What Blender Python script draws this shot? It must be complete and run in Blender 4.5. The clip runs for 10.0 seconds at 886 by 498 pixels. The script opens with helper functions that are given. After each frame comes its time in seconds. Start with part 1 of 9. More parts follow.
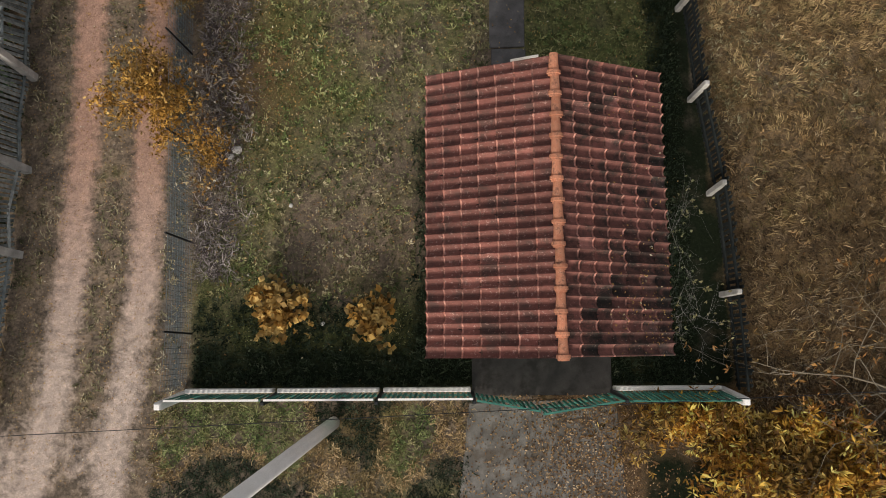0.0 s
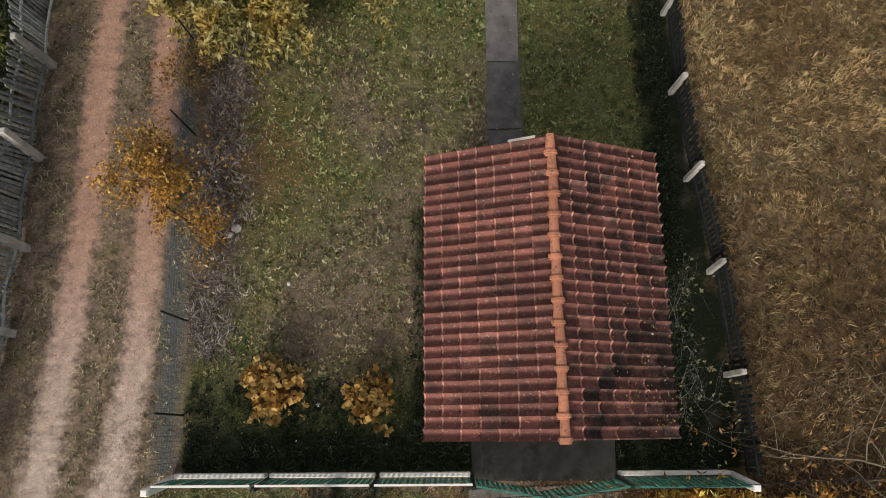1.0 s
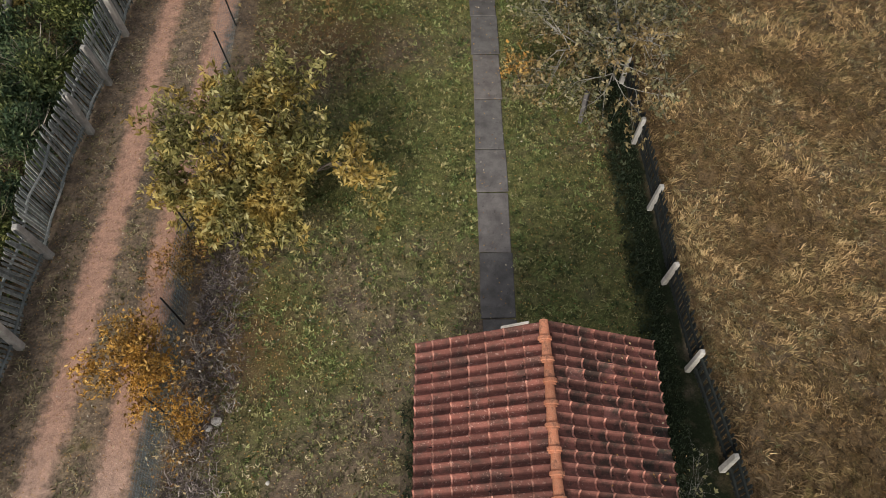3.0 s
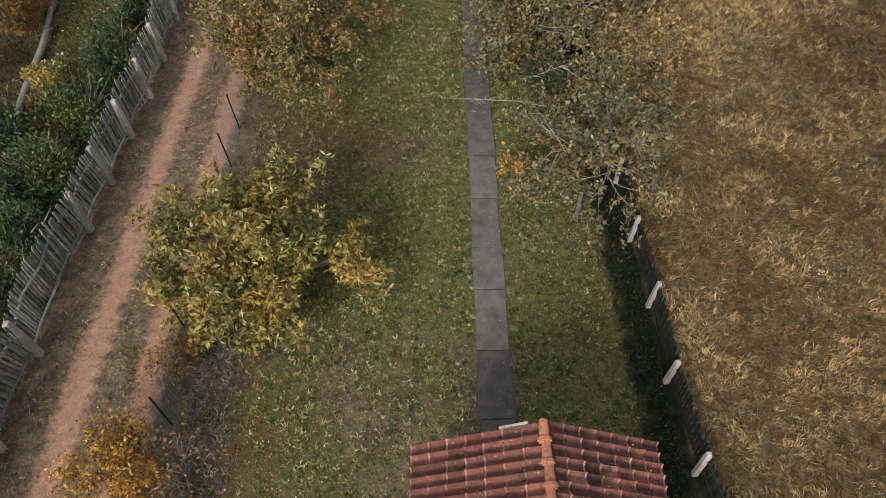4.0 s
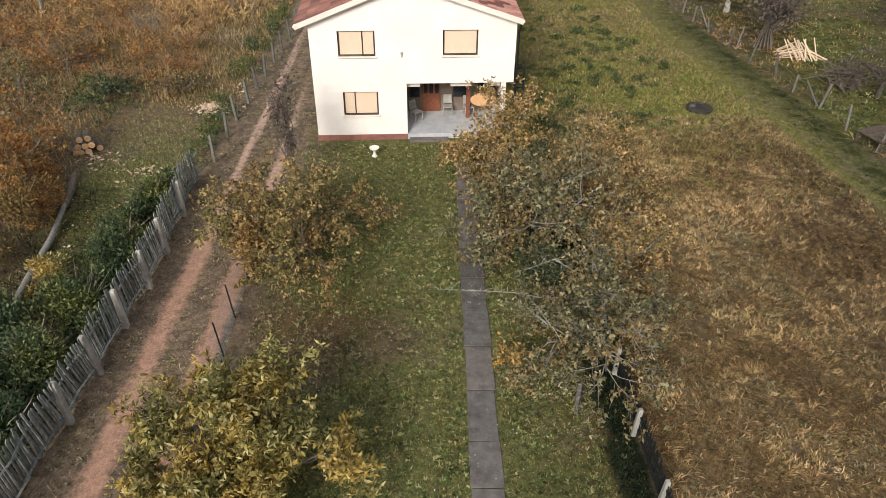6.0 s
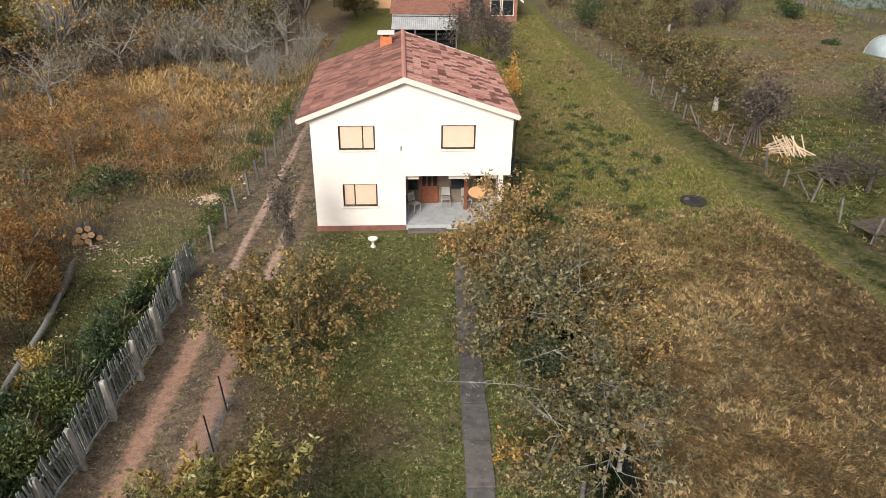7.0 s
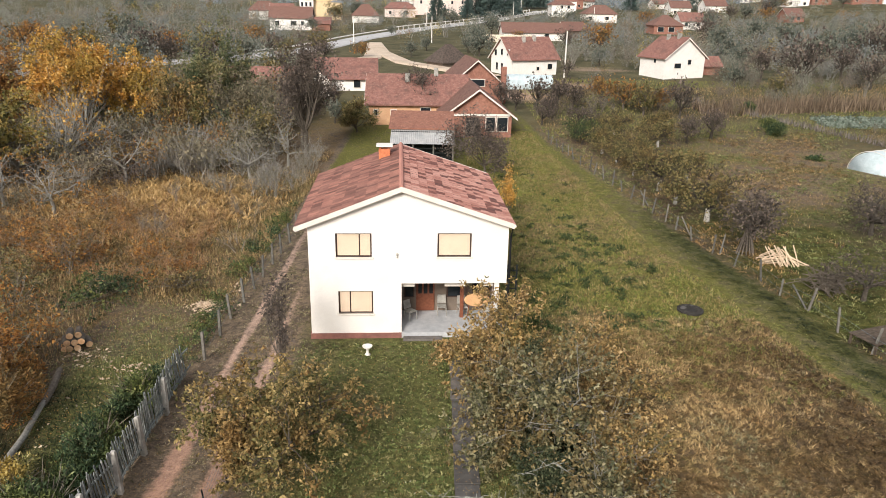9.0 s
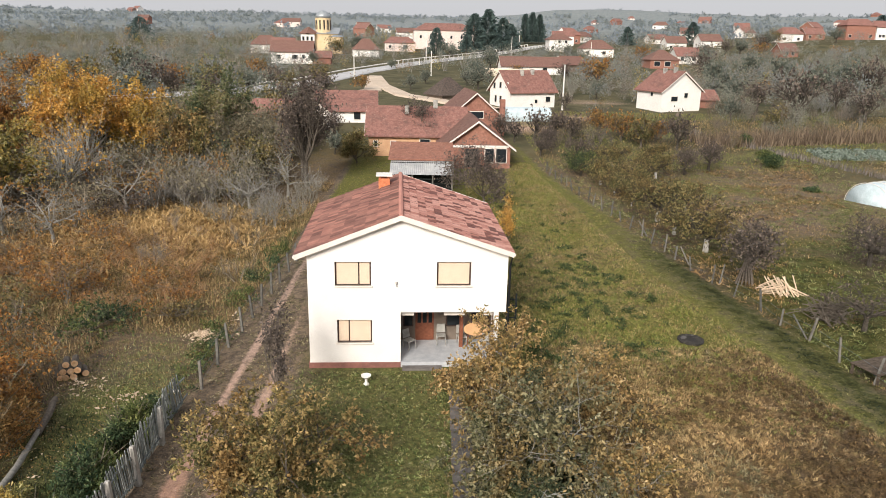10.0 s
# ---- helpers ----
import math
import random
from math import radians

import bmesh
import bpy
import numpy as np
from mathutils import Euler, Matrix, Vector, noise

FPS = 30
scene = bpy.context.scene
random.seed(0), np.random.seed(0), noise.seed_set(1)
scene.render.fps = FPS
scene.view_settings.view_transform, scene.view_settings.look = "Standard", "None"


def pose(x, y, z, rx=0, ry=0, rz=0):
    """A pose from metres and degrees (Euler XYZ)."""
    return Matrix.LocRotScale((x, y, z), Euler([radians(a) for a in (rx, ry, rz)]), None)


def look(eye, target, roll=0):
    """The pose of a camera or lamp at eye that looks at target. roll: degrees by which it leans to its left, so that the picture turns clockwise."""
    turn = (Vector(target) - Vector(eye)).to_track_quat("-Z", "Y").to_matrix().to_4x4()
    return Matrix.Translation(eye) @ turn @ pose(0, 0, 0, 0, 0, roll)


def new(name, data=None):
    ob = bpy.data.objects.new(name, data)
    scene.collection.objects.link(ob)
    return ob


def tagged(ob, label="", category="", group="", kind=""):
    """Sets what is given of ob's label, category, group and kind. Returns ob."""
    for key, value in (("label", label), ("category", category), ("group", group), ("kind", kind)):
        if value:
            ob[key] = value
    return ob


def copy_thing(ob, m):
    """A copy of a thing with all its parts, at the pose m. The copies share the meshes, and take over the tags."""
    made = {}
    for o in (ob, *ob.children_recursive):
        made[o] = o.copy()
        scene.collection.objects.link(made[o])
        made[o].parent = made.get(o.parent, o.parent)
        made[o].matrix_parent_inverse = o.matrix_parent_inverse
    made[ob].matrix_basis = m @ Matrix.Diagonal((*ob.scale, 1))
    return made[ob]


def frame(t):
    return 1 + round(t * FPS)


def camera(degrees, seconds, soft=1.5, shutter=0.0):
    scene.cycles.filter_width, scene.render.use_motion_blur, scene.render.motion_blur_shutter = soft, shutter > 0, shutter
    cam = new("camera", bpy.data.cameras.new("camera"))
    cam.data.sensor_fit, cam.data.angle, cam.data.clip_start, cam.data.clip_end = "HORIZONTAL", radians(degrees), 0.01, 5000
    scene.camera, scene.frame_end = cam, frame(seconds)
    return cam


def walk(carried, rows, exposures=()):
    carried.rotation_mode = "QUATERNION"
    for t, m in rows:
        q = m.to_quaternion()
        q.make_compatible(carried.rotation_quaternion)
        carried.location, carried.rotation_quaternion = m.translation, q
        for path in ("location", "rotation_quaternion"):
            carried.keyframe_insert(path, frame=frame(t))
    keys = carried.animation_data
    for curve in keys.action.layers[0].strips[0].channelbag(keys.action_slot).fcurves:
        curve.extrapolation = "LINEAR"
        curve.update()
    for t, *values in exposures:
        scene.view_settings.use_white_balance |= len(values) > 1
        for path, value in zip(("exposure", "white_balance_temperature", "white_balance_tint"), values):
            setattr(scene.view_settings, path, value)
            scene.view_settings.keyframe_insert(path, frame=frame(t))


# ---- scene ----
cam = camera(64.6, 10.0, 0.55)

PATH = [
    (0, (-0.001, -0.000, 15.744), (-0.001, 2.732, -4.069), -0.39),
    (0.5, (0.032, 0.019, 15.717), (0.007, 3.755, -3.931), -0.78),
    (1, (0.044, 0.007, 15.636), (0.039, 4.947, -3.744), -0.44),
    (1.5, (0.106, -0.021, 15.486), (0.072, 6.268, -3.500), -0.68),
    (2, (0.106, -0.069, 15.351), (0.112, 7.582, -3.128), -0.30),
    (2.5, (0.143, -0.085, 15.233), (0.176, 8.858, -2.656), -0.14),
    (4, (0.243, -0.079, 15.004), (0.338, 12.450, -0.585), 0.08),
    (4.5, (0.224, -0.068, 14.957), (0.344, 13.525, 0.286), 0.18),
    (5, (0.253, -0.038, 14.911), (0.391, 14.540, 1.219), 0.26),
    (5.5, (0.258, -0.035, 14.868), (0.439, 15.443, 2.203), 0.38),
    (7, (0.209, 0.065, 14.673), (0.511, 17.733, 5.305), 0.75),
    (7.5, (0.196, 0.104, 14.624), (0.539, 18.324, 6.382), 0.90),
    (8, (0.196, 0.134, 14.566), (0.561, 18.717, 7.181), 1.00),
    (8.5, (0.217, 0.134, 14.535), (0.593, 18.909, 7.652), 1.02),
    (9, (0.223, 0.134, 14.489), (0.607, 19.051, 8.009), 1.09),
    (9.5, (0.219, 0.105, 14.447), (0.613, 19.162, 8.393), 1.12),
    (10, (0.195, 0.112, 14.360), (0.601, 19.302, 8.739), 1.21),
]
EXPOSURES = [(0.0, 0.22), (2.5, 0.32), (5.0, 0.45), (7.0, 0.55), (10.0, 0.65)]
walk(cam, [(t, look(eye, target, roll)) for t, eye, target, roll in PATH], EXPOSURES)

# ---------------- world, sun, exposure ----------------
world = bpy.data.worlds.new("overcast_sky")
scene.world = world
world.use_nodes = True
wn, wl = world.node_tree.nodes, world.node_tree.links
wn.clear()
sky = wn.new("ShaderNodeTexSky")
sky.sky_type, sky.sun_disc = "NISHITA", False
sky.sun_elevation, sky.sun_rotation = radians(30), radians(200)
sky.air_density, sky.dust_density, sky.ozone_density = 1.0, 6.0, 1.0
veil = wn.new("ShaderNodeMix")
veil.data_type = "RGBA"
veil.inputs[0].default_value = 0.72
veil.inputs[7].default_value = (9.6, 9.6, 10.0, 1)
wback, wout = wn.new("ShaderNodeBackground"), wn.new("ShaderNodeOutputWorld")
wback.inputs[1].default_value = 0.055
wl.new(sky.outputs[0], veil.inputs[6])
wl.new(veil.outputs[2], wback.inputs[0])
wl.new(wback.outputs[0], wout.inputs[0])

sun = new("sun", bpy.data.lights.new("sun", "SUN"))
sun.data.energy, sun.data.angle, sun.data.color = 2.9, radians(20), (1.0, 0.93, 0.84)
sun.matrix_world = look((-22, -62, 38), (0, 0, 0))

# ---------------- materials ----------------


def ramp_of(nodes, stops):
    r = nodes.new("ShaderNodeValToRGB")
    els = r.color_ramp.elements
    while len(els) < len(stops):
        els.new(0.5)
    for e, (p, c) in zip(els, stops):
        e.position, e.color = p, (*c, 1)
    return r


def base_mat(name):
    m = bpy.data.materials.new(name)
    m.use_nodes = True
    n, l = m.node_tree.nodes, m.node_tree.links
    b = next(x for x in n if x.type == "BSDF_PRINCIPLED")
    return m, n, l, b


def noise_node(n, l, scale, detail=4.0, rough=0.6, vec=None):
    t = n.new("ShaderNodeTexNoise")
    t.inputs["Scale"].default_value, t.inputs["Detail"].default_value, t.inputs["Roughness"].default_value = scale, detail, rough
    if vec is not None:
        l.new(vec, t.inputs["Vector"])
    return t


def mixc(n, l, a, b, fac, mode="MIX"):
    m = n.new("ShaderNodeMix")
    m.data_type, m.blend_type = "RGBA", mode
    for sock, v in ((m.inputs[0], fac), (m.inputs[6], a), (m.inputs[7], b)):
        if isinstance(v, (int, float)):
            sock.default_value = v
        elif isinstance(v, tuple):
            sock.default_value = (*v, 1)
        else:
            l.new(v, sock)
    return m.outputs[2]


def bump_on(n, l, b, height, strength, dist):
    k = n.new("ShaderNodeBump")
    k.inputs["Strength"].default_value, k.inputs["Distance"].default_value = strength, dist
    l.new(height, k.inputs["Height"])
    l.new(k.outputs[0], b.inputs["Normal"])


def surface(name, c1, c2, scale=3.0, fine=40.0, rough=0.8, bump=0.3, dist=0.01, rand=0.0, stain=None, stain_scale=1.2, stain_cut=0.6, stain_amt=0.8, metallic=0.0, spec=0.3, islands=0.0, speck=None, speck_scale=16.0, speck_cut=0.62, odd=0.0):
    """A worn surface: two colours by a coarse noise, a fine grain, stains with their own shape, and a shift from piece to piece."""
    m, n, l, b = base_mat(name)
    geo = n.new("ShaderNodeNewGeometry")
    pos = geo.outputs["Position"]
    big = noise_node(n, l, scale, 5, 0.6, pos)
    r = ramp_of(n, [(0.34, c1), (0.66, c2)])
    l.new(big.outputs["Fac"], r.inputs[0])
    col = r.outputs[0]
    grain = noise_node(n, l, fine, 3, 0.7, pos)
    g = ramp_of(n, [(0.3, (0.72, 0.72, 0.72)), (0.7, (1.2, 1.2, 1.2))])
    l.new(grain.outputs["Fac"], g.inputs[0])
    col = mixc(n, l, col, g.outputs[0], 0.8, "MULTIPLY")
    if stain is not None:
        s = noise_node(n, l, stain_scale, 8, 0.7, pos)
        sr = ramp_of(n, [(stain_cut, (0, 0, 0)), (min(1.0, stain_cut + 0.12), (stain_amt,) * 3)])
        l.new(s.outputs["Fac"], sr.inputs[0])
        col = mixc(n, l, col, stain, sr.outputs[0])
    if speck is not None:
        s2 = noise_node(n, l, speck_scale, 4, 0.8, pos)
        sr2 = ramp_of(n, [(speck_cut, (0, 0, 0)), (speck_cut + 0.05, (0.9,) * 3)])
        l.new(s2.outputs["Fac"], sr2.inputs[0])
        col = mixc(n, l, col, speck, sr2.outputs[0])
    if rand or islands:
        src = n.new("ShaderNodeObjectInfo").outputs["Random"] if rand else geo.outputs["Random Per Island"]
        amt = rand or islands
        rr = ramp_of(n, [(0.0, (1 - amt,) * 3), (0.5, (1, 1, 1)), (0.93, (1 + amt, 1 + 0.8 * amt, 1 + 0.7 * amt)), (0.97, (1 + odd + amt, 1 + 1.4 * odd + 0.8 * amt, 1 + 1.5 * odd + 0.7 * amt))])
        l.new(src, rr.inputs[0])
        col = mixc(n, l, col, rr.outputs[0], 1.0, "MULTIPLY")
    l.new(col, b.inputs["Base Color"])
    b.inputs["Roughness"].default_value, b.inputs["Metallic"].default_value = rough, metallic
    b.inputs["Specular IOR Level"].default_value = spec
    if bump:
        bump_on(n, l, b, grain.outputs["Fac"], bump, dist)
    return m


def foliage(name, stops, patch=None, patch_scale=0.8, rough=0.6, through_light=0.25):
    """Leaves or blades: each one takes a colour of the row, and a slow noise shifts whole boughs."""
    m, n, l, b = base_mat(name)
    stops = [(p, tuple(min(0.85, 1.28 * v) for v in q)) for p, q in stops]
    if patch is not None:
        patch = [(p, tuple(min(0.85, 1.22 * v) for v in q)) for p, q in patch]
    geo = n.new("ShaderNodeNewGeometry")
    r = ramp_of(n, stops)
    l.new(geo.outputs["Random Per Island"], r.inputs[0])
    col = r.outputs[0]
    if patch is not None:
        p = noise_node(n, l, patch_scale, 3, 0.5, geo.outputs["Position"])
        pr = ramp_of(n, [(0.44, (0, 0, 0)), (0.6, (0.85, 0.85, 0.85))])
        l.new(p.outputs["Fac"], pr.inputs[0])
        r2 = ramp_of(n, patch)
        l.new(geo.outputs["Random Per Island"], r2.inputs[0])
        col = mixc(n, l, col, r2.outputs[0], pr.outputs[0])
    l.new(col, b.inputs["Base Color"])
    b.inputs["Roughness"].default_value = rough
    b.inputs["Specular IOR Level"].default_value = 0.2
    if through_light:
        tr = n.new("ShaderNodeBsdfTranslucent")
        l.new(col, tr.inputs[0])
        mx = n.new("ShaderNodeMixShader")
        mx.inputs[0].default_value = through_light
        out = next(x for x in n if x.type == "OUTPUT_MATERIAL")
        l.new(b.outputs[0], mx.inputs[1])
        l.new(tr.outputs[0], mx.inputs[2])
        l.new(mx.outputs[0], out.inputs[0])
    return m


def plain(name, c, rough=0.5, metallic=0.0, fine=60.0):
    return surface(name, tuple(v * 0.9 for v in c), tuple(min(1, v * 1.08) for v in c), 2.5, fine, rough, 0.1, 0.003, metallic=metallic)


def ground_material():
    """Earth, gravel, grass, straw, painted shade and far haze, mixed by the plan's zones, with grain of their own."""
    m, n, l, b = base_mat("ground_earth_grass")
    geo = n.new("ShaderNodeNewGeometry")
    pos = geo.outputs["Position"]

    def zone(name):
        a = n.new("ShaderNodeAttribute")
        a.attribute_name = name
        return a.outputs["Fac"]

    n1, n2 = noise_node(n, l, 1.1, 6, 0.65, pos), noise_node(n, l, 14, 6, 0.75, pos)
    n3, n4 = noise_node(n, l, 60, 3, 0.7, pos), noise_node(n, l, 0.16, 4, 0.6, pos)

    def tone(tex, lo, hi, a, c):
        r = ramp_of(n, [(lo, a), (hi, c)])
        l.new(tex.outputs["Fac"], r.inputs[0])
        return r.outputs[0]

    def cut(w, tex, soft, amp=1.6):
        """The zone's weight, frayed by a noise."""
        add = n.new("ShaderNodeMath")
        add.operation = "MULTIPLY_ADD"
        l.new(tex.outputs["Fac"], add.inputs[0])
        add.inputs[1].default_value = amp
        l.new(w, add.inputs[2])
        mr = n.new("ShaderNodeMapRange")
        l.new(add.outputs[0], mr.inputs[0])
        mr.inputs[1].default_value, mr.inputs[2].default_value = 0.5 + 0.5 * amp - soft, 0.5 + 0.5 * amp + soft
        return mr.outputs[0]

    n5 = noise_node(n, l, 4.2, 6, 0.7, pos)
    col = tone(n2, 0.35, 0.68, (0.088, 0.072, 0.058), (0.28, 0.232, 0.186))
    col = mixc(n, l, col, tone(n1, 0.34, 0.66, (0.55, 0.55, 0.56), (1.4, 1.3, 1.18)), 0.9, "MULTIPLY")
    col = mixc(n, l, col, tone(n5, 0.36, 0.64, (0.55, 0.56, 0.56), (1.5, 1.42, 1.3)), 0.8, "MULTIPLY")
    far = tone(n4, 0.35, 0.65, (0.062, 0.064, 0.036), (0.145, 0.126, 0.072))
    col = mixc(n, l, col, far, cut(zone("far"), n1, 0.25))
    dry = tone(n2, 0.34, 0.68, (0.068, 0.047, 0.024), (0.29, 0.195, 0.098))
    dry = mixc(n, l, dry, tone(n5, 0.36, 0.64, (0.5, 0.52, 0.5), (1.35, 1.3, 1.25)), 0.8, "MULTIPLY")
    col = mixc(n, l, col, dry, cut(zone("dry"), n1, 0.35))
    green = tone(n2, 0.34, 0.68, (0.040, 0.048, 0.018), (0.195, 0.205, 0.080))
    green = mixc(n, l, green, tone(n5, 0.36, 0.64, (0.50, 0.55, 0.5), (1.7, 1.6, 1.5)), 0.85, "MULTIPLY")
    col = mixc(n, l, col, green, cut(zone("green"), n1, 0.35))
    mown = tone(n2, 0.3, 0.7, (0.066, 0.076, 0.018), (0.215, 0.20, 0.066))
    mown = mixc(n, l, mown, tone(n5, 0.36, 0.62, (0.6, 0.68, 0.6), (1.35, 1.25, 1.2)), 0.8, "MULTIPLY")
    col = mixc(n, l, col, mown, cut(zone("mown"), n1, 0.3))
    litter = tone(n3, 0.35, 0.65, (0.060, 0.040, 0.024), (0.20, 0.115, 0.045))
    col = mixc(n, l, col, litter, cut(zone("litter"), n2, 0.3))
    # Near-black tone for shade painted along fences and shed, and dark weeds.
    weedy_shade = tone(n2, 0.3, 0.7, (0.005, 0.008, 0.004), (0.016, 0.022, 0.010))
    col = mixc(n, l, col, weedy_shade, cut(zone("weedy_shade"), n1, 0.35))
    slate = tone(n2, 0.3, 0.7, (0.045, 0.055, 0.055), (0.12, 0.135, 0.135))
    col = mixc(n, l, col, slate, cut(zone("slate"), n2, 0.35))
    # Far ground: aerial haze put into the base colour.
    far_haze = tone(n4, 0.35, 0.65, (0.19, 0.22, 0.235), (0.27, 0.29, 0.28))
    col = mixc(n, l, col, far_haze, zone("far_haze"))
    rut = tone(n3, 0.3, 0.72, (0.33, 0.195, 0.14), (0.66, 0.43, 0.325))
    pale = tone(n3, 0.3, 0.72, (0.36, 0.28, 0.225), (0.84, 0.70, 0.60))
    rut = mixc(n, l, rut, pale, zone("pale"))
    rut = mixc(n, l, rut, tone(n5, 0.36, 0.64, (0.72, 0.72, 0.74), (1.15, 1.12, 1.1)), 0.8, "MULTIPLY")
    rut = mixc(n, l, rut, tone(n2, 0.34, 0.66, (0.66, 0.64, 0.64), (1.22, 1.2, 1.18)), 0.85, "MULTIPLY")
    col = mixc(n, l, col, rut, cut(zone("rut"), n5, 0.20, 0.9))
    col = mixc(n, l, col, tone(n3, 0.3, 0.75, (0.62, 0.62, 0.62), (1.25, 1.25, 1.25)), 0.8, "MULTIPLY")
    l.new(col, b.inputs["Base Color"])
    b.inputs["Roughness"].default_value = 0.95
    b.inputs["Specular IOR Level"].default_value = 0.1
    bump_on(n, l, b, n3.outputs["Fac"], 0.7, 0.03)
    return m


MAT_GROUND = ground_material()
TILE_RED = surface("clay_roof_tile", (0.130, 0.053, 0.042), (0.225, 0.088, 0.070), 6, 55, 0.85, 0.4, 0.01, rand=0.34, stain=(0.060, 0.040, 0.033), stain_scale=3.0, stain_cut=0.49, stain_amt=0.75, speck=(0.36, 0.22, 0.185), speck_scale=15, speck_cut=0.585, odd=0.3)
TILE_LIP = surface("worn_tile_edge", (0.28, 0.11, 0.08), (0.52, 0.28, 0.22), 9, 60, 0.85, 0.3, 0.006, rand=0.4, stain=(0.06, 0.032, 0.026), stain_scale=5, stain_cut=0.47)
TILE_MOSS = surface("mossy_roof_tile", (0.105, 0.047, 0.038), (0.205, 0.085, 0.068), 5, 55, 0.88, 0.4, 0.01, rand=0.38, stain=(0.034, 0.026, 0.021), stain_scale=2.2, stain_cut=0.48, stain_amt=0.85, speck=(0.36, 0.23, 0.19), speck_scale=22, speck_cut=0.62, odd=0.5)
TILE_BLACK = surface("lichen_black_roof_tile", (0.050, 0.030, 0.026), (0.125, 0.055, 0.043), 6, 55, 0.9, 0.4, 0.01, rand=0.4, stain=(0.016, 0.015, 0.012), stain_scale=2.0, stain_cut=0.46, stain_amt=0.9, speck=(0.34, 0.27, 0.22), speck_scale=22, speck_cut=0.63, odd=0.6)
RIDGE_CLAY = surface("bright_ridge_clay", (0.408, 0.153, 0.085), (0.578, 0.272, 0.1615), 9, 60, 0.8, 0.4, 0.012, rand=0.2, stain=(0.136, 0.05525, 0.03825), stain_scale=9, stain_cut=0.50, stain_amt=0.8, speck=(0.527, 0.357, 0.272), speck_scale=30, speck_cut=0.62)
WOOD_GREY = surface("weathered_grey_wood", (0.102, 0.099, 0.09), (0.18, 0.174, 0.156), 6, 80, 0.9, 0.4, 0.006, rand=0.3)
PICKET_GREY = surface("silver_grey_picket", (0.1228, 0.1411, 0.1406), (0.2763, 0.3062, 0.3009), 7, 80, 0.9, 0.4, 0.006, rand=0.45)
WOOD_DARK = surface("dark_stained_wood", (0.006, 0.009, 0.009), (0.016, 0.020, 0.019), 6, 80, 0.85, 0.3, 0.005, rand=0.3)
WOOD_GREEN = surface("green_painted_picket", (0.03, 0.12, 0.095), (0.05, 0.18, 0.14), 6, 70, 0.6, 0.2, 0.004, rand=0.3, stain=(0.03, 0.05, 0.04), stain_scale=9, stain_cut=0.6)
WOOD_RAW = surface("fresh_sawn_timber", (0.50, 0.385, 0.27), (0.70, 0.56, 0.42), 8, 60, 0.8, 0.2, 0.004, rand=0.2)
CONC = surface("weathered_concrete", (0.26, 0.2535, 0.234), (0.468, 0.455, 0.4225), 2.2, 70, 0.9, 0.3, 0.006, rand=0.15, stain=(0.221, 0.2145, 0.182), stain_scale=3, stain_cut=0.58)
CONC_PATH = surface("dark_path_concrete", (0.085, 0.080, 0.078), (0.155, 0.147, 0.142), 2.6, 70, 0.92, 0.5, 0.008, rand=0.28, stain=(0.27, 0.255, 0.24), stain_scale=1.7, stain_cut=0.60, stain_amt=0.55, speck=(0.05, 0.048, 0.044), speck_scale=9, speck_cut=0.62)
CONC_POLE = surface("pale_pole_concrete", (0.72, 0.695, 0.65), (0.82, 0.79, 0.75), 2, 90, 0.85, 0.2, 0.004)
# Dark concrete of the well; on the forecourt the darkness is painted shade.
CONC_DARK = surface("dark_and_shaded_concrete", (0.028, 0.026, 0.024), (0.06, 0.055, 0.05), 1.5, 60, 0.9, 0.4, 0.008, stain=(0.02, 0.018, 0.015), stain_scale=1.4, stain_cut=0.5)
CONC_DRIVE = surface("leafy_drive_concrete", (0.1045, 0.09528, 0.08307), (0.2091, 0.1938, 0.1722), 2.4, 60, 0.92, 0.4, 0.008, stain=(0.07995, 0.0615, 0.04305), stain_scale=1.1, stain_cut=0.5, stain_amt=0.8)
STEEL_DARK = plain("dark_steel", (0.03, 0.032, 0.034), 0.5, 0.6)
WIRE = plain("zinc_wire", (0.16, 0.20, 0.22), 0.5, 0.4)
PLASTER = surface("white_house_plaster", (0.80, 0.765, 0.73), (0.86, 0.83, 0.80), 0.9, 90, 0.9, 0.12, 0.003, stain=(0.66, 0.62, 0.58), stain_scale=0.7, stain_cut=0.66, stain_amt=0.4)
PLINTH = surface("red_plinth_paint", (0.20, 0.095, 0.08), (0.30, 0.135, 0.11), 3, 60, 0.85, 0.2, 0.004)
BLIND = surface("beige_roller_blind", (0.70, 0.55, 0.42), (0.76, 0.61, 0.47), 2, 80, 0.6, 0.1, 0.002)
FRAME_BROWN = plain("brown_window_frame", (0.06, 0.035, 0.028), 0.5)
SHEET_ROOF = surface("brown_profiled_sheet", (0.18, 0.0855, 0.0702), (0.27, 0.135, 0.108), 1.3, 40, 0.6, 0.2, 0.004, islands=0.38, stain=(0.27, 0.18, 0.144), stain_scale=1.1, stain_cut=0.62, stain_amt=0.4)
BRICK = surface("orange_brick", (0.42, 0.13, 0.06), (0.55, 0.20, 0.10), 4, 30, 0.9, 0.3, 0.01, islands=0.25)
WHITE_TRIM = surface("cream_fascia_board", (0.72, 0.66, 0.60), (0.80, 0.75, 0.69), 2, 60, 0.6, 0.1, 0.003)
PORCH_TILE = surface("pale_porch_tile", (0.42, 0.44, 0.47), (0.55, 0.56, 0.58), 3, 50, 0.5, 0.05, 0.002)
# Dark brown-grey; in porch, byre and open sheds it stands for shade.
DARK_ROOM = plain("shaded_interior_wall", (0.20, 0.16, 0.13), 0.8)
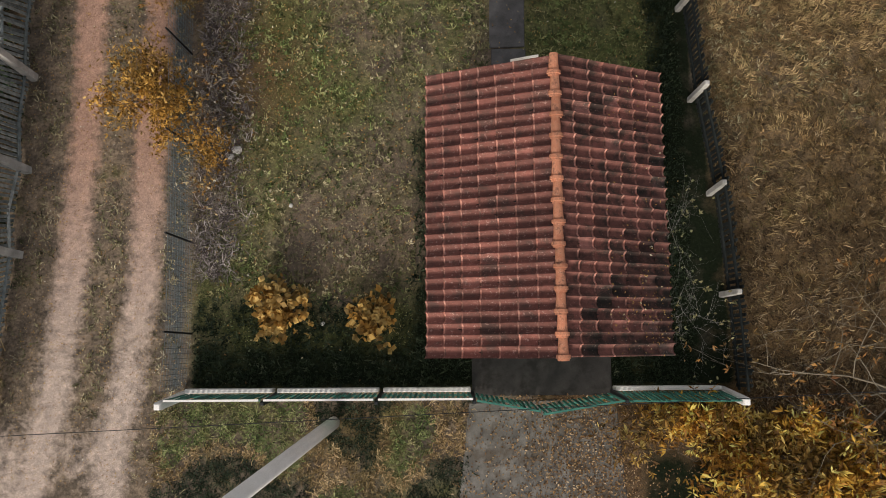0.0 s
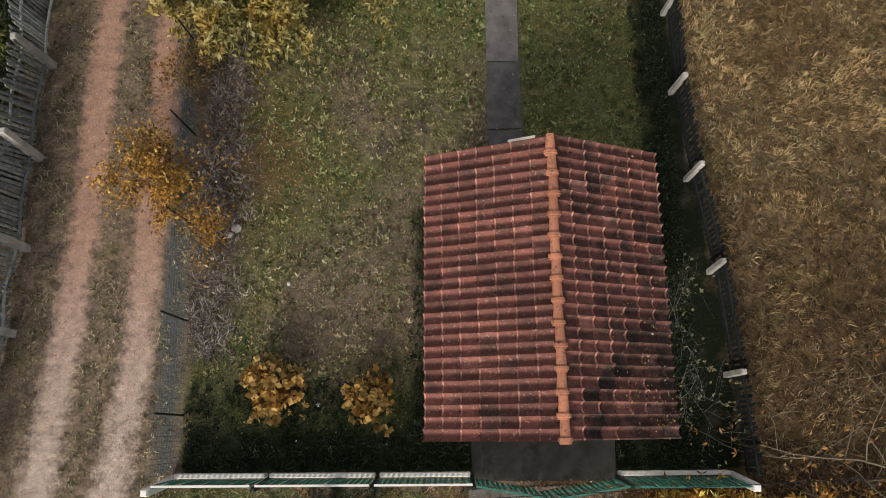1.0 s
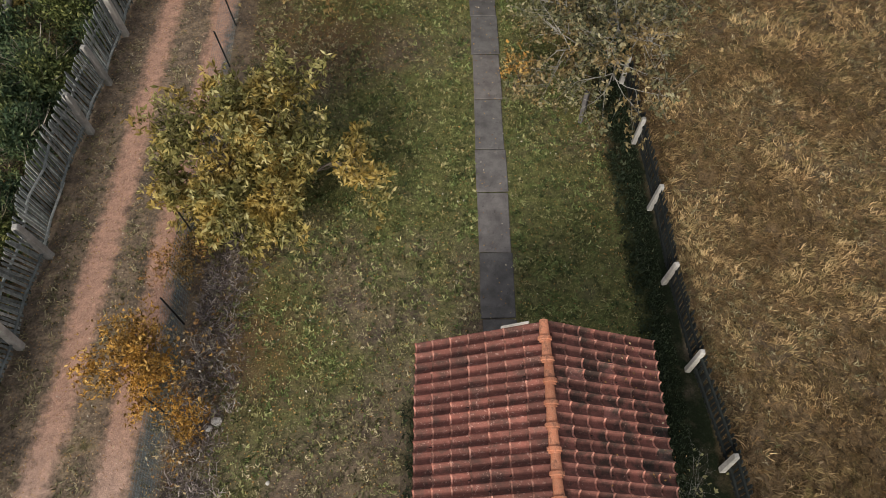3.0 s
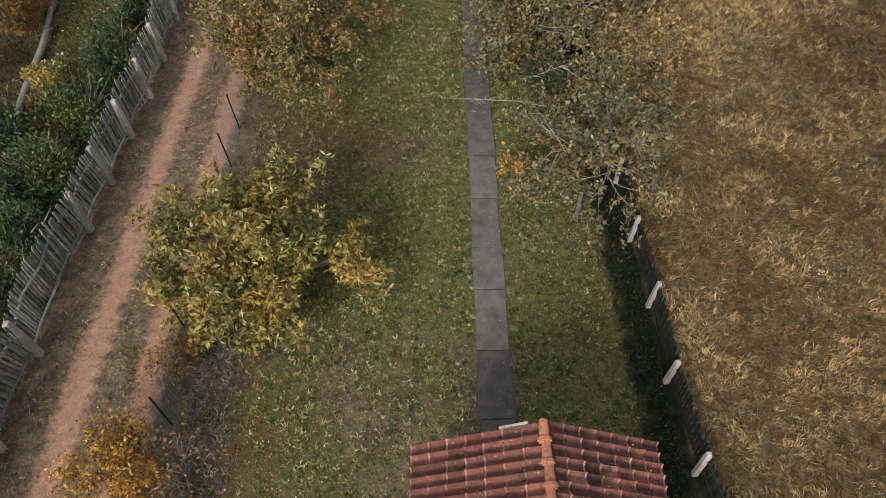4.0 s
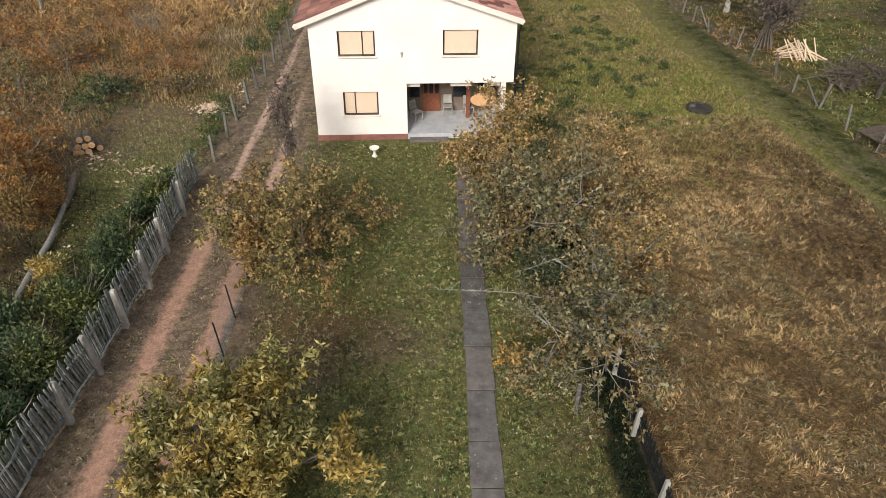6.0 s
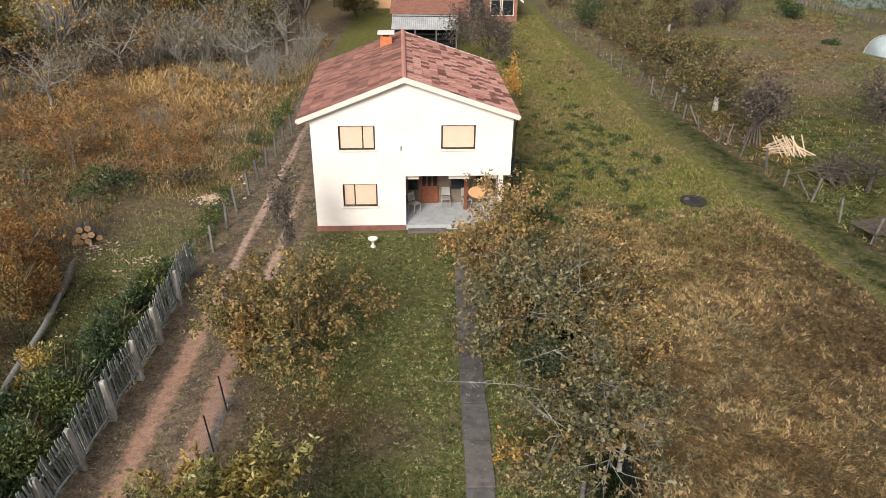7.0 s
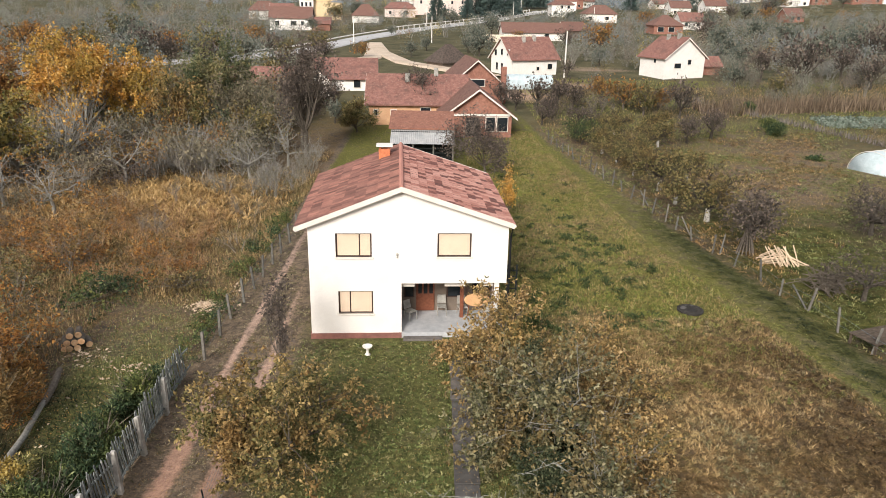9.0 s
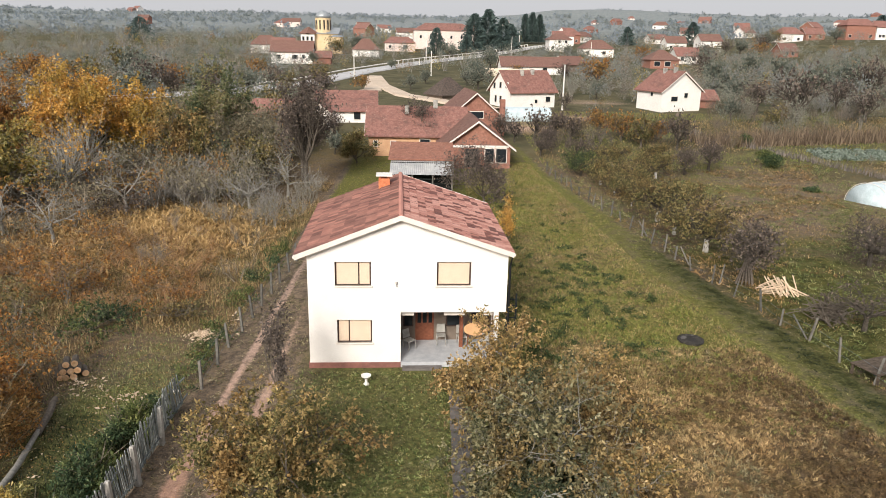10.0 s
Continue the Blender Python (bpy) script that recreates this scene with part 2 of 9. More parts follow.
RED_WOOD = surface("red_brown_door_wood", (0.16, 0.055, 0.03), (0.25, 0.09, 0.05), 8, 70, 0.6, 0.2, 0.003)
GLASS_DARK = plain("dark_window_glass", (0.02, 0.025, 0.03), 0.08)
BARK = surface("grey_brown_bark", (0.085, 0.070, 0.055), (0.17, 0.145, 0.12), 9, 60, 0.95, 0.5, 0.01)
BARK_DARK = surface("dark_orchard_bark", (0.040, 0.034, 0.028), (0.10, 0.085, 0.070), 9, 60, 0.95, 0.5, 0.01)
BARK_PALE = surface("pale_lichen_bark", (0.20, 0.19, 0.17), (0.34, 0.33, 0.295), 7, 60, 0.95, 0.4, 0.008)
BARK_SILVER = surface("silver_lichen_bark", (0.20, 0.20, 0.18), (0.36, 0.36, 0.325), 9, 60, 0.95, 0.4, 0.006)
LOG_END = surface("cut_log_end", (0.58, 0.34, 0.17), (0.76, 0.52, 0.32), 6, 60, 0.9, 0.2, 0.005, rand=0.2)
STONE = surface("pale_stone", (0.45, 0.43, 0.40), (0.62, 0.60, 0.56), 4, 50, 0.9, 0.3, 0.01)
RED_BALL = plain("orange_table_wood", (0.62, 0.36, 0.18), 0.5)

GRASS_GREEN = foliage("green_grass_blade", [(0.0, (0.02419, 0.03871, 0.01331)), (0.5, (0.1028, 0.1355, 0.04355)), (0.8, (0.1996, 0.2359, 0.08467)), (1.0, (0.3629, 0.3629, 0.1693))], patch=[(0.0, (0.04355, 0.04838, 0.01814)), (0.6, (0.1754, 0.1669, 0.06532)), (1.0, (0.3871, 0.3266, 0.1693))], patch_scale=1.6, through_light=0.15)
GRASS_OLIVE = foliage("olive_grass_blade", [(0.0, (0.0504, 0.04816, 0.02464)), (0.5, (0.1736, 0.1546, 0.084)), (0.85, (0.3248, 0.28, 0.168)), (1.0, (0.4928, 0.4312, 0.2912))], patch=[(0.0, (0.0336, 0.0392, 0.0168)), (0.6, (0.1288, 0.1254, 0.05376)), (1.0, (0.336, 0.2912, 0.1568))], patch_scale=1.3, through_light=0.15)
GRASS_MEADOW = foliage("meadow_grass_blade", [(0.0, (0.0672, 0.09632, 0.0224)), (0.5, (0.1736, 0.1904, 0.04704)), (0.85, (0.2408, 0.2352, 0.0672)), (1.0, (0.3024, 0.28, 0.112))], patch=[(0.0, (0.084, 0.0952, 0.02912)), (0.6, (0.2016, 0.1848, 0.06496)), (1.0, (0.3024, 0.252, 0.112))], patch_scale=0.5, through_light=0.15)
FIELD_STRAW = foliage("matted_field_straw", [(0.0, (0.1138, 0.07409, 0.03387)), (0.35, (0.2276, 0.1521, 0.07016)), (0.75, (0.3681, 0.258, 0.1234)), (1.0, (0.5756, 0.4234, 0.2177))], patch=[(0.0, (0.1004, 0.07938, 0.03629)), (0.5, (0.2209, 0.1654, 0.07258)), (1.0, (0.4551, 0.344, 0.1693))], patch_scale=2.4, through_light=0.15)
GRASS_GOLD = foliage("golden_meadow_blade", [(0.0, (0.16, 0.095, 0.038)), (0.5, (0.36, 0.235, 0.098)), (1.0, (0.54, 0.38, 0.18))], through_light=0.15)
GRASS_STRAW = foliage("straw_grass_blade", [(0.0, (0.060, 0.038, 0.017)), (0.4, (0.225, 0.150, 0.068)), (0.8, (0.39, 0.275, 0.135)), (1.0, (0.54, 0.41, 0.235))], patch=[(0.0, (0.045, 0.038, 0.017)), (0.6, (0.16, 0.125, 0.052)), (1.0, (0.34, 0.26, 0.13))], patch_scale=0.7, through_light=0.15)
# Near-black blades: rank weeds, and grass with shade put into its colour.
GRASS_DEEP = foliage("weed_and_shaded_grass_blade", [(0.0, (0.006, 0.011, 0.005)), (0.6, (0.016, 0.026, 0.011)), (0.92, (0.034, 0.046, 0.022)), (1.0, (0.075, 0.085, 0.05))], through_light=0.1)
FIELD_BROWN = foliage("brown_field_stalk", [(0.0, (0.05247, 0.03263, 0.01512)), (0.5, (0.1874, 0.1124, 0.04704)), (0.88, (0.356, 0.2266, 0.1008)), (1.0, (0.5434, 0.3807, 0.2016))], patch=[(0.0, (0.04873, 0.04713, 0.0168)), (0.6, (0.1405, 0.116, 0.04368)), (1.0, (0.4122, 0.3081, 0.1512))], patch_scale=0.8, through_light=0.1)
FIELD_DARK = foliage("dark_brown_field_stalk", [(0.0, (0.030, 0.021, 0.012)), (0.5, (0.10, 0.066, 0.034)), (0.88, (0.19, 0.135, 0.072)), (1.0, (0.33, 0.25, 0.15))])
LEAF_FALLEN = foliage("fallen_leaf", [(0.0, (0.085, 0.050, 0.026)), (0.4, (0.20, 0.105, 0.035)), (0.75, (0.33, 0.20, 0.06)), (0.93, (0.40, 0.32, 0.18)), (1.0, (0.55, 0.52, 0.44))], through_light=0.1)
LEAF_DRIFT = foliage("brown_leaf_drift", [(0.0, (0.050, 0.032, 0.020)), (0.5, (0.13, 0.075, 0.036)), (0.85, (0.24, 0.145, 0.060)), (1.0, (0.40, 0.30, 0.19))], through_light=0.1)
LEAF_QUINCE = foliage("quince_leaf", [(0.0, (0.05152, 0.056, 0.0176)), (0.5, (0.177, 0.1624, 0.055)), (0.85, (0.2856, 0.2632, 0.1012)), (1.0, (0.4032, 0.3696, 0.187))], patch=[(0.0, (0.1792, 0.1232, 0.0297)), (0.6, (0.4256, 0.2912, 0.0726)), (1.0, (0.5824, 0.448, 0.176))], patch_scale=0.8)
LEAF_APPLE = foliage("autumn_apple_leaf", [(0.0, (0.05244, 0.057, 0.0231)), (0.45, (0.1539, 0.1391, 0.055)), (0.8, (0.2679, 0.2052, 0.0825)), (1.0, (0.4332, 0.3306, 0.154))], patch=[(0.0, (0.0912, 0.057, 0.0264)), (0.5, (0.2622, 0.1539, 0.0583)), (1.0, (0.456, 0.3078, 0.132))], patch_scale=0.6)
LEAF_GOLD = foliage("gold_leaf", [(0.0, (0.24, 0.13, 0.034)), (0.5, (0.50, 0.27, 0.062)), (0.85, (0.62, 0.37, 0.10)), (1.0, (0.62, 0.45, 0.19))], patch=[(0.0, (0.17, 0.125, 0.034)), (1.0, (0.46, 0.33, 0.085))], patch_scale=0.4)
LEAF_TAN = foliage("golden_tan_leaf", [(0.0, (0.095, 0.066, 0.030)), (0.4, (0.25, 0.165, 0.072)), (0.8, (0.40, 0.27, 0.12)), (1.0, (0.56, 0.44, 0.25))], patch=[(0.0, (0.085, 0.088, 0.036)), (0.6, (0.26, 0.20, 0.08)), (1.0, (0.42, 0.27, 0.09))], patch_scale=0.7)
LEAF_RUST = foliage("rust_leaf", [(0.0, (0.11, 0.048, 0.020)), (0.5, (0.26, 0.12, 0.036)), (1.0, (0.46, 0.25, 0.075))], patch=[(0.0, (0.075, 0.068, 0.030)), (1.0, (0.22, 0.16, 0.07))], patch_scale=0.5)
LEAF_SUMAC = foliage("sumac_leaf", [(0.0, (0.1171, 0.0527, 0.01656)), (0.4, (0.3953, 0.1903, 0.03312)), (0.8, (0.7613, 0.4246, 0.069)), (1.0, (0.85, 0.6734, 0.2208))], patch=[(0.0, (0.03806, 0.03221, 0.0138)), (0.6, (0.161, 0.09516, 0.03036)), (1.0, (0.4099, 0.2782, 0.0966))], patch_scale=0.7)
LEAF_SAPLING = foliage("olive_gold_sapling_leaf", [(0.0, (0.1148, 0.06325, 0.014)), (0.5, (0.3375, 0.1782, 0.034)), (0.85, (0.54, 0.3105, 0.07)), (1.0, (0.729, 0.483, 0.17))], patch=[(0.0, (0.0945, 0.06325, 0.018)), (1.0, (0.351, 0.207, 0.06))], patch_scale=1.2)
LEAF_SHRUB = foliage("shrub_leaf", [(0.0, (0.13, 0.070, 0.020)), (0.5, (0.40, 0.22, 0.050)), (1.0, (0.60, 0.41, 0.14))], patch=[(0.0, (0.17, 0.12, 0.045)), (1.0, (0.42, 0.30, 0.11))], patch_scale=2.0)
LEAF_WOOD = foliage("grey_olive_wood_leaf", [(0.0, (0.0784, 0.07392, 0.0504)), (0.5, (0.1344, 0.1232, 0.08064)), (1.0, (0.2688, 0.2408, 0.1624))], patch=[(0.0, (0.1232, 0.1064, 0.0728)), (1.0, (0.2576, 0.2128, 0.14))], patch_scale=0.12)
LEAF_GREEN = foliage("dull_green_leaf", [(0.0, (0.0435, 0.0616, 0.033)), (0.5, (0.1015, 0.1232, 0.063)), (1.0, (0.2465, 0.252, 0.135))], patch=[(0.0, (0.1087, 0.1008, 0.048)), (1.0, (0.29, 0.245, 0.1125))], patch_scale=0.4)
LEAF_NETTLE = foliage("dark_nettle_leaf", [(0.0, (0.0146, 0.0292, 0.01582)), (0.55, (0.04137, 0.06814, 0.03164)), (0.9, (0.08518, 0.1156, 0.05476)), (1.0, (0.1825, 0.2069, 0.09734))], patch=[(0.0, (0.0365, 0.04867, 0.0146)), (0.6, (0.09126, 0.1095, 0.03042)), (1.0, (0.219, 0.219, 0.07301))], patch_scale=0.7, through_light=0.15)
WEED_DARK = foliage("dark_meadow_weed", [(0.0, (0.022, 0.034, 0.014)), (0.6, (0.052, 0.072, 0.028)), (1.0, (0.11, 0.130, 0.050))], through_light=0.15)
LEAF_LILAC = foliage("dark_lilac_leaf", [(0.0, (0.018, 0.028, 0.015)), (0.6, (0.048, 0.062, 0.032)), (0.92, (0.10, 0.11, 0.06)), (1.0, (0.26, 0.22, 0.12))], through_light=0.15)
LEAF_DUSK = foliage("dusky_brown_leaf", [(0.0, (0.04248, 0.0354, 0.0324)), (0.6, (0.09676, 0.07788, 0.0672)), (1.0, (0.1947, 0.1534, 0.126))], through_light=0.05)
LEAF_OLIVE = foliage("olive_orchard_leaf", [(0.0, (0.050, 0.052, 0.022)), (0.5, (0.13, 0.122, 0.054)), (0.85, (0.25, 0.21, 0.09)), (1.0, (0.34, 0.26, 0.11))], patch=[(0.0, (0.055, 0.038, 0.02)), (1.0, (0.22, 0.15, 0.06))], patch_scale=0.5)
LEAF_GREYGREEN = foliage("grey_green_apple_leaf", [(0.0, (0.04032, 0.0462, 0.0252)), (0.5, (0.1176, 0.1188, 0.063)), (0.85, (0.224, 0.209, 0.1155)), (1.0, (0.3584, 0.33, 0.21))], patch=[(0.0, (0.0784, 0.055, 0.0252)), (0.6, (0.2128, 0.1485, 0.0609)), (1.0, (0.3808, 0.275, 0.126))], patch_scale=0.9)
LEAF_FIR = foliage("dark_conifer", [(0.0, (0.040, 0.066, 0.064)), (1.0, (0.095, 0.13, 0.118))], through_light=0.2)
TWIG_GREY = foliage("grey_twig", [(0.0, (0.10, 0.088, 0.075)), (0.6, (0.16, 0.14, 0.12)), (1.0, (0.25, 0.225, 0.19))], patch=[(0.0, (0.09, 0.075, 0.05)), (1.0, (0.19, 0.155, 0.10))], patch_scale=0.2, through_light=0.0)

TWIG_WOOD = foliage("brown_wood_twig", [(0.0, (0.0728, 0.06272, 0.05264)), (0.6, (0.1344, 0.1176, 0.09632)), (1.0, (0.2464, 0.2184, 0.1792))], patch=[(0.0, (0.0784, 0.0672, 0.0448)), (1.0, (0.1904, 0.1512, 0.0952))], patch_scale=0.15, through_light=0.0)
TWIG_PURPLE = foliage("purple_grey_dead_stem", [(0.0, (0.05, 0.040, 0.038)), (0.6, (0.14, 0.115, 0.108)), (0.9, (0.27, 0.235, 0.215)), (1.0, (0.45, 0.41, 0.37))], through_light=0.0)
# Pale twig grey; over the valley its lightness stands for haze.
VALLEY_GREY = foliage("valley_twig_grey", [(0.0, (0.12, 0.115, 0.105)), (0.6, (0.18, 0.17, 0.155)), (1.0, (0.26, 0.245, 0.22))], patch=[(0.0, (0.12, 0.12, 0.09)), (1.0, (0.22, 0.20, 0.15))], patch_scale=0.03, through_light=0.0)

# ---------------- mesh helpers ----------------


def mesh_object(name, me, material, parent=None, label=""):
    if material is not None and not me.materials:
        me.materials.append(material)
    ob = new(name, me)
    if parent is not None:
        ob.parent = parent
    if label:
        ob["label"] = label
    return ob


def finish(bm, name, bevel=0.0, smooth=False):
    if bevel:
        bmesh.ops.bevel(bm, geom=list(bm.edges), offset=bevel, segments=1, affect="EDGES", clamp_overlap=True)
    bmesh.ops.recalc_face_normals(bm, faces=list(bm.faces))
    me = bpy.data.meshes.new(name)
    bm.to_mesh(me)
    bm.free()
    if smooth:
        me.shade_smooth()
    return me


def part(name, bm, material, parent, label="", bevel=0.0, smooth=False):
    return mesh_object(name, finish(bm, name, bevel, smooth), material, parent, label)


def thing(name, m, label, category, group="", kind=""):
    e = new(name)
    e.matrix_world = m
    e.empty_display_size = 0.2
    return tagged(e, label, category, group, kind)


def single(name, bm, material, m, label, category, group="", kind="", bevel=0.0, smooth=False):
    """A thing that is one mesh."""
    ob = part(name, bm, material, None, label, bevel, smooth)
    ob.matrix_world = m
    return tagged(ob, label, category, group, kind)


def box(bm, a, b):
    (x0, y0, z0), (x1, y1, z1) = a, b
    v = [bm.verts.new(p) for p in ((x0, y0, z0), (x1, y0, z0), (x1, y1, z0), (x0, y1, z0), (x0, y0, z1), (x1, y0, z1), (x1, y1, z1), (x0, y1, z1))]
    for f in ((3, 2, 1, 0), (4, 5, 6, 7), (0, 1, 5, 4), (1, 2, 6, 5), (2, 3, 7, 6), (3, 0, 4, 7)):
        bm.faces.new([v[i] for i in f])
    return bm


def boxes(*pairs):
    bm = bmesh.new()
    for a, b in pairs:
        box(bm, a, b)
    return bm


def slab(bm, poly, d):
    """The polygon (a list of points), thickened by the vector d."""
    lo = [bm.verts.new(p) for p in poly]
    hi = [bm.verts.new(Vector(p) + Vector(d)) for p in poly]
    bm.faces.new(lo)
    bm.faces.new(hi[::-1])
    for i in range(len(poly)):
        j = (i + 1) % len(poly)
        bm.faces.new((lo[j], lo[i], hi[i], hi[j]))
    return bm


def slabs(*items):
    bm = bmesh.new()
    for poly, d in items:
        slab(bm, poly, d)
    return bm


def tube(bm, pts, radii, sides=8, caps=True):
    rings = []
    for i, p in enumerate(pts):
        p = Vector(p)
        a = Vector(pts[max(i - 1, 0)])
        c = Vector(pts[min(i + 1, len(pts) - 1)])
        d = (c - a).normalized() if (c - a).length > 1e-9 else Vector((0, 0, 1))
        s = d.cross(Vector((0, 0, 1)) if abs(d.z) < 0.95 else Vector((1, 0, 0))).normalized()
        u = s.cross(d)
        rings.append([bm.verts.new(p + radii[i] * (math.cos(2 * math.pi * k / sides) * s + math.sin(2 * math.pi * k / sides) * u)) for k in range(sides)])
    for r0, r1 in zip(rings, rings[1:]):
        for k in range(sides):
            bm.faces.new((r0[k], r0[(k + 1) % sides], r1[(k + 1) % sides], r1[k]))
    if caps:
        bm.faces.new(rings[0][::-1])
        bm.faces.new(rings[-1])
    return bm


def lathe(bm, profile, sides=20):
    rings = [[bm.verts.new((r * math.cos(2 * math.pi * k / sides), r * math.sin(2 * math.pi * k / sides), z)) for k in range(sides)] for r, z in profile]
    for r0, r1 in zip(rings, rings[1:]):
        for k in range(sides):
            bm.faces.new((r0[k], r0[(k + 1) % sides], r1[(k + 1) % sides], r1[k]))
    bm.faces.new(rings[0][::-1])
    bm.faces.new(rings[-1])
    return bm


def array_mesh(name, verts, faces, material):
    """A mesh from numpy rows of corners and faces of equal size."""
    me = bpy.data.meshes.new(name)
    verts, faces = np.asarray(verts, np.float32).reshape(-1, 3), np.asarray(faces, np.int32)
    k = faces.shape[1]
    me.vertices.add(len(verts))
    me.vertices.foreach_set("co", verts.ravel())
    me.loops.add(faces.size)
    me.loops.foreach_set("vertex_index", faces.ravel())
    me.polygons.add(len(faces))
    me.polygons.foreach_set("loop_start", np.arange(0, faces.size, k, dtype=np.int32))
    me.update(calc_edges=True)
    me.materials.append(material)
    return me




def lattice(x, y, scale, seed=0):
    """Smooth value noise in 0..1 over the plan."""
    x, y = np.asarray(x, float) * scale, np.asarray(y, float) * scale
    xi, yi = np.floor(x), np.floor(y)
    fx, fy = x - xi, y - yi
    fx, fy = fx * fx * (3 - 2 * fx), fy * fy * (3 - 2 * fy)

    def h(a, b):
        return np.modf(np.abs(np.sin(a * 127.1 + b * 311.7 + seed * 74.7) * 43758.5453))[0]

    return (h(xi, yi) * (1 - fx) + h(xi + 1, yi) * fx) * (1 - fy) + (h(xi, yi + 1) * (1 - fx) + h(xi + 1, yi + 1) * fx) * fy


def rough_noise(x, y, scale, seed=0):
    return (lattice(x, y, scale, seed) + 0.5 * lattice(x, y, scale * 2.1, seed + 1) + 0.25 * lattice(x, y, scale * 4.3, seed + 2)) / 1.75


def smooth(a, lo, hi):
    t = np.clip((np.asarray(a, float) - lo) / (hi - lo), 0, 1)
    return t * t * (3 - 2 * t)


# ---------------- terrain and its zones ----------------
RISE_Y = (-4000, 80, 130, 220, 340, 430, 600, 900, 1250, 1700, 3200)
RISE_Z = (0, 0, 3.2, 5.6, 9.6, 15, 21, 36, 58, 66, 70)


def height(x, y):
    x, y = np.asarray(x, float), np.asarray(y, float)
    z = np.interp(y, RISE_Y, RISE_Z)
    z = z + smooth(y, 500, 1200) * 34 * (rough_noise(x, y, 0.0028, 5) - 0.5) + smooth(y, 380, 700) * 10 * (rough_noise(x, y, 0.008, 9) - 0.5)
    z = z + 8 * smooth(x, 110, 240) * smooth(y, 230, 380)
    near = np.clip((x - 5.4) / 2, 0, 1) * (y < 60) + np.clip((-9.6 - x) / 2, 0, 1)
    z = z + 0.12 * near * (rough_noise(x, y, 0.7, 3) - 0.45)
    return z


def strip_left(y):
    return np.interp(y, (-20, 22.9, 28.4, 44.7, 83, 130), (21.5, 17.6, 16.7, 14.2, 12.1, 8))


def strip_right(y):
    return np.interp(y, (-20, 31.8, 46, 76, 130), (25, 19.5, 17.4, 14.0, 9))


def rut_a(y):
    return np.interp(y, (-12, -3, -1.2, 1, 3, 44, 70, 110), (-10.6, -8.95, -8.6, -8.4, -8.28, -8.16, -8.2, -9.0)) + 0.10 * (lattice(y, 0 * y, 0.35, 2) - 0.5)


def rut_b(y):
    return np.interp(y, (-12, -2.2, 0, 1.5, 25, 44, 70), (-8.3, -7.2, -6.95, -6.75, -6.6, -6.7, -6.8)) + 0.12 * (lattice(y, 0 * y + 5, 0.4, 4) - 0.5)


def zones(x, y):
    """Weights of the kinds of ground, of painted shade and of far haze at a place of the plan."""
    x, y = np.asarray(x, float), np.asarray(y, float)
    nb, ns = rough_noise(x, y, 0.25, 11), rough_noise(x, y, 0.9, 13)
    far = smooth(y, 70, 100) + smooth(np.abs(x), 40, 60)
    lane = smooth(x, -9.9, -9.3) * (1 - smooth(x, -6.1, -5.5)) * (1 - smooth(y, 75, 95))
    yard = smooth(x, -5.9, -5.4) * (1 - smooth(x, 5.3, 5.9)) * smooth(y, -1.2, -0.9) * (1 - smooth(y, 40, 44))
    lawn = smooth(x, 3.5, 5.5) * (x < strip_left(y)) * smooth(y, 27, 33) * (1 - smooth(y, 84, 100))
    back = smooth(x, np.interp(y, (40, 50, 56), (-5.6, -5.6, -9.6)), np.interp(y, (40, 50, 56), (-5.0, -5.0, -9.0))) * (x < 6) * smooth(y, 40, 44) * (1 - smooth(y, 84, 100))
    mown = (smooth(x - strip_left(y), -0.8, 0.8)) * (1 - smooth(x - strip_right(y), -0.4, 0.6)) * smooth(y, 8, 14) * (1 - smooth(y, 84, 110))
    field = smooth(x, 5.6, 6.2) * (1 - smooth(x - strip_left(y), -0.8, 0.4)) * (1 - smooth(y, 27, 33))
    west = smooth(-x, 9.5, 10.2) * (1 - smooth(y, 80, 110))
    orchard = smooth(x - strip_right(y), -0.3, 0.8) * (1 - smooth(y, 80, 110))
    green = yard * np.clip(0.60 + 0.7 * (nb - 0.5) * 2 + 0.7 * (ns - 0.5) + 0.35 * smooth(-y, -1.2, 1.0) + 0.55 * smooth(x, 1.8, 3.2) * (1 - smooth(y, 9, 13)) + 0.45 * np.exp(-((x + 0.6) ** 2 + (y - 11.5) ** 2) / 7) + 0.35 * smooth(y, 15, 20), 0, 0.85)
    green = green - 0.55 * yard * np.exp(-((x + 2.6) ** 2 / 2 + (y - 3.0) ** 2 / 2.5)) - 0.4 * yard * smooth(-x, 3.2, 5.4) * smooth(y, 2, 4)
    glade = np.exp(-((x + 12.5) ** 2 / 7 + (y - 23.5) ** 2 / 45))
    green = green + west * np.clip(1.15 * glade + 0.4 * (nb - 0.5), 0, 1)
    green = green + (y < -1.2) * (x > -5.4) * (x < 0.5) * np.clip(0.3 + 1.2 * (ns - 0.5), 0, 0.8)
    # Shade along the stakes, painted as darker green on the mown strip.
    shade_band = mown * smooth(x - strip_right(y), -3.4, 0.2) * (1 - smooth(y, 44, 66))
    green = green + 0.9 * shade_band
    green = np.maximum(green, 0.0)
    mow = np.maximum(mown * (0.6 + 0.4 * nb) * (1 - 0.6 * shade_band), lawn * np.clip(0.62 + 1.0 * (nb - 0.38), 0, 1)) + back * 0.8
    mow = mow + orchard * (1 - far.clip(0, 1)) * np.clip(0.26 + 1.4 * (nb - 0.45), 0, 0.7) + 0.4 * (1 - smooth(np.abs(x - 25), 3, 8)) * (y > 30) * (y < 48)
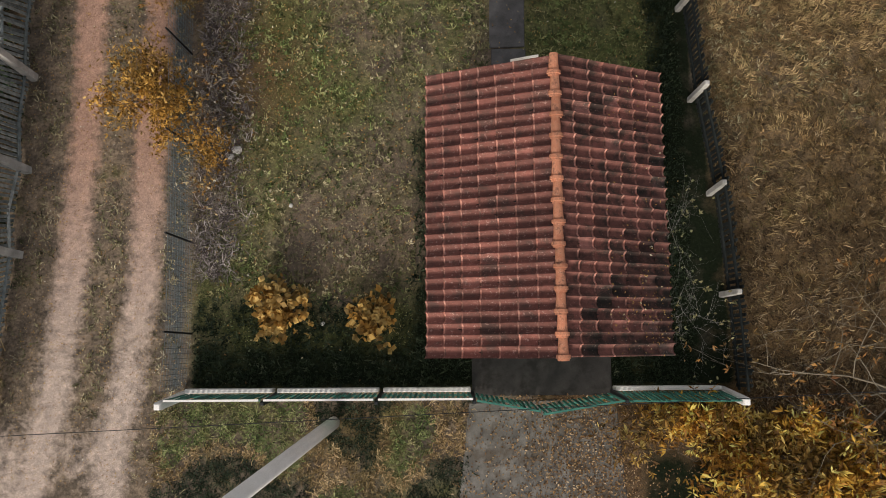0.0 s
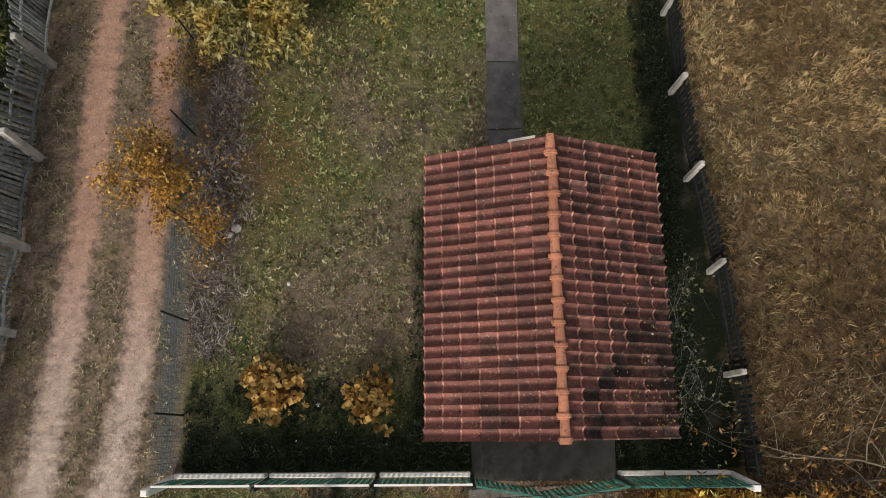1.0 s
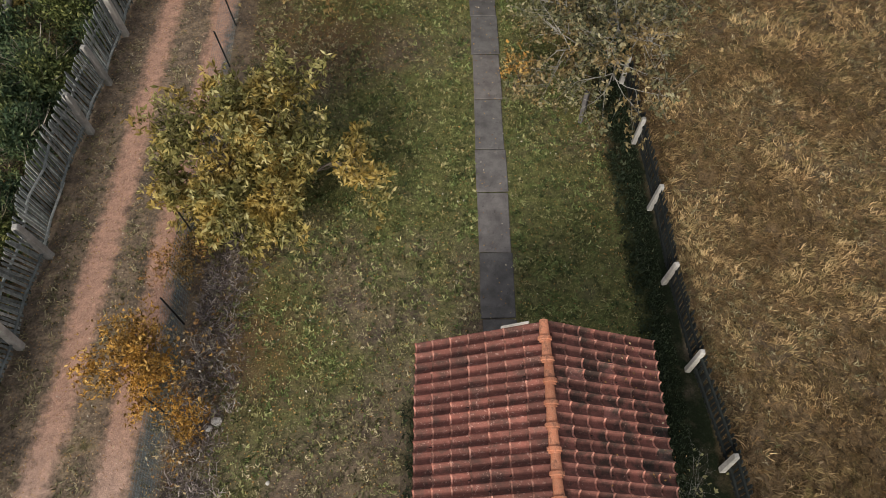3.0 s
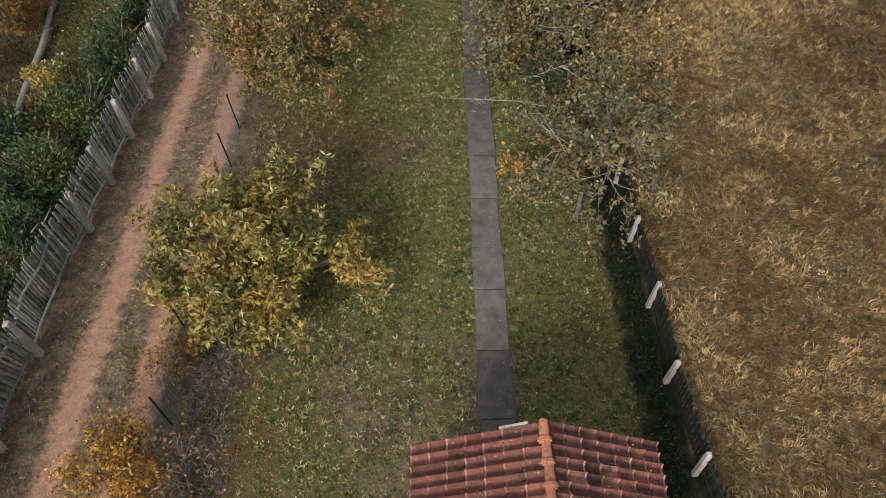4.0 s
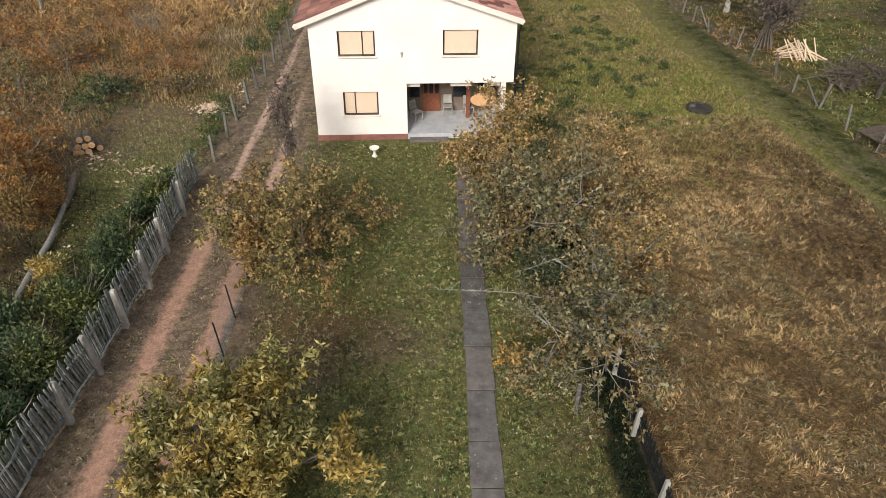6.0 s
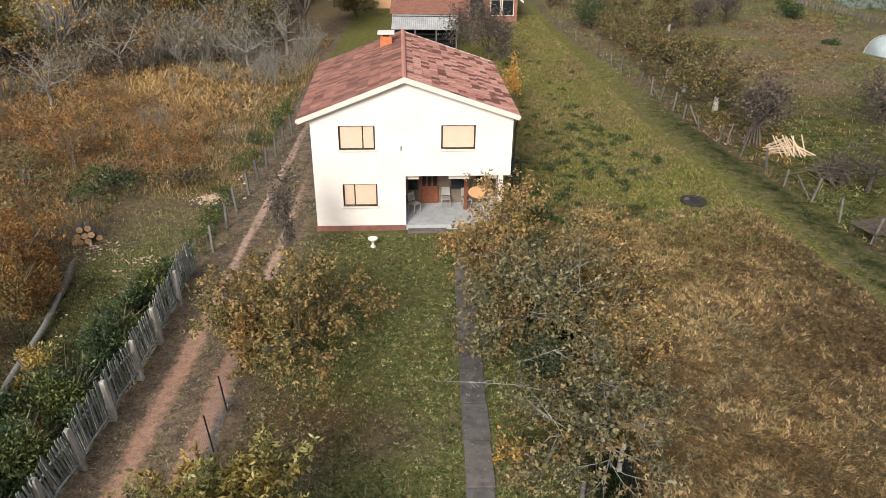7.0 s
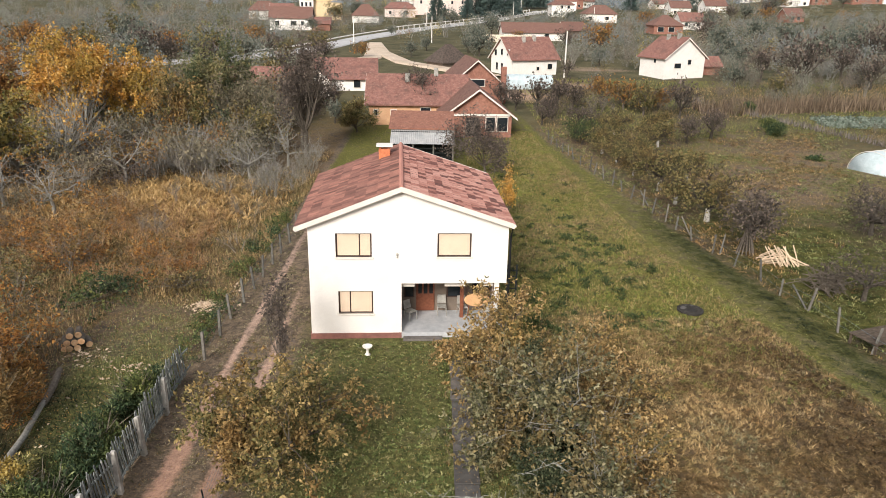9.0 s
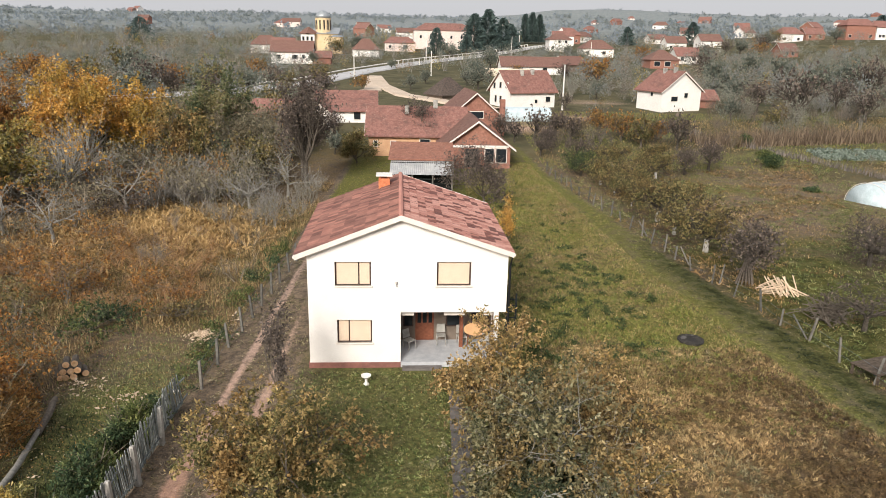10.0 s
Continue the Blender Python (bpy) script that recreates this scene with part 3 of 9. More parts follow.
    dry = field * (0.75 + 0.4 * (ns - 0.5)) + lawn * 0.40 + west * (0.25 + 0.5 * nb) * (1 - 0.85 * glade) + orchard * 0.3 + (y < -1.2) * (x < 0.5) * (x > -6.5) * np.clip(0.95 * smooth(nb, 0.45, 0.6), 0, 1)
    dry = dry + 0.8 * np.exp(-((x - 24) ** 2 / 80 + (y - 120) ** 2 / 60)) + 0.75 * np.exp(-((x + 20) ** 2 / 40 + (y - 52) ** 2 / 60))
    u = x + 0.15 * (y - 20)
    furrow = field * smooth(x, 8.2, 10.5) * smooth(y, 9, 14) * (0.5 + 0.5 * np.cos(2 * np.pi * (u - 11.9) / 1.35 + 1.6 * nb))
    litter = 0.45 * np.exp(-((x + 4.5) ** 2 / 3 + (y - 6.3) ** 2 / 3)) + 0.5 * np.exp(-((x - 5.6) ** 2 / 3 + (y - 15) ** 2 / 30)) + 0.45 * np.exp(-((x + 3.5) ** 2 / 6 + (y - 16.5) ** 2 / 4))
    litter = litter + 0.35 * furrow * smooth(nb, 0.3, 0.5) + 0.45 * field * (1 - smooth(y, 1, 6)) + (y < -1.1) * (x > 2.0) * 0.6 + west * 0.35 * np.exp(-((x + 14) ** 2 / 3 + (y - 19) ** 2 / 30)) + yard * 0.18
    fade = (1 - smooth(y, 26, 60) * 0.45) * (1 - smooth(y, 50, 58))
    rut = np.maximum(np.exp(-(((x - rut_a(y)) / (0.43 + 0.10 * (1 - smooth(y, -1, 2)) - 0.20 * smooth(y, 18, 28))) ** 2)), np.exp(-(((x - rut_b(y)) / (0.42 + 0.10 * (1 - smooth(y, -1, 2)) - 0.16 * smooth(y, 18, 28))) ** 2)) * (1 - 0.6 * smooth(y, 24, 40))) * fade * (1 - smooth(y, 72, 80)) * (0.75 + 0.5 * (ns - 0.3))
    apron = smooth(-y, -0.6, 2.4) * smooth(-x, 6.2, 7.4) * (1 - smooth(-x, 9.6, 11)) * (0.35 + 0.9 * (ns - 0.4))
    rut = np.maximum(rut, apron)
    rut = np.maximum(rut, 0.75 * np.exp(-(((x - 14.5) / 7) ** 2 + ((y - 111) / 6) ** 2)))
    rut = np.maximum(rut, 0.60 * np.exp(-(((x - 33) / 12) ** 2 + ((y - 145) / 6) ** 2)))
    rut = np.maximum(rut, 0.62 * np.exp(-(((x - 23) / 9) ** 2 + ((y - 121) / 4) ** 2)))
    pale = 1 - smooth(y, -1.0, 5.5) + 0.45 * smooth(y, 18, 30)
    # Dark ground: shade by fences and shed is painted, with some dark weeds.
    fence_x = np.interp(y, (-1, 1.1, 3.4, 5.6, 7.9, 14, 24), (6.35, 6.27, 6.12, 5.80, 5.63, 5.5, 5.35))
    weedy_shade = 0.95 * smooth(x - fence_x, -1.25, -0.25) * (1 - smooth(x - fence_x, 0.1, 0.3)) * (y > -1) * (y < 26) + 0.9 * smooth(x, 3.8, 4.2) * (x < 6.2) * (y < 6.0) * (y > -1) + 0.85 * (1 - smooth(y, -0.6, 0.25)) * (y > -1) * (np.abs(x + 0.3) < 5.3)
    weedy_shade = weedy_shade + 0.56 * shade_band * (1 - smooth(y, 44, 66)) + 0.46 * orchard * (1 - smooth(y, 46, 62)) + 0.40 * west * glade * (1 - smooth(y, 21, 26)) + 0.16 * yard * smooth(y, 2.5, 4) * (1 - smooth(y, 4.5, 8)) * smooth(x, -2.2, -0.5) + 0.4 * (1 - smooth(y, 0.4, 2.4)) * (y > -1) * (np.abs(x + 0.3) < 5.3) + 0.55 * smooth(x, -0.9, -0.3) * (1 - smooth(x, 0.1, 0.4)) * (y < 5) * (y > -1) + 0.6 * (y < -1.5) * (x > -5.2) * (x < 0.4) * smooth(nb, 0.52, 0.62)
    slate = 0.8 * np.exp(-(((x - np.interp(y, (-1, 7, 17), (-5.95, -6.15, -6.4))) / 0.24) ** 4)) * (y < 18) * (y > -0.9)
    weedy_shade = weedy_shade + 0.8 * smooth(x, 4.1, 4.5) * (1 - smooth(x, 6.2, 7.0)) * (1 - smooth(y, -2.5, -2.1))
    # Weight of the painted haze, growing with distance.
    far_haze = smooth(y, 380, 800)
    return dict(weedy_shade=np.clip(weedy_shade, 0, 0.9), slate=slate, far_haze=far_haze, rut=rut, pale=pale, green=green, mown=np.clip(mow, 0, 1), dry=np.clip(dry, 0, 1), litter=np.clip(litter, 0, 0.9), far=np.clip(far, 0, 1))


def spread(lo, hi, fine_lo, fine_hi, step, grow=1.16):
    mid = list(np.arange(fine_lo, fine_hi + 1e-6, step))
    up, s = [mid[-1]], step
    while up[-1] < hi:
        s *= grow
        up.append(min(hi, up[-1] + min(s, 60)))
    down, s = [mid[0]], step
    while down[-1] > lo:
        s *= grow
        down.append(max(lo, down[-1] - min(s, 60)))
    return np.array(down[:0:-1] + mid + up[1:])


GX, GY = spread(-2600, 2600, -14, 22, 0.26), spread(-900, 3200, -5, 44, 0.30, 1.08)
gx, gy = np.meshgrid(GX, GY)
gz = height(gx, gy)
idx = np.arange(gx.size).reshape(gx.shape)
quads = np.stack([idx[:-1, :-1], idx[:-1, 1:], idx[1:, 1:], idx[1:, :-1]], -1).reshape(-1, 4)
ground_mesh = array_mesh("ground", np.stack([gx, gy, gz], -1), quads, MAT_GROUND)
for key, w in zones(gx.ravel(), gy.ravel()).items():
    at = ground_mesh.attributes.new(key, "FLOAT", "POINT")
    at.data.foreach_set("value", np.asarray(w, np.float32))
ground_mesh.shade_smooth()
tagged(mesh_object("ground", ground_mesh, None), "earth and autumn grass ground with gravel ruts", "ground", kind="structure")

# ---------------- garden shed with a clay roof ----------------
RIDGE_X, RIDGE_Z, RIDGE_S, RIDGE_N = 2.08, 3.34, -0.22, 5.33


def clay_tile_mesh(width, length):
    """A clay tile: a pan and a roll across, a rounded lower lip, some thickness."""
    bm = bmesh.new()
    prof = [(0.0, -0.004), (0.04, -0.014), (0.12, -0.012), (0.22, 0.028), (0.38, 0.056), (0.55, 0.064), (0.72, 0.056), (0.87, 0.026), (0.96, -0.012), (1.0, -0.034)]
    rows = []
    for s, lift in ((0.0, 0.0), (0.55, 0.0), (0.93, 0.0), (1.0, -0.007)):
        rows.append([bm.verts.new((t * width, (s - (0.10 * abs(t - 0.55) ** 1.6 if s > 0.9 else 0)) * length, z + lift)) for t, z in prof])
    low = [bm.verts.new((t * width, (1 - 0.10 * abs(t - 0.55) ** 1.6) * length, z - 0.020)) for t, z in prof]
    rows.append(low)
    for a, b in zip(rows, rows[1:]):
        for i in range(len(prof) - 1):
            f = bm.faces.new((a[i], a[i + 1], b[i + 1], b[i]))
            f.material_index = 1 if a is rows[2] or b is low else 0
    return finish(bm, "roof_tile", smooth=False)


def cap_mesh(length):
    bm = bmesh.new()
    rings = []
    for s, r in ((0.0, 0.080), (0.74, 0.098), (0.76, 0.128), (0.90, 0.132), (0.92, 0.108), (1.0, 0.106)):
        rings.append([bm.verts.new((r * math.cos(math.pi * k / 8), s * length, r * math.sin(math.pi * k / 8) * 0.85)) for k in range(9)])
    for a, b in zip(rings, rings[1:]):
        for i in range(8):
            bm.faces.new((a[i], a[i + 1], b[i + 1], b[i]))
    bm.faces.new(rings[-1])
    bm.faces.new(rings[0][::-1])
    return finish(bm, "ridge_cap")


shed = thing("garden_shed", pose(0, 0, 0), "small garden shed with weathered red clay tile roof", "shed")
part("wall", boxes(((0.05, 0.1, 0), (4.0, 0.3, 2.36)), ((0.05, 4.75, 0), (4.0, 4.95, 2.36)), ((0.05, 0.3, 0), (0.25, 4.75, 2.36)), ((3.8, 0.3, 0), (4.0, 4.75, 2.36))), PLASTER, shed)
for gy_ in (0.12, 4.76):
    part("gable", slabs(([(0.05, gy_, 2.36), (4.0, gy_, 2.36), (2.07, gy_, 3.20)], (0, 0.17, 0))), PLASTER, shed)
part("door", boxes(((1.1, 0.06, 0.02), (2.9, 0.1, 2.05))), WOOD_GREEN, shed, "green boarded door")
part("verge_board", slabs(([(1.30, 5.32, 3.06), (1.80, 5.33, 3.26), (1.80, 5.365, 3.26), (1.30, 5.355, 3.06)], (0, 0, 0.05))), CONC, shed, "pale loose verge board")
for side, eave_x, eave_z, material in ((-1, -0.29, 2.36, TILE_RED), (1, 4.30, 2.36, TILE_MOSS)):
    down = Vector((eave_x - RIDGE_X, 0, eave_z - RIDGE_Z))
    run = down.length
    down.normalize()
    up = Vector((-down.z * (1 if side > 0 else -1), 0, abs(down.x)))
    slope = part("roof_slope", slabs(([Vector((RIDGE_X, y, RIDGE_Z - 0.05)) + s * down for y, s in ((RIDGE_S + 0.03, 0), (RIDGE_S + 0.03, run - 0.05), (RIDGE_N - 0.05, run - 0.05), (RIDGE_N - 0.05, 0))], (0, 0, -0.07))), WOOD_DARK, shed, "dark boarded roof deck")
    count, courses = 26, 7
    w, step = (RIDGE_N - RIDGE_S) / count, (run - 0.02) / courses
    tile = clay_tile_mesh(w * 1.07, step + 0.05)
    tile.materials.append(material)
    tile.materials.append(TILE_LIP)
    old = clay_tile_mesh(w * 1.07, step + 0.05)
    old.materials.append(TILE_BLACK)
    old.materials.append(TILE_LIP if side < 0 else TILE_BLACK)
    along = Vector((0, 1 if side > 0 else -1, 0))
    start_y = RIDGE_S if side > 0 else RIDGE_N
    rng = random.Random(3 + side)
    for c in range(courses):
        for k in range(count):
            age = 0.0 if side < 0 else 1.6 * max(0.0, 0.75 * (c + 1) / courses + 0.85 * (1 - k / count) - 0.88)
            o = new("roof_tile", old if rng.random() < age else tile)
            o.parent = slope
            p = Vector((RIDGE_X, start_y, RIDGE_Z)) + (0.02 + c * step + rng.uniform(-0.012, 0.012)) * down + (k * w) * along + (0.012 + rng.uniform(0, 0.006)) * up
            tilt = 0.045 + rng.uniform(-0.012, 0.012)
            dd = (down * math.cos(tilt) + up * math.sin(tilt)).normalized()
            uu = along.cross(dd).normalized()
            m = Matrix((along, dd, uu)).transposed().to_4x4()
            o.matrix_world = Matrix.Translation(p) @ m @ pose(0, 0, 0, 0, 0, rng.uniform(-0.7, 0.7))
cap = cap_mesh(0.44)
cap.materials.append(RIDGE_CLAY)
rng = random.Random(8)
for k in range(14):
    o = new("ridge_cap", cap)
    o.parent = shed
    o.matrix_world = pose(RIDGE_X + rng.uniform(-0.012, 0.012), RIDGE_N + 0.03 - k * 0.400, RIDGE_Z + 0.01, -1.5, rng.uniform(-3, 3), 180 + rng.uniform(-1.5, 1.5))

# ---------------- concrete path and drive ----------------
path_thing = tagged(new("garden_path"), "dark worn concrete slab path through the lawn", "path", kind="structure")
joints = (5.0, 6.93, 8.76, 10.59, 12.03, 13.84, 15.63, 17.3, 19.0, 20.8, 22.5, 24.2, 25.9, 27.4, 29.0)
rng = random.Random(5)
for a, b in zip(joints, joints[1:]):
    j = [rng.uniform(-0.025, 0.025) for _ in range(4)]
    bm = slabs(([(1.14 + j[0], a + 0.016, -0.1), (1.955 + j[1], a + 0.016 + rng.uniform(-0.03, 0.03), -0.1), (1.955 + j[2], b - 0.016, -0.1), (1.14 + j[3], b - 0.016, -0.1)], (0, 0, 0.135 + rng.uniform(0, 0.015))))
    part("path_slab", bm, CONC_PATH, path_thing, bevel=0.012)
drive = tagged(part("drive", slabs(([(0.55, -1.25, -0.1), (3.78, -1.15, -0.1), (4.05, -4.6, -0.1), (0.15, -4.6, -0.1)], (0, 0, 0.13))), CONC_DRIVE, None, bevel=0.02), "grey concrete drive covered in fallen leaves", "drive", kind="structure")
# Forecourt: the shed's shade is put into the slab's colour.
tagged(part("pavement", boxes(((0.62, -1.1, -0.1), (3.7, 0.1, 0.02))), CONC_DARK, None), "dark damp concrete forecourt by the shed", "pavement", kind="structure")

# ---------------- picket fence along the lane ----------------
LANE_Y = (-1.5, 2.1, 4.06, 6.29, 8.72, 10.7, 12.7, 14.55, 16.55, 18.5, 20.5, 23.0, 26.2)
LANE_X = (-9.66, -9.60, -9.55, -9.56, -9.55, -9.62, -9.53, -9.46, -9.42, -9.32, -9.36, -9.50, -9.62)


def picket_mesh(w, t, h, name="picket"):
    bm = slabs(([(-w / 2, 0, 0), (w / 2, 0, 0), (w / 2, 0, h - w * 0.5), (0.1 * w, 0, h), (-w / 2, 0, h - w * 0.7)], (0, t, 0)))
    return finish(bm, name)


def post_mesh(w, h, name="post"):
    bm = bmesh.new()
    s = w / 2
    rows = [[bm.verts.new((x * r, y * r, z)) for x, y in ((-s, -s), (s, -s), (s, s), (-s, s))] for z, r in ((-0.2, 1.0), (h - 0.05, 0.92), (h, 0.7))]
    for a, b in zip(rows, rows[1:]):
        for i in range(4):
            bm.faces.new((a[i], a[(i + 1) % 4], b[(i + 1) % 4], b[i]))
    bm.faces.new(rows[-1])
    return finish(bm, name, 0.008)


lane_fence = thing("picket_fence", pose(0, 0, 0), "weathered grey wooden picket fence with concrete posts", "fence")
pk = [picket_mesh(w, 0.022, h) for w, h in ((0.066, 1.48), (0.060, 1.54), (0.070, 1.43), (0.062, 1.58))]
for me in pk:
    me.materials.append(PICKET_GREY)
rng = random.Random(21)
y = -1.4
while y < 26.0:
    bay = float(np.interp(y, LANE_Y, range(len(LANE_Y))))
    sag = 0.10 * math.sin(bay * math.pi) ** 2 * rng.uniform(0.7, 1.1) + (0.16 if 9.4 < y < 11.6 else 0.0) * math.sin((y - 9.4) / 2.2 * math.pi)
    x = float(np.interp(y, LANE_Y, LANE_X)) - 0.10 - sag
    o = new("picket", rng.choice(pk))
    o.parent = lane_fence
    lean = 10 + 5 * math.sin(bay * 2.2) + rng.uniform(-1.2, 1.2)
    drop = 0.12 if 9.6 < y < 11.2 else 0.0
    o.matrix_world = pose(x, y, 0.06 - drop * 0.5 + rng.uniform(-0.04, 0.04), rng.uniform(-2, 2), -lean, 90 + rng.uniform(-4, 4))
    y += 0.106 + rng.uniform(-0.008, 0.012)
pm = post_mesh(0.175, 1.50)
pm.materials.append(CONC)
for k, (py, px) in enumerate(zip(LANE_Y[1:-1], LANE_X[1:-1])):
    if k == 4:
        continue
    o = new("post", pm)
    o.parent = lane_fence
    o.matrix_world = pose(px, py, 0, rng.uniform(-3, 3), rng.uniform(-5, 0), rng.uniform(-6, 6))
for zr, name in ((0.28, "rail"), (1.08, "rail")):
    for (y0, x0), (y1, x1) in zip(zip(LANE_Y, LANE_X), zip(LANE_Y[1:], LANE_X[1:])):
        mid = -0.08 - 0.10 * (zr > 1) + rng.uniform(-0.05, 0.02)
        pts = [(x0 - 0.04 - 0.07 * (zr > 1), y0 - 0.1, zr + rng.uniform(-0.05, 0.05)), ((x0 + x1) / 2 + mid - 0.06, (y0 + y1) / 2, zr + rng.uniform(-0.10, 0.04)), (x1 - 0.04 - 0.07 * (zr > 1), y1 + 0.1, zr + rng.uniform(-0.05, 0.05))]
        part(name, tube(bmesh.new(), pts, (0.035, 0.035, 0.032), 5), PICKET_GREY, lane_fence)

# concrete posts with wire further along the lane
wire_posts = thing("post_and_wire_fence", pose(0, 0, 0), "old concrete post and wire fence along the lane", "fence")
pm2 = post_mesh(0.12, 1.3)
pm2.materials.append(WOOD_GREY)
ends = []
for px, py in ((-9.4, 27.3), (-9.42, 29.7), (-9.45, 31.6), (-9.3, 33.6), (-9.2, 35.4), (-9.15, 37.2), (-9.05, 39.3), (-8.95, 41.2), (-8.8, 43.3), (-8.75, 45.6), (-8.6, 48.2), (-8.5, 51)):
    o = new("post", pm2)
    o.parent = wire_posts
    o.matrix_world = pose(px, py, 0, rng.uniform(-4, 4), rng.uniform(-6, 3), rng.uniform(-8, 8))
    ends.append((px, py))
for zw in (0.35, 0.8, 1.25):
    part("wire", tube(bmesh.new(), [(x, y, zw + rng.uniform(-0.03, 0.03)) for x, y in ends], [0.006] * len(ends), 4), WIRE, wire_posts)

# ---------------- wire mesh fence between lane and yard ----------------
net = thing("wire_mesh_fence", pose(0, 0, 0), "thin zinc wire mesh fence on dark steel posts", "fence")
NET_Y = (-0.9, 0.30, 2.35, 4.6, 6.85, 9.1, 11.2, 13.2, 15.2, 16.95, 19.0, 21.5)
NET_X = (-5.70, -5.62, -5.68, -5.76, -5.88, -5.90, -5.95, -6.0, -6.05, -6.12, -6.15, -6.2)
for py, px in zip(NET_Y[1:], NET_X[1:]):
    part("post", tube(bmesh.new(), [(px, py, -0.05), (px - 0.10, py + 0.02, 1.35)], (0.024, 0.022), 6), STEEL_DARK, net)
vs, fs = [], []


def strand(p, q, r=0.0035):
    p, q = np.array(p), np.array(q)
    d = (q - p) / np.linalg.norm(q - p)
    s = np.cross(d, (0.9, 0.1, 0.4))
    s /= np.linalg.norm(s)
    u = np.cross(s, d)
    k = len(vs) * 3
    for c in (s, -0.5 * s + 0.87 * u, -0.5 * s - 0.87 * u):
        vs.append(np.stack([p + r * c, q + r * c]))
    k = (len(vs) - 3) * 2
    for i in range(3):
        j = (i + 1) % 3
        fs.append((k + 2 * i, k + 2 * j, k + 2 * j + 1, k + 2 * i + 1))


ny = np.arange(-0.9, 21.4, 0.11)
for a, b in zip(ny, ny[1:]):
    xa, xb = np.interp(a, NET_Y, NET_X), np.interp(b, NET_Y, NET_X)
    strand((xa, a, 0.02), (xa - 0.09, a, 1.25))
    for zz in np.arange(0.05, 1.26, 0.12):
        strand((xa - 0.07 * zz, a, zz), (xb - 0.07 * zz, b, zz))
mesh_object("wire_net", array_mesh("wire_net", np.concatenate(vs), fs, WIRE), None, net)["kind"] = "stuff"

# ---------------- dark picket fence beside the field ----------------
field_fence = thing("dark_picket_fence", pose(0, 0, 0), "low black stained picket fence with concrete posts", "fence")
FY = (-1.0, 1.09, 3.41, 5.64, 7.88, 10.05, 12.25, 14.5, 16.8, 19.2, 21.6, 24.0)
FX = (6.35, 6.27, 6.12, 5.80, 5.63, 5.62, 5.53, 5.5, 5.45, 5.4, 5.4, 5.35)
fm = post_mesh(0.125, 1.04)
fm.materials.append(CONC)
for py, px in zip(FY[1:], FX[1:]):
    o = new("post", fm)
    o.parent = field_fence
    o.matrix_world = pose(px - 0.02, py, 0, rng.uniform(-3, 3), rng.uniform(-4, 4), rng.uniform(-6, 6))
dp = [picket_mesh(w, 0.02, h) for w, h in ((0.07, 0.86), (0.065, 0.91), (0.075, 0.82))]
for me in dp:
    me.materials.append(WOOD_DARK)
y = -0.9
while y < 23.8:
    x = float(np.interp(y, FY, FX)) + 0.09
    o = new("picket", rng.choice(dp))
    o.parent = field_fence
    o.matrix_world = pose(x, y, 0.08, rng.uniform(-2, 2), rng.uniform(-3, 4), 90 + rng.uniform(-3, 3))
    y += 0.118 + rng.uniform(-0.01, 0.01)
for zr in (0.24, 0.72):
    for (y0, x0), (y1, x1) in zip(zip(FY, FX), zip(FY[1:], FX[1:])):
        part("rail", slabs(([(x0 + 0.03, y0, zr), (x0 + 0.07, y0, zr), (x1 + 0.07, y1, zr + rng.uniform(-0.03, 0.03)), (x1 + 0.03, y1, zr)], (0, 0, 0.07))), WOOD_DARK, field_fence)

# ---------------- green front fence and gate ----------------
def green_fence(name, x0, x1, label, lean, y0=-1.0, y1=None, cap_rail=True, base=True):
    y1 = y0 if y1 is None else y1
    f = thing(name, pose(0, 0, 0), label, "gate" if "gate" in name else "fence")
    n = max(2, int(round(math.hypot(x1 - x0, y1 - y0) / 0.112)))
    gp = picket_mesh(0.055, 0.018, 1.12)
    gp.materials.append(WOOD_GREEN)
    turn = math.degrees(math.atan2(y1 - y0, x1 - x0))
    for k in range(n):
        t = (k + 0.5) / n
        o = new("picket", gp)
        o.parent = f
        o.matrix_world = pose(x0 + t * (x1 - x0), y0 + t * (y1 - y0) - 0.02, 0.32 if base else 0.1, lean + rng.uniform(-1, 1), rng.uniform(-1.5, 1.5), turn)
    for zr in (0.5, 1.25):
        dy = -math.tan(radians(lean)) * (zr - 0.32)
        part("rail", slabs(([(x0, y0 + dy - 0.06, zr), (x1, y1 + dy - 0.06, zr), (x1, y1 + dy - 0.02, zr), (x0, y0 + dy - 0.02, zr)], (0, 0, 0.05))), WOOD_GREEN, f)
    if base:
        part("plinth", boxes(((x0, y0 + 0.01, -0.1), (x1, y0 + 0.10, 0.30))), CONC_POLE, f, "whitewashed concrete plinth", bevel=0.012)
    if cap_rail:
        dy = -math.tan(radians(lean)) * 1.14
        part("top_rail", slabs(([(x0, y0 + dy - 0.042, 1.42), (x1, y1 + dy - 0.042, 1.42), (x1, y1 + dy, 1.42), (x0, y0 + dy, 1.42)], (0, 0, 0.04))), CONC_POLE, f, "white painted top rail")
    return f


for a, b in ((-5.62, -3.72), (-3.62, -1.42), (-1.32, 0.58)):
    green_fence("front_fence", a, b, "green picket fence on a pale concrete plinth", 2.0)
green_fence("front_fence", 3.72, 6.02, "green picket fence half hidden by yellow leaves", 6.0, cap_rail=False)
green_fence("gate_leaf", 0.66, 1.95, "dark green picket gate leaf standing ajar", 3.0, -1.02, -1.24, False, False)
green_fence("gate_leaf", 2.0, 3.66, "dark green picket gate leaf standing ajar", 3.0, -1.30, -1.04, False, False)
gpost = post_mesh(0.16, 1.5)
gpost.materials.append(CONC_POLE)
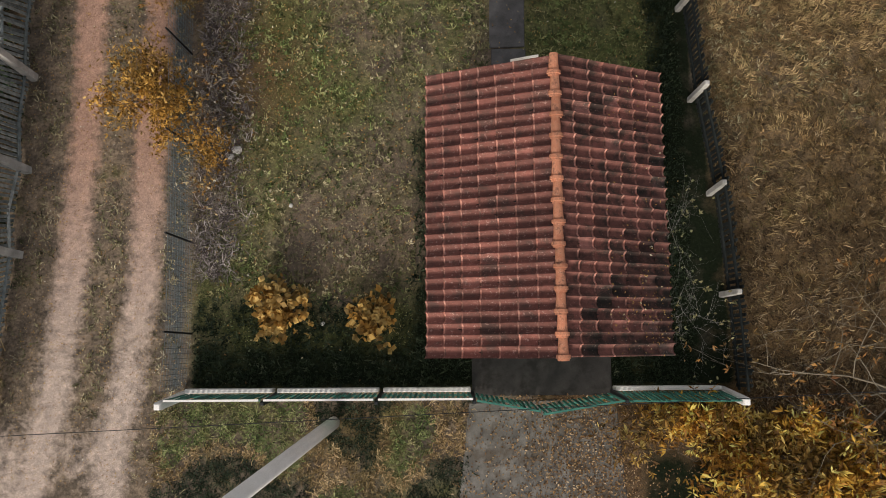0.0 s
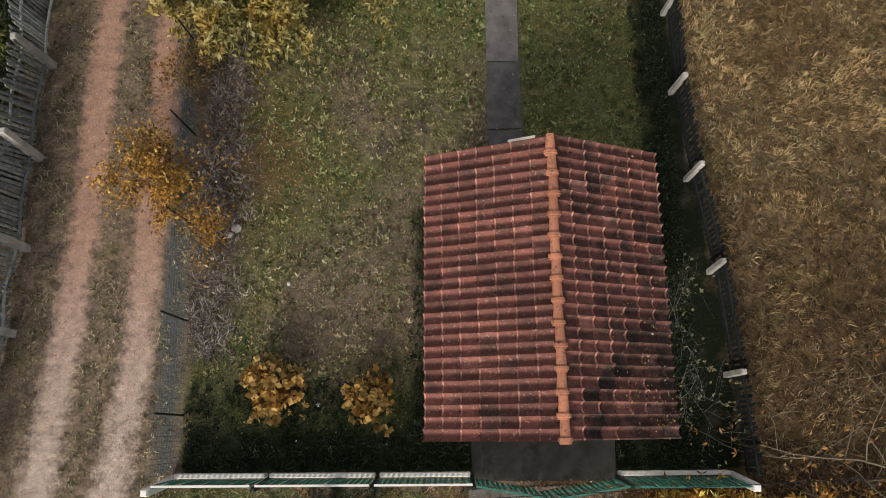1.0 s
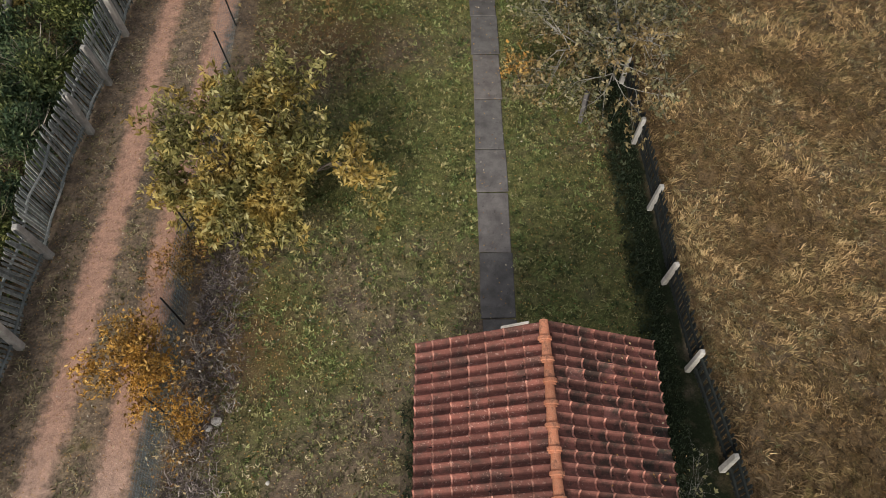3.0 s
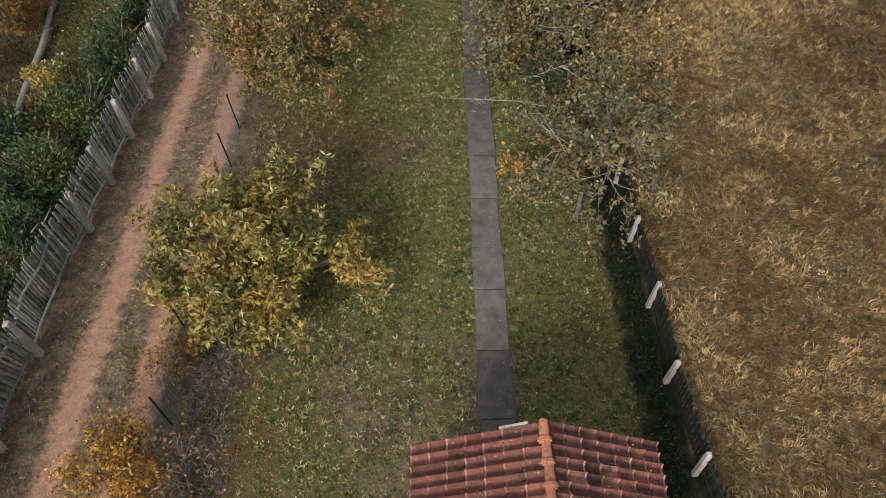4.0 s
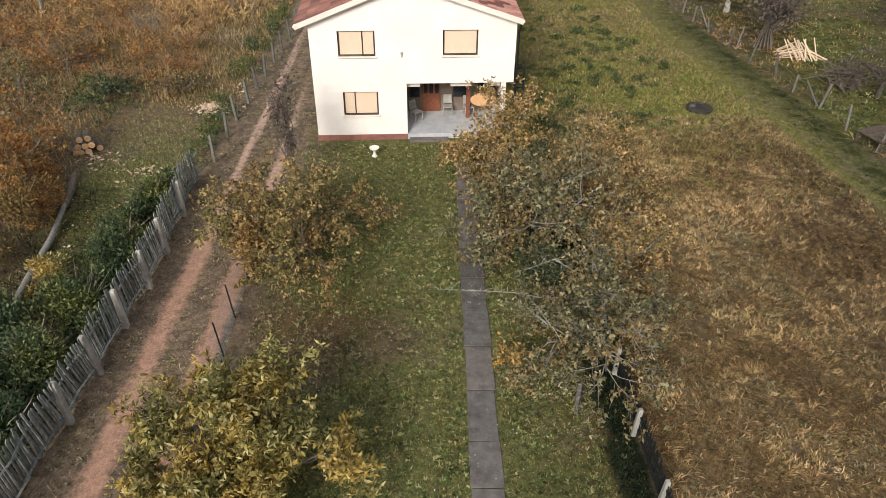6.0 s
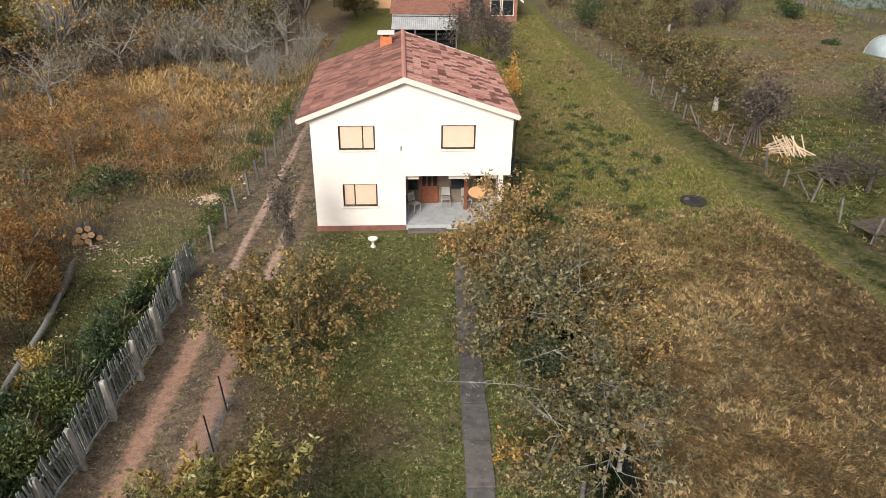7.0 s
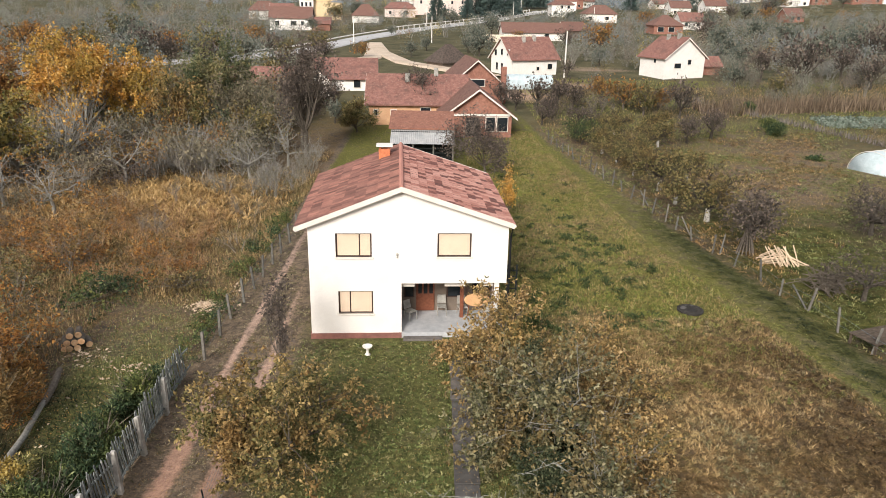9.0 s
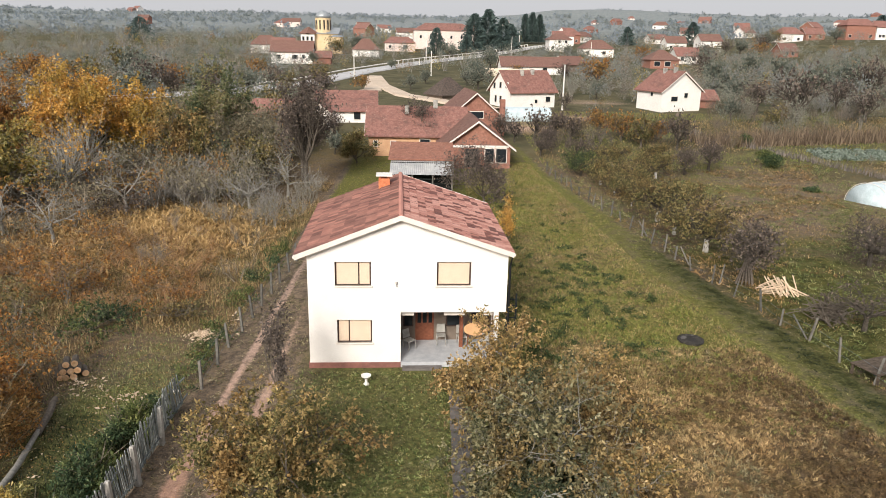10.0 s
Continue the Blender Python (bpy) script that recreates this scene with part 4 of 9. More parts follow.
for px, py in ((-5.68, -1.02), (6.10, -1.0)):
    o = mesh_object("fence_post", gpost, None)
    o.matrix_world = pose(px, py, 0, 6, -2, 0)
    tagged(o, "square white concrete corner post of fence", "post", "front fence corner posts")
thin = post_mesh(0.09, 1.35)
thin.materials.append(STEEL_DARK)
for px in (0.61, 3.70, -1.37, -3.67):
    o = mesh_object("steel_post", thin, None)
    o.matrix_world = pose(px, -1.02, 0, 5, 0, 0)
    tagged(o, "dark steel post between green fence bays", "post", "front fence steel posts")

POLE_LEAN = 0.015
pole = thing("utility_pole", pose(-2.43, -1.66, 0), "tall pale round concrete utility pole", "pole")
part("shaft", tube(bmesh.new(), [(0, 0, -0.3), (POLE_LEAN * 4, 0, 4), (POLE_LEAN * 9.2, 0, 9.2)], (0.140, 0.118, 0.092), 20), CONC_POLE, pole, smooth=True)
part("bracket", boxes(((-0.2, -0.06, 8.9), (0.8, 0.06, 9.0))), STEEL_DARK, pole)
WIRE_Y = -1.14
wire_ob = part("overhead_wire", tube(bmesh.new(), [(-30, WIRE_Y - 1.16, 5.4), (-9, WIRE_Y - 0.26, 5.0), (-3, WIRE_Y, 5.0), (3, WIRE_Y + 0.26, 5.0), (30, WIRE_Y + 1.42, 5.4)], [0.006] * 5, 5), STEEL_DARK, None)
tagged(wire_ob, "thin dark overhead wire across the lane", "wire")

# ---------------- two-storey house ----------------
HX, HY, HTURN = -5.14, 29.47, 2.6
house = thing("family_house", pose(HX, HY, 0, 0, 0, HTURN), "two-storey white plastered house with gabled tile roof", "house")
HW, HD, EAVE, APEX, RX = 8.90, 9.4, 5.46, 7.06, 4.12


def wall_cells(xs, zs, holes, y0, y1):
    """One wall with its openings cut through it."""
    bm = bmesh.new()
    xs, zs = sorted(set(xs)), sorted(set(zs))
    corner = {}

    def at(i, y, k):
        if (i, y, k) not in corner:
            corner[i, y, k] = bm.verts.new((xs[i], y, zs[k]))
        return corner[i, y, k]

    solid = {(i, k): not any(h[0] < (xs[i] + xs[i + 1]) / 2 < h[1] and h[2] < (zs[k] + zs[k + 1]) / 2 < h[3] for h in holes) for i in range(len(xs) - 1) for k in range(len(zs) - 1)}
    for (i, k), full in solid.items():
        if not full:
            continue
        for y in (y0, y1):
            bm.faces.new((at(i, y, k), at(i + 1, y, k), at(i + 1, y, k + 1), at(i, y, k + 1)))
        for di, dk, p, q in ((-1, 0, (i, k), (i, k + 1)), (1, 0, (i + 1, k), (i + 1, k + 1)), (0, -1, (i, k), (i + 1, k)), (0, 1, (i, k + 1), (i + 1, k + 1))):
            if not solid.get((i + di, k + dk), False):
                bm.faces.new((at(p[0], y0, p[1]), at(q[0], y0, q[1]), at(q[0], y1, q[1]), at(p[0], y1, p[1])))
    return bm


WINS = [(1.20, 2.80, 3.98, 5.08), (5.72, 7.25, 3.98, 5.08), (1.26, 2.83, 1.24, 2.34)]
PORCH = (4.12, 9.4, 0.26, 2.70)
holes = WINS + [PORCH]
xs = [0, HW] + [v for h in holes for v in h[:2] if v < HW]
zs = [0.26, EAVE] + [v for h in holes for v in h[2:]]
part("wall", wall_cells(xs, zs, holes, 0, 0.3), PLASTER, house, "white plastered front wall")
part("gable", slabs(([(0, 0, EAVE), (HW, 0, EAVE), (RX, 0, APEX)], (0, 0.3, 0))), PLASTER, house)
part("gable", slabs(([(0, HD - 0.3, EAVE), (HW, HD - 0.3, EAVE), (RX, HD - 0.3, APEX)], (0, 0.3, 0))), PLASTER, house)
part("wall", boxes(((0, 0.3, 0.26), (0.3, HD, EAVE)),), PLASTER, house)
part("wall", boxes(((HW - 0.3, 2.5, 0.26), (HW, HD, EAVE))), PLASTER, house)
part("lintel_wall", boxes(((HW - 0.3, 0.3, 2.70), (HW, 2.5, EAVE))), PLASTER, house)
part("wall", boxes(((0.3, HD - 0.3, 0.26), (HW - 0.3, HD, EAVE))), PLASTER, house)
part("plinth", boxes(((-0.05, -0.05, -0.2), (4.12, HD, 0.26))), PLINTH, house, "dull red painted plinth")
part("porch_floor", boxes(((4.12, -0.02, -0.2), (HW, 2.6, 0.26))), PORCH_TILE, house, "pale tiled porch floor")
part("porch_step", boxes(((4.2, -0.40, -0.2), (6.0, -0.05, 0.10))), CONC_PATH, house, "worn concrete step")
part("porch_ceiling", boxes(((4.12, 0.3, 2.71), (HW - 0.3, 2.5, 2.85))), PLASTER, house)
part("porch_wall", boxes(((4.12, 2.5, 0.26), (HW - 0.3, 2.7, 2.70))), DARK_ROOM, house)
part("porch_wall", boxes(((3.85, 0.3, 0.26), (4.12, 2.7, 2.70))), PLASTER, house)
part("pillar", boxes(((8.36, 0.03, 0.26), (8.58, 0.27, 2.70))), PLASTER, house, "white square porch pillar", bevel=0.01)
# porch back wall: door, window and panels
door = part("door", boxes(((4.85, 2.44, 0.28), (5.75, 2.5, 2.35))), RED_WOOD, house, "red-brown panelled door")
for k in range(3):
    part("pane", boxes(((4.95 + k * 0.27, 2.42, 1.2), (5.13 + k * 0.27, 2.445, 2.2))), GLASS_DARK, door)
for x0, x1 in ((4.25, 4.75), (6.35, 7.1), (7.6, 8.5)):
    w_ = part("porch_window", boxes(((x0, 2.43, 1.0), (x1, 2.5, 2.25))), FRAME_BROWN, house)
    part("pane", boxes(((x0 + 0.06, 2.40, 1.06), (x1 - 0.06, 2.435, 2.19))), GLASS_DARK, w_)
for x0, x1 in ((4.15, 4.72), (6.10, 7.05), (7.85, 8.34)):
    part("raised_blind", boxes(((x0, 0.32, 2.42), (x1, 0.40, 2.70))), WHITE_TRIM, house, "white rolled-up blind")
part("porch_post", boxes(((6.95, 1.6, 0.26), (7.12, 1.75, 2.70))), RED_WOOD, house, "red-brown wooden post")
part("side_brick", boxes(((8.66, 2.2, 0.26), (8.90, 2.5, 2.70))), BRICK, house, "orange brick pier")
for x0, x1, z0, z1 in WINS:
    win = part("window", boxes(((x0, 0.10, z0), (x0 + 0.07, 0.2, z1)), ((x1 - 0.07, 0.10, z0), (x1, 0.2, z1)), ((x0 + 0.07, 0.10, z1 - 0.05), (x1 - 0.07, 0.2, z1)), ((x0 + 0.07, 0.10, z0), (x1 - 0.07, 0.2, z0 + 0.04))), FRAME_BROWN, house, "dark brown window frame")
    part("window_sill", boxes(((x0 - 0.06, -0.08, z0 - 0.07), (x1 + 0.06, 0.1, z0))), WHITE_TRIM, win, "pale stone sill", bevel=0.008)
    split = {1.20: 0.66, 1.26: 0.34}.get(x0)
    cuts = [x0 + 0.07, x1 - 0.07] if split is None else [x0 + 0.07, x0 + split * (x1 - x0), x1 - 0.07]
    for i, (a, b) in enumerate(zip(cuts, cuts[1:])):
        bm = bmesh.new()
        nslat = 22
        xa_, xb_ = a + (0.03 if i else 0), b - (0.03 if i == 0 and len(cuts) == 3 else 0)
        zig = [(0.1285 if s % 2 else 0.1305, z0 + 0.04 + (s + (0.15 if s % 2 else 0)) * (z1 - z0 - 0.09) / (2 * nslat)) for s in range(2 * nslat + 1)]
        slab(bm, [(xa_, yy_, zz_) for yy_, zz_ in zig] + [(xa_, 0.148, zig[-1][1]), (xa_, 0.148, zig[0][1])], (xb_ - xa_, 0, 0))
        part("roller_blind", bm, BLIND, win, "lowered beige roller blind")
    part("backing", boxes(((x0 + 0.07, 0.16, z0 + 0.04), (x1 - 0.07, 0.18, z1 - 0.05))), FRAME_BROWN, win)
# roof
OV, OVE, FR = 0.50, 0.20, 0.32
rise = (APEX - EAVE)
tanw, tane = rise / RX, rise / (HW - RX)
ridge_z = APEX + 0.10
lw = (-OV, EAVE + 0.10 - OV * tanw)
le = (HW + OVE, EAVE + 0.10 - OVE * tane)
y0r, y1r = -FR, HD + 0.4
west = part("roof_slope", slabs(([(lw[0], y0r, lw[1]), (RX, y0r, ridge_z), (RX, y1r, ridge_z), (lw[0], y1r, lw[1])], (0, 0, 0.10))), SHEET_ROOF, house, "faded brown profiled sheet roof slope")
bm = bmesh.new()
nw = Vector((-tanw, 0, 1)).normalized()
dw = Vector((lw[0] - RX, 0, lw[1] - ridge_z))
n_rib, n_step = 34, 9
for s in range(n_step):
    for k in range(n_rib):
        a = Vector((RX, y0r + (y1r - y0r) * k / n_rib, ridge_z + 0.105))
        w_ = (y1r - y0r) / n_rib
        p0, p1 = a + dw * (s / n_step), a + dw * ((s + 1.02) / n_step)
        q = [p0, p0 + Vector((0, w_ * 0.5, 0)) + nw * 0.055, p0 + Vector((0, w_ * 0.98, 0)), p1 + Vector((0, w_ * 0.98, 0)) + nw * 0.03, p1 + Vector((0, w_ * 0.5, 0)) + nw * 0.085, p1 + nw * 0.03]
        v = [bm.verts.new(c) for c in q]
        bm.faces.new((v[0], v[1], v[4], v[5]))
        bm.faces.new((v[1], v[2], v[3], v[4]))
part("sheet_profile", bm, SHEET_ROOF, west)["kind"] = "stuff"
east = part("roof_slope", slabs(([(RX, y0r, ridge_z), (le[0], y0r, le[1]), (le[0], y1r, le[1]), (RX, y1r, ridge_z)], (0, 0, 0.06))), WOOD_DARK, house, "boarded roof deck under mottled tiles")
m_, n_, l_, b_ = base_mat("mottled_house_tile")
gi = n_.new("ShaderNodeNewGeometry")
rr = ramp_of(n_, [(0.0, (0.13, 0.055, 0.045)), (0.26, (0.20, 0.075, 0.058)), (0.30, (0.40, 0.17, 0.13)), (0.65, (0.50, 0.24, 0.19)), (1.0, (0.58, 0.31, 0.25))])
rr.color_ramp.interpolation = "LINEAR"
nz = noise_node(n_, l_, 0.9, 3, 0.6, gi.outputs["Position"])
ad = n_.new("ShaderNodeMath")
ad.operation = "MULTIPLY_ADD"
l_.new(nz.outputs["Fac"], ad.inputs[0])
ad.inputs[1].default_value = 0.7
sb = n_.new("ShaderNodeMath")
sb.operation = "SUBTRACT"
l_.new(gi.outputs["Random Per Island"], sb.inputs[0])
sb.inputs[1].default_value = 0.30
l_.new(sb.outputs[0], ad.inputs[2])
l_.new(ad.outputs[0], rr.inputs[0])
ng = noise_node(n_, l_, 45, 3, 0.7, gi.outputs["Position"])
gr = ramp_of(n_, [(0.3, (0.75, 0.75, 0.75)), (0.7, (1.15, 1.15, 1.15))])
l_.new(ng.outputs["Fac"], gr.inputs[0])
l_.new(mixc(n_, l_, rr.outputs[0], gr.outputs[0], 0.8, "MULTIPLY"), b_.inputs["Base Color"])
b_.inputs["Roughness"].default_value = 0.85
TILE_MOTTLED = m_
bm = bmesh.new()
ne = Vector((tane, 0, 1)).normalized()
de = Vector((le[0] - RX, 0, le[1] - ridge_z))
rng = random.Random(31)
courses, cols = 13, 26
for s in range(courses):
    k = 0
    for k in range(cols):
        w_ = (y1r - y0r) / cols
        a = Vector((RX, y0r + k * w_, ridge_z + 0.065)) + ne * rng.uniform(0, 0.008)
        p0, p1 = a + de * (s / courses), a + de * ((s + 1.06) / courses)
        lift = ne * 0.035
        q = [p0, p0 + Vector((0, w_ * 0.5, 0)) + ne * 0.022, p0 + Vector((0, w_ * 0.97, 0)), p1 + Vector((0, w_ * 0.97, 0)) + lift, p1 + Vector((0, w_ * 0.5, 0)) + lift + ne * 0.022, p1 + lift]
        v = [bm.verts.new(c) for c in q]
        vb = [bm.verts.new(c - ne * 0.03) for c in q[3:]]
        bm.faces.new((v[0], v[1], v[4], v[5]))
        bm.faces.new((v[1], v[2], v[3], v[4]))
        bm.faces.new((v[3], v[4], vb[1], vb[0]))
        bm.faces.new((v[4], v[5], vb[2], vb[1]))
part("tile_field", bm, TILE_MOTTLED, east, "mottled pink and brown clay tiles")["kind"] = "stuff"
for y_ in (y0r, y1r - 0.03):
    for a, b in (((lw[0], lw[1]), (RX, ridge_z)), ((RX, ridge_z), (le[0], le[1]))):
        part("barge_board", slabs(([(a[0], y_ - 0.02, a[1] - 0.12), (b[0], y_ - 0.02, b[1] - 0.12), (b[0], y_ - 0.02, b[1] + 0.11), (a[0], y_ - 0.02, a[1] + 0.11)], (0, 0.05, 0))), WHITE_TRIM, house, "cream barge board")
        part("soffit", slabs(([(a[0], y_ + (0.035 if y_ < 0 else -0.4), a[1] - 0.03), (b[0], y_ + (0.035 if y_ < 0 else -0.4), b[1] - 0.03), (b[0], y_ + (0.31 if y_ < 0 else 0), b[1] - 0.03), (a[0], y_ + (0.31 if y_ < 0 else 0), a[1] - 0.03)], (0, 0, 0.025))), WHITE_TRIM, house)
for p in (lw, le):
    part("gutter", tube(bmesh.new(), [(p[0], y0r - 0.05, p[1] + 0.02), (p[0], y1r, p[1] + 0.02)], (0.07, 0.07), 8), WHITE_TRIM, house, "white gutter")
for k in range(24):
    part("ridge_cap", tube(bmesh.new(), [(RX, y0r + 0.42 * k, ridge_z + 0.07), (RX, y0r + 0.42 * k + 0.43, ridge_z + 0.085)], (0.10, 0.12), 8), TILE_MOTTLED, house)
chim = part("chimney", boxes(((2.95, 7.3, 6.2), (3.55, 7.85, 7.42))), BRICK, house, "orange brick chimney", bevel=0.01)
part("chimney_cap", boxes(((2.82, 7.18, 7.56), (3.68, 7.97, 7.64))), CONC_POLE, chim, "pale concrete slab cap")
for x_, y__ in ((2.98, 7.33), (3.42, 7.33), (2.98, 7.72), (3.42, 7.72)):
    part("cap_foot", boxes(((x_, y__, 7.42), (x_ + 0.1, y__ + 0.1, 7.56))), BRICK, chim)
part("flashing", slabs(([(2.75, 7.1, 6.62), (3.75, 7.1, 7.0), (3.75, 7.3, 7.0), (2.75, 7.3, 6.62)], (0, 0, 0.05))), CONC_POLE, house, "pale mortar flashing")
lampx = part("wall_lamp", lathe(bmesh.new(), [(0.02, 0.0), (0.03, 0.04), (0.012, 0.08), (0.05, 0.15), (0.04, 0.22)], 10), CONC, house, "small grey wall lamp")
lampx.location = (3.92, -0.08, 3.95)
part("downpipe", tube(bmesh.new(), [(HW + 0.12, 0.1, 0.1), (HW + 0.12, 0.1, 4.9), (HW + OVE, -0.1, le[1])], (0.05, 0.05, 0.05), 8), STEEL_DARK, house, "dark downpipe")
part("side_ladder", boxes(((HW + 0.08, 0.5, 0), (HW + 0.16, 0.56, 3.4)), ((HW + 0.5, 0.5, 0), (HW + 0.58, 0.56, 3.4)), *[((HW + 0.1, 0.5, 0.4 + 0.3 * k), (HW + 0.56, 0.55, 0.44 + 0.3 * k)) for k in range(10)]), WOOD_DARK, house, "dark ladder against the side wall")

HM = pose(HX, HY, 0, 0, 0, HTURN)
# porch furniture
table = thing("oval_table", HM @ pose(7.75, 1.5, 0.26), "tipped oval table with orange wooden top", "table")
top = lathe(bmesh.new(), [(0.62, 0.0), (0.65, 0.02), (0.65, 0.05), (0.6, 0.07)], 28)
t_ = part("tabletop", top, RED_BALL, table)
t_.matrix_local = pose(0, 0, 0.98, 74, 0, 0) @ Matrix.Diagonal((0.95, 0.5, 1, 1))
for lx in (-0.4, 0.4):
    part("leg", tube(bmesh.new(), [(lx, 0.25, 0), (lx * 0.8, 0.2, 0.95)], (0.03, 0.03), 6), RED_WOOD, table)


def plastic_chair(m, label):
    ch = thing("porch_chair", m, label, "chair", "chairs on the porch")
    part("seat", boxes(((-0.22, -0.22, 0.42), (0.22, 0.22, 0.46))), CONC, ch, bevel=0.012)
    part("backrest", slabs(([(-0.22, 0.2, 0.5), (0.22, 0.2, 0.5), (0.2, 0.3, 0.9), (-0.2, 0.3, 0.9)], (0, 0.025, 0))), CONC, ch, bevel=0.008)
    for lx, ly in ((-0.2, -0.2), (0.2, -0.2), (-0.2, 0.2), (0.2, 0.2)):
        part("leg", tube(bmesh.new(), [(lx * 1.1, ly * 1.1, 0), (lx, ly, 0.43)], (0.018, 0.022), 6), CONC, ch)
    return ch


c0 = plastic_chair(HM @ pose(4.55, 1.5, 0.26, 0, 0, 40), "pale grey garden chair on the tiled porch")
for x_, y__, a in ((7.1, 1.95, 10), (8.1, 0.9, -20), (6.1, 2.05, 0)):
    copy_thing(c0, HM @ pose(x_, y__, 0.26, 0, 0, a))

bath = thing("bird_bath", pose(-2.45, 27.9, 0), "white stone bird bath on the lawn", "bird bath")
bath.scale = (0.8, 0.8, 0.72)
part("stem", lathe(bmesh.new(), [(0.16, 0.0), (0.16, 0.06), (0.08, 0.12), (0.07, 0.38), (0.14, 0.45)], 16), CONC_POLE, bath, smooth=True)
part("bowl", lathe(bmesh.new(), [(0.13, 0.44), (0.26, 0.55), (0.28, 0.62), (0.25, 0.62), (0.16, 0.54), (0.02, 0.53)], 20), CONC_POLE, bath, smooth=True)
well = thing("well_cover", pose(13.67, 33.04, 0), "round dark concrete well ring in the lawn", "well")
part("ring", lathe(bmesh.new(), [(0.66, -0.1), (0.66, 0.12), (0.56, 0.14), (0.52, 0.09), (0.02, 0.09)], 24), CONC_DARK, well)
rng = random.Random(77)
lid_ = lathe(bmesh.new(), [(0.50, 0.09), (0.47, 0.14), (0.30, 0.16), (0.02, 0.17)], 20)
for v in lid_.verts:
    v.co.z += rng.uniform(-0.025, 0.03)
part("lid", lid_, CONC_DARK, well, "damp broken lid")
for k in range(7):
    a, w = rng.uniform(0, 6.28), rng.uniform(0.10, 0.2)
    shard = bmesh.new()
    lathe(shard, [(w, 0), (w * 0.92, 0.035), (0.01, 0.04)], 5)
    bmesh.ops.transform(shard, matrix=pose(0.36 * math.cos(a), 0.36 * math.sin(a), 0.15, rng.uniform(-14, 14), rng.uniform(-14, 14), rng.uniform(0, 90)), verts=shard.verts)
    part("rubble", shard, CONC_PATH if k % 3 == 0 else CONC_DARK, well)

# ---------------- plants ----------------


def leaf_quads(c, d, length, width, rng, fold=0.25):
    """Corners of folded leaves: centres c, ways d, one length and width each."""
    n = len(c)
    d = d / (np.linalg.norm(d, axis=1, keepdims=True) + 1e-9)
    s = np.cross(d, rng.normal(size=(n, 3)))
    s /= np.linalg.norm(s, axis=1, keepdims=True) + 1e-9
    u = np.cross(s, d)
    L, W = np.broadcast_to(length, n)[:, None], np.broadcast_to(width, n)[:, None]
    mid = c + 0.45 * L * d
    v = np.stack([c, mid + 0.5 * W * s + fold * 0.5 * W * u, c + L * d, mid - 0.5 * W * s + fold * 0.5 * W * u], 1)
    return v.reshape(-1, 3)


def sprays(c, d, length, slim, rng, per=4):
    """Sprays of leaves: each spray's leaves grow from one point and share one colour."""
    n = len(c)
    k = np.repeat(np.arange(n), per)
    w = d[k] / (np.linalg.norm(d[k], axis=1, keepdims=True) + 1e-9) + rng.normal(size=(n * per, 3)) * 0.65
    w /= np.linalg.norm(w, axis=1, keepdims=True) + 1e-9
    s = np.cross(w, rng.normal(size=(n * per, 3)))
    s /= np.linalg.norm(s, axis=1, keepdims=True) + 1e-9
    L = (length[k] * rng.uniform(0.75, 1.25, n * per))[:, None]
    side = 0.5 * L * slim * s
    mid = c[k] + 0.5 * L * w
    v = np.concatenate([c, np.stack([mid + side, c[k] + L * w, mid - side], 1).reshape(-1, 3)])
    q = n + 3 * np.arange(n * per, dtype=np.int32)
    return v, np.stack([k.astype(np.int32), q, q + 1, q + 2], 1)


def quad_faces(n):
    return np.arange(4 * n, dtype=np.int32).reshape(-1, 4)


def branch_out(rng, start, way, length, radius, level, levels, out, tips, spread=0.9, kids=(5, 5, 5), lift=0.15, wiggle=0.25):
    pts, rad = [Vector(start)], [radius]
    d = Vector(way).normalized()
    n = 5 if level < 2 else 4
    for i in range(n):
        d = (d + wiggle * Vector((rng.uniform(-1, 1), rng.uniform(-1, 1), rng.uniform(-1, 1))) + Vector((0, 0, lift if level else 0.1))).normalized()
        pts.append(pts[-1] + d * (length / n))
        rad.append(radius * (1 - 0.72 * (i + 1) / n))
    out.append((pts, rad, level))
    if level >= levels - 1:
        for i in range(1, len(pts)):
            tips.append((pts[i], (pts[i] - pts[i - 1]).normalized()))
        return
    count = kids[min(level, len(kids) - 1)]
    for k in range(count):
        f = (0.35 if level else 0.55) + 0.65 * (k + rng.random() * 0.8) / count * (1 if level else 0.7)
        f = min(f, 1.0) * n
        i = min(int(f), n - 1)
        p = pts[i].lerp(pts[i + 1], f - i)
        a = rng.uniform(0, 2 * math.pi)
        ref = d.cross(Vector((0.3, 0.2, 0.9))).normalized()
        side = (Matrix.Rotation(a, 3, d) @ ref)
        w = (d * (1 - spread * 0.45) + side * spread).normalized()
        branch_out(rng, p, w, length * rng.uniform(0.5, 0.75), max(rad[i] * 0.62, min(0.006, 0.6 * rad[0])), level + 1, levels, out, tips, spread, kids, lift, wiggle)


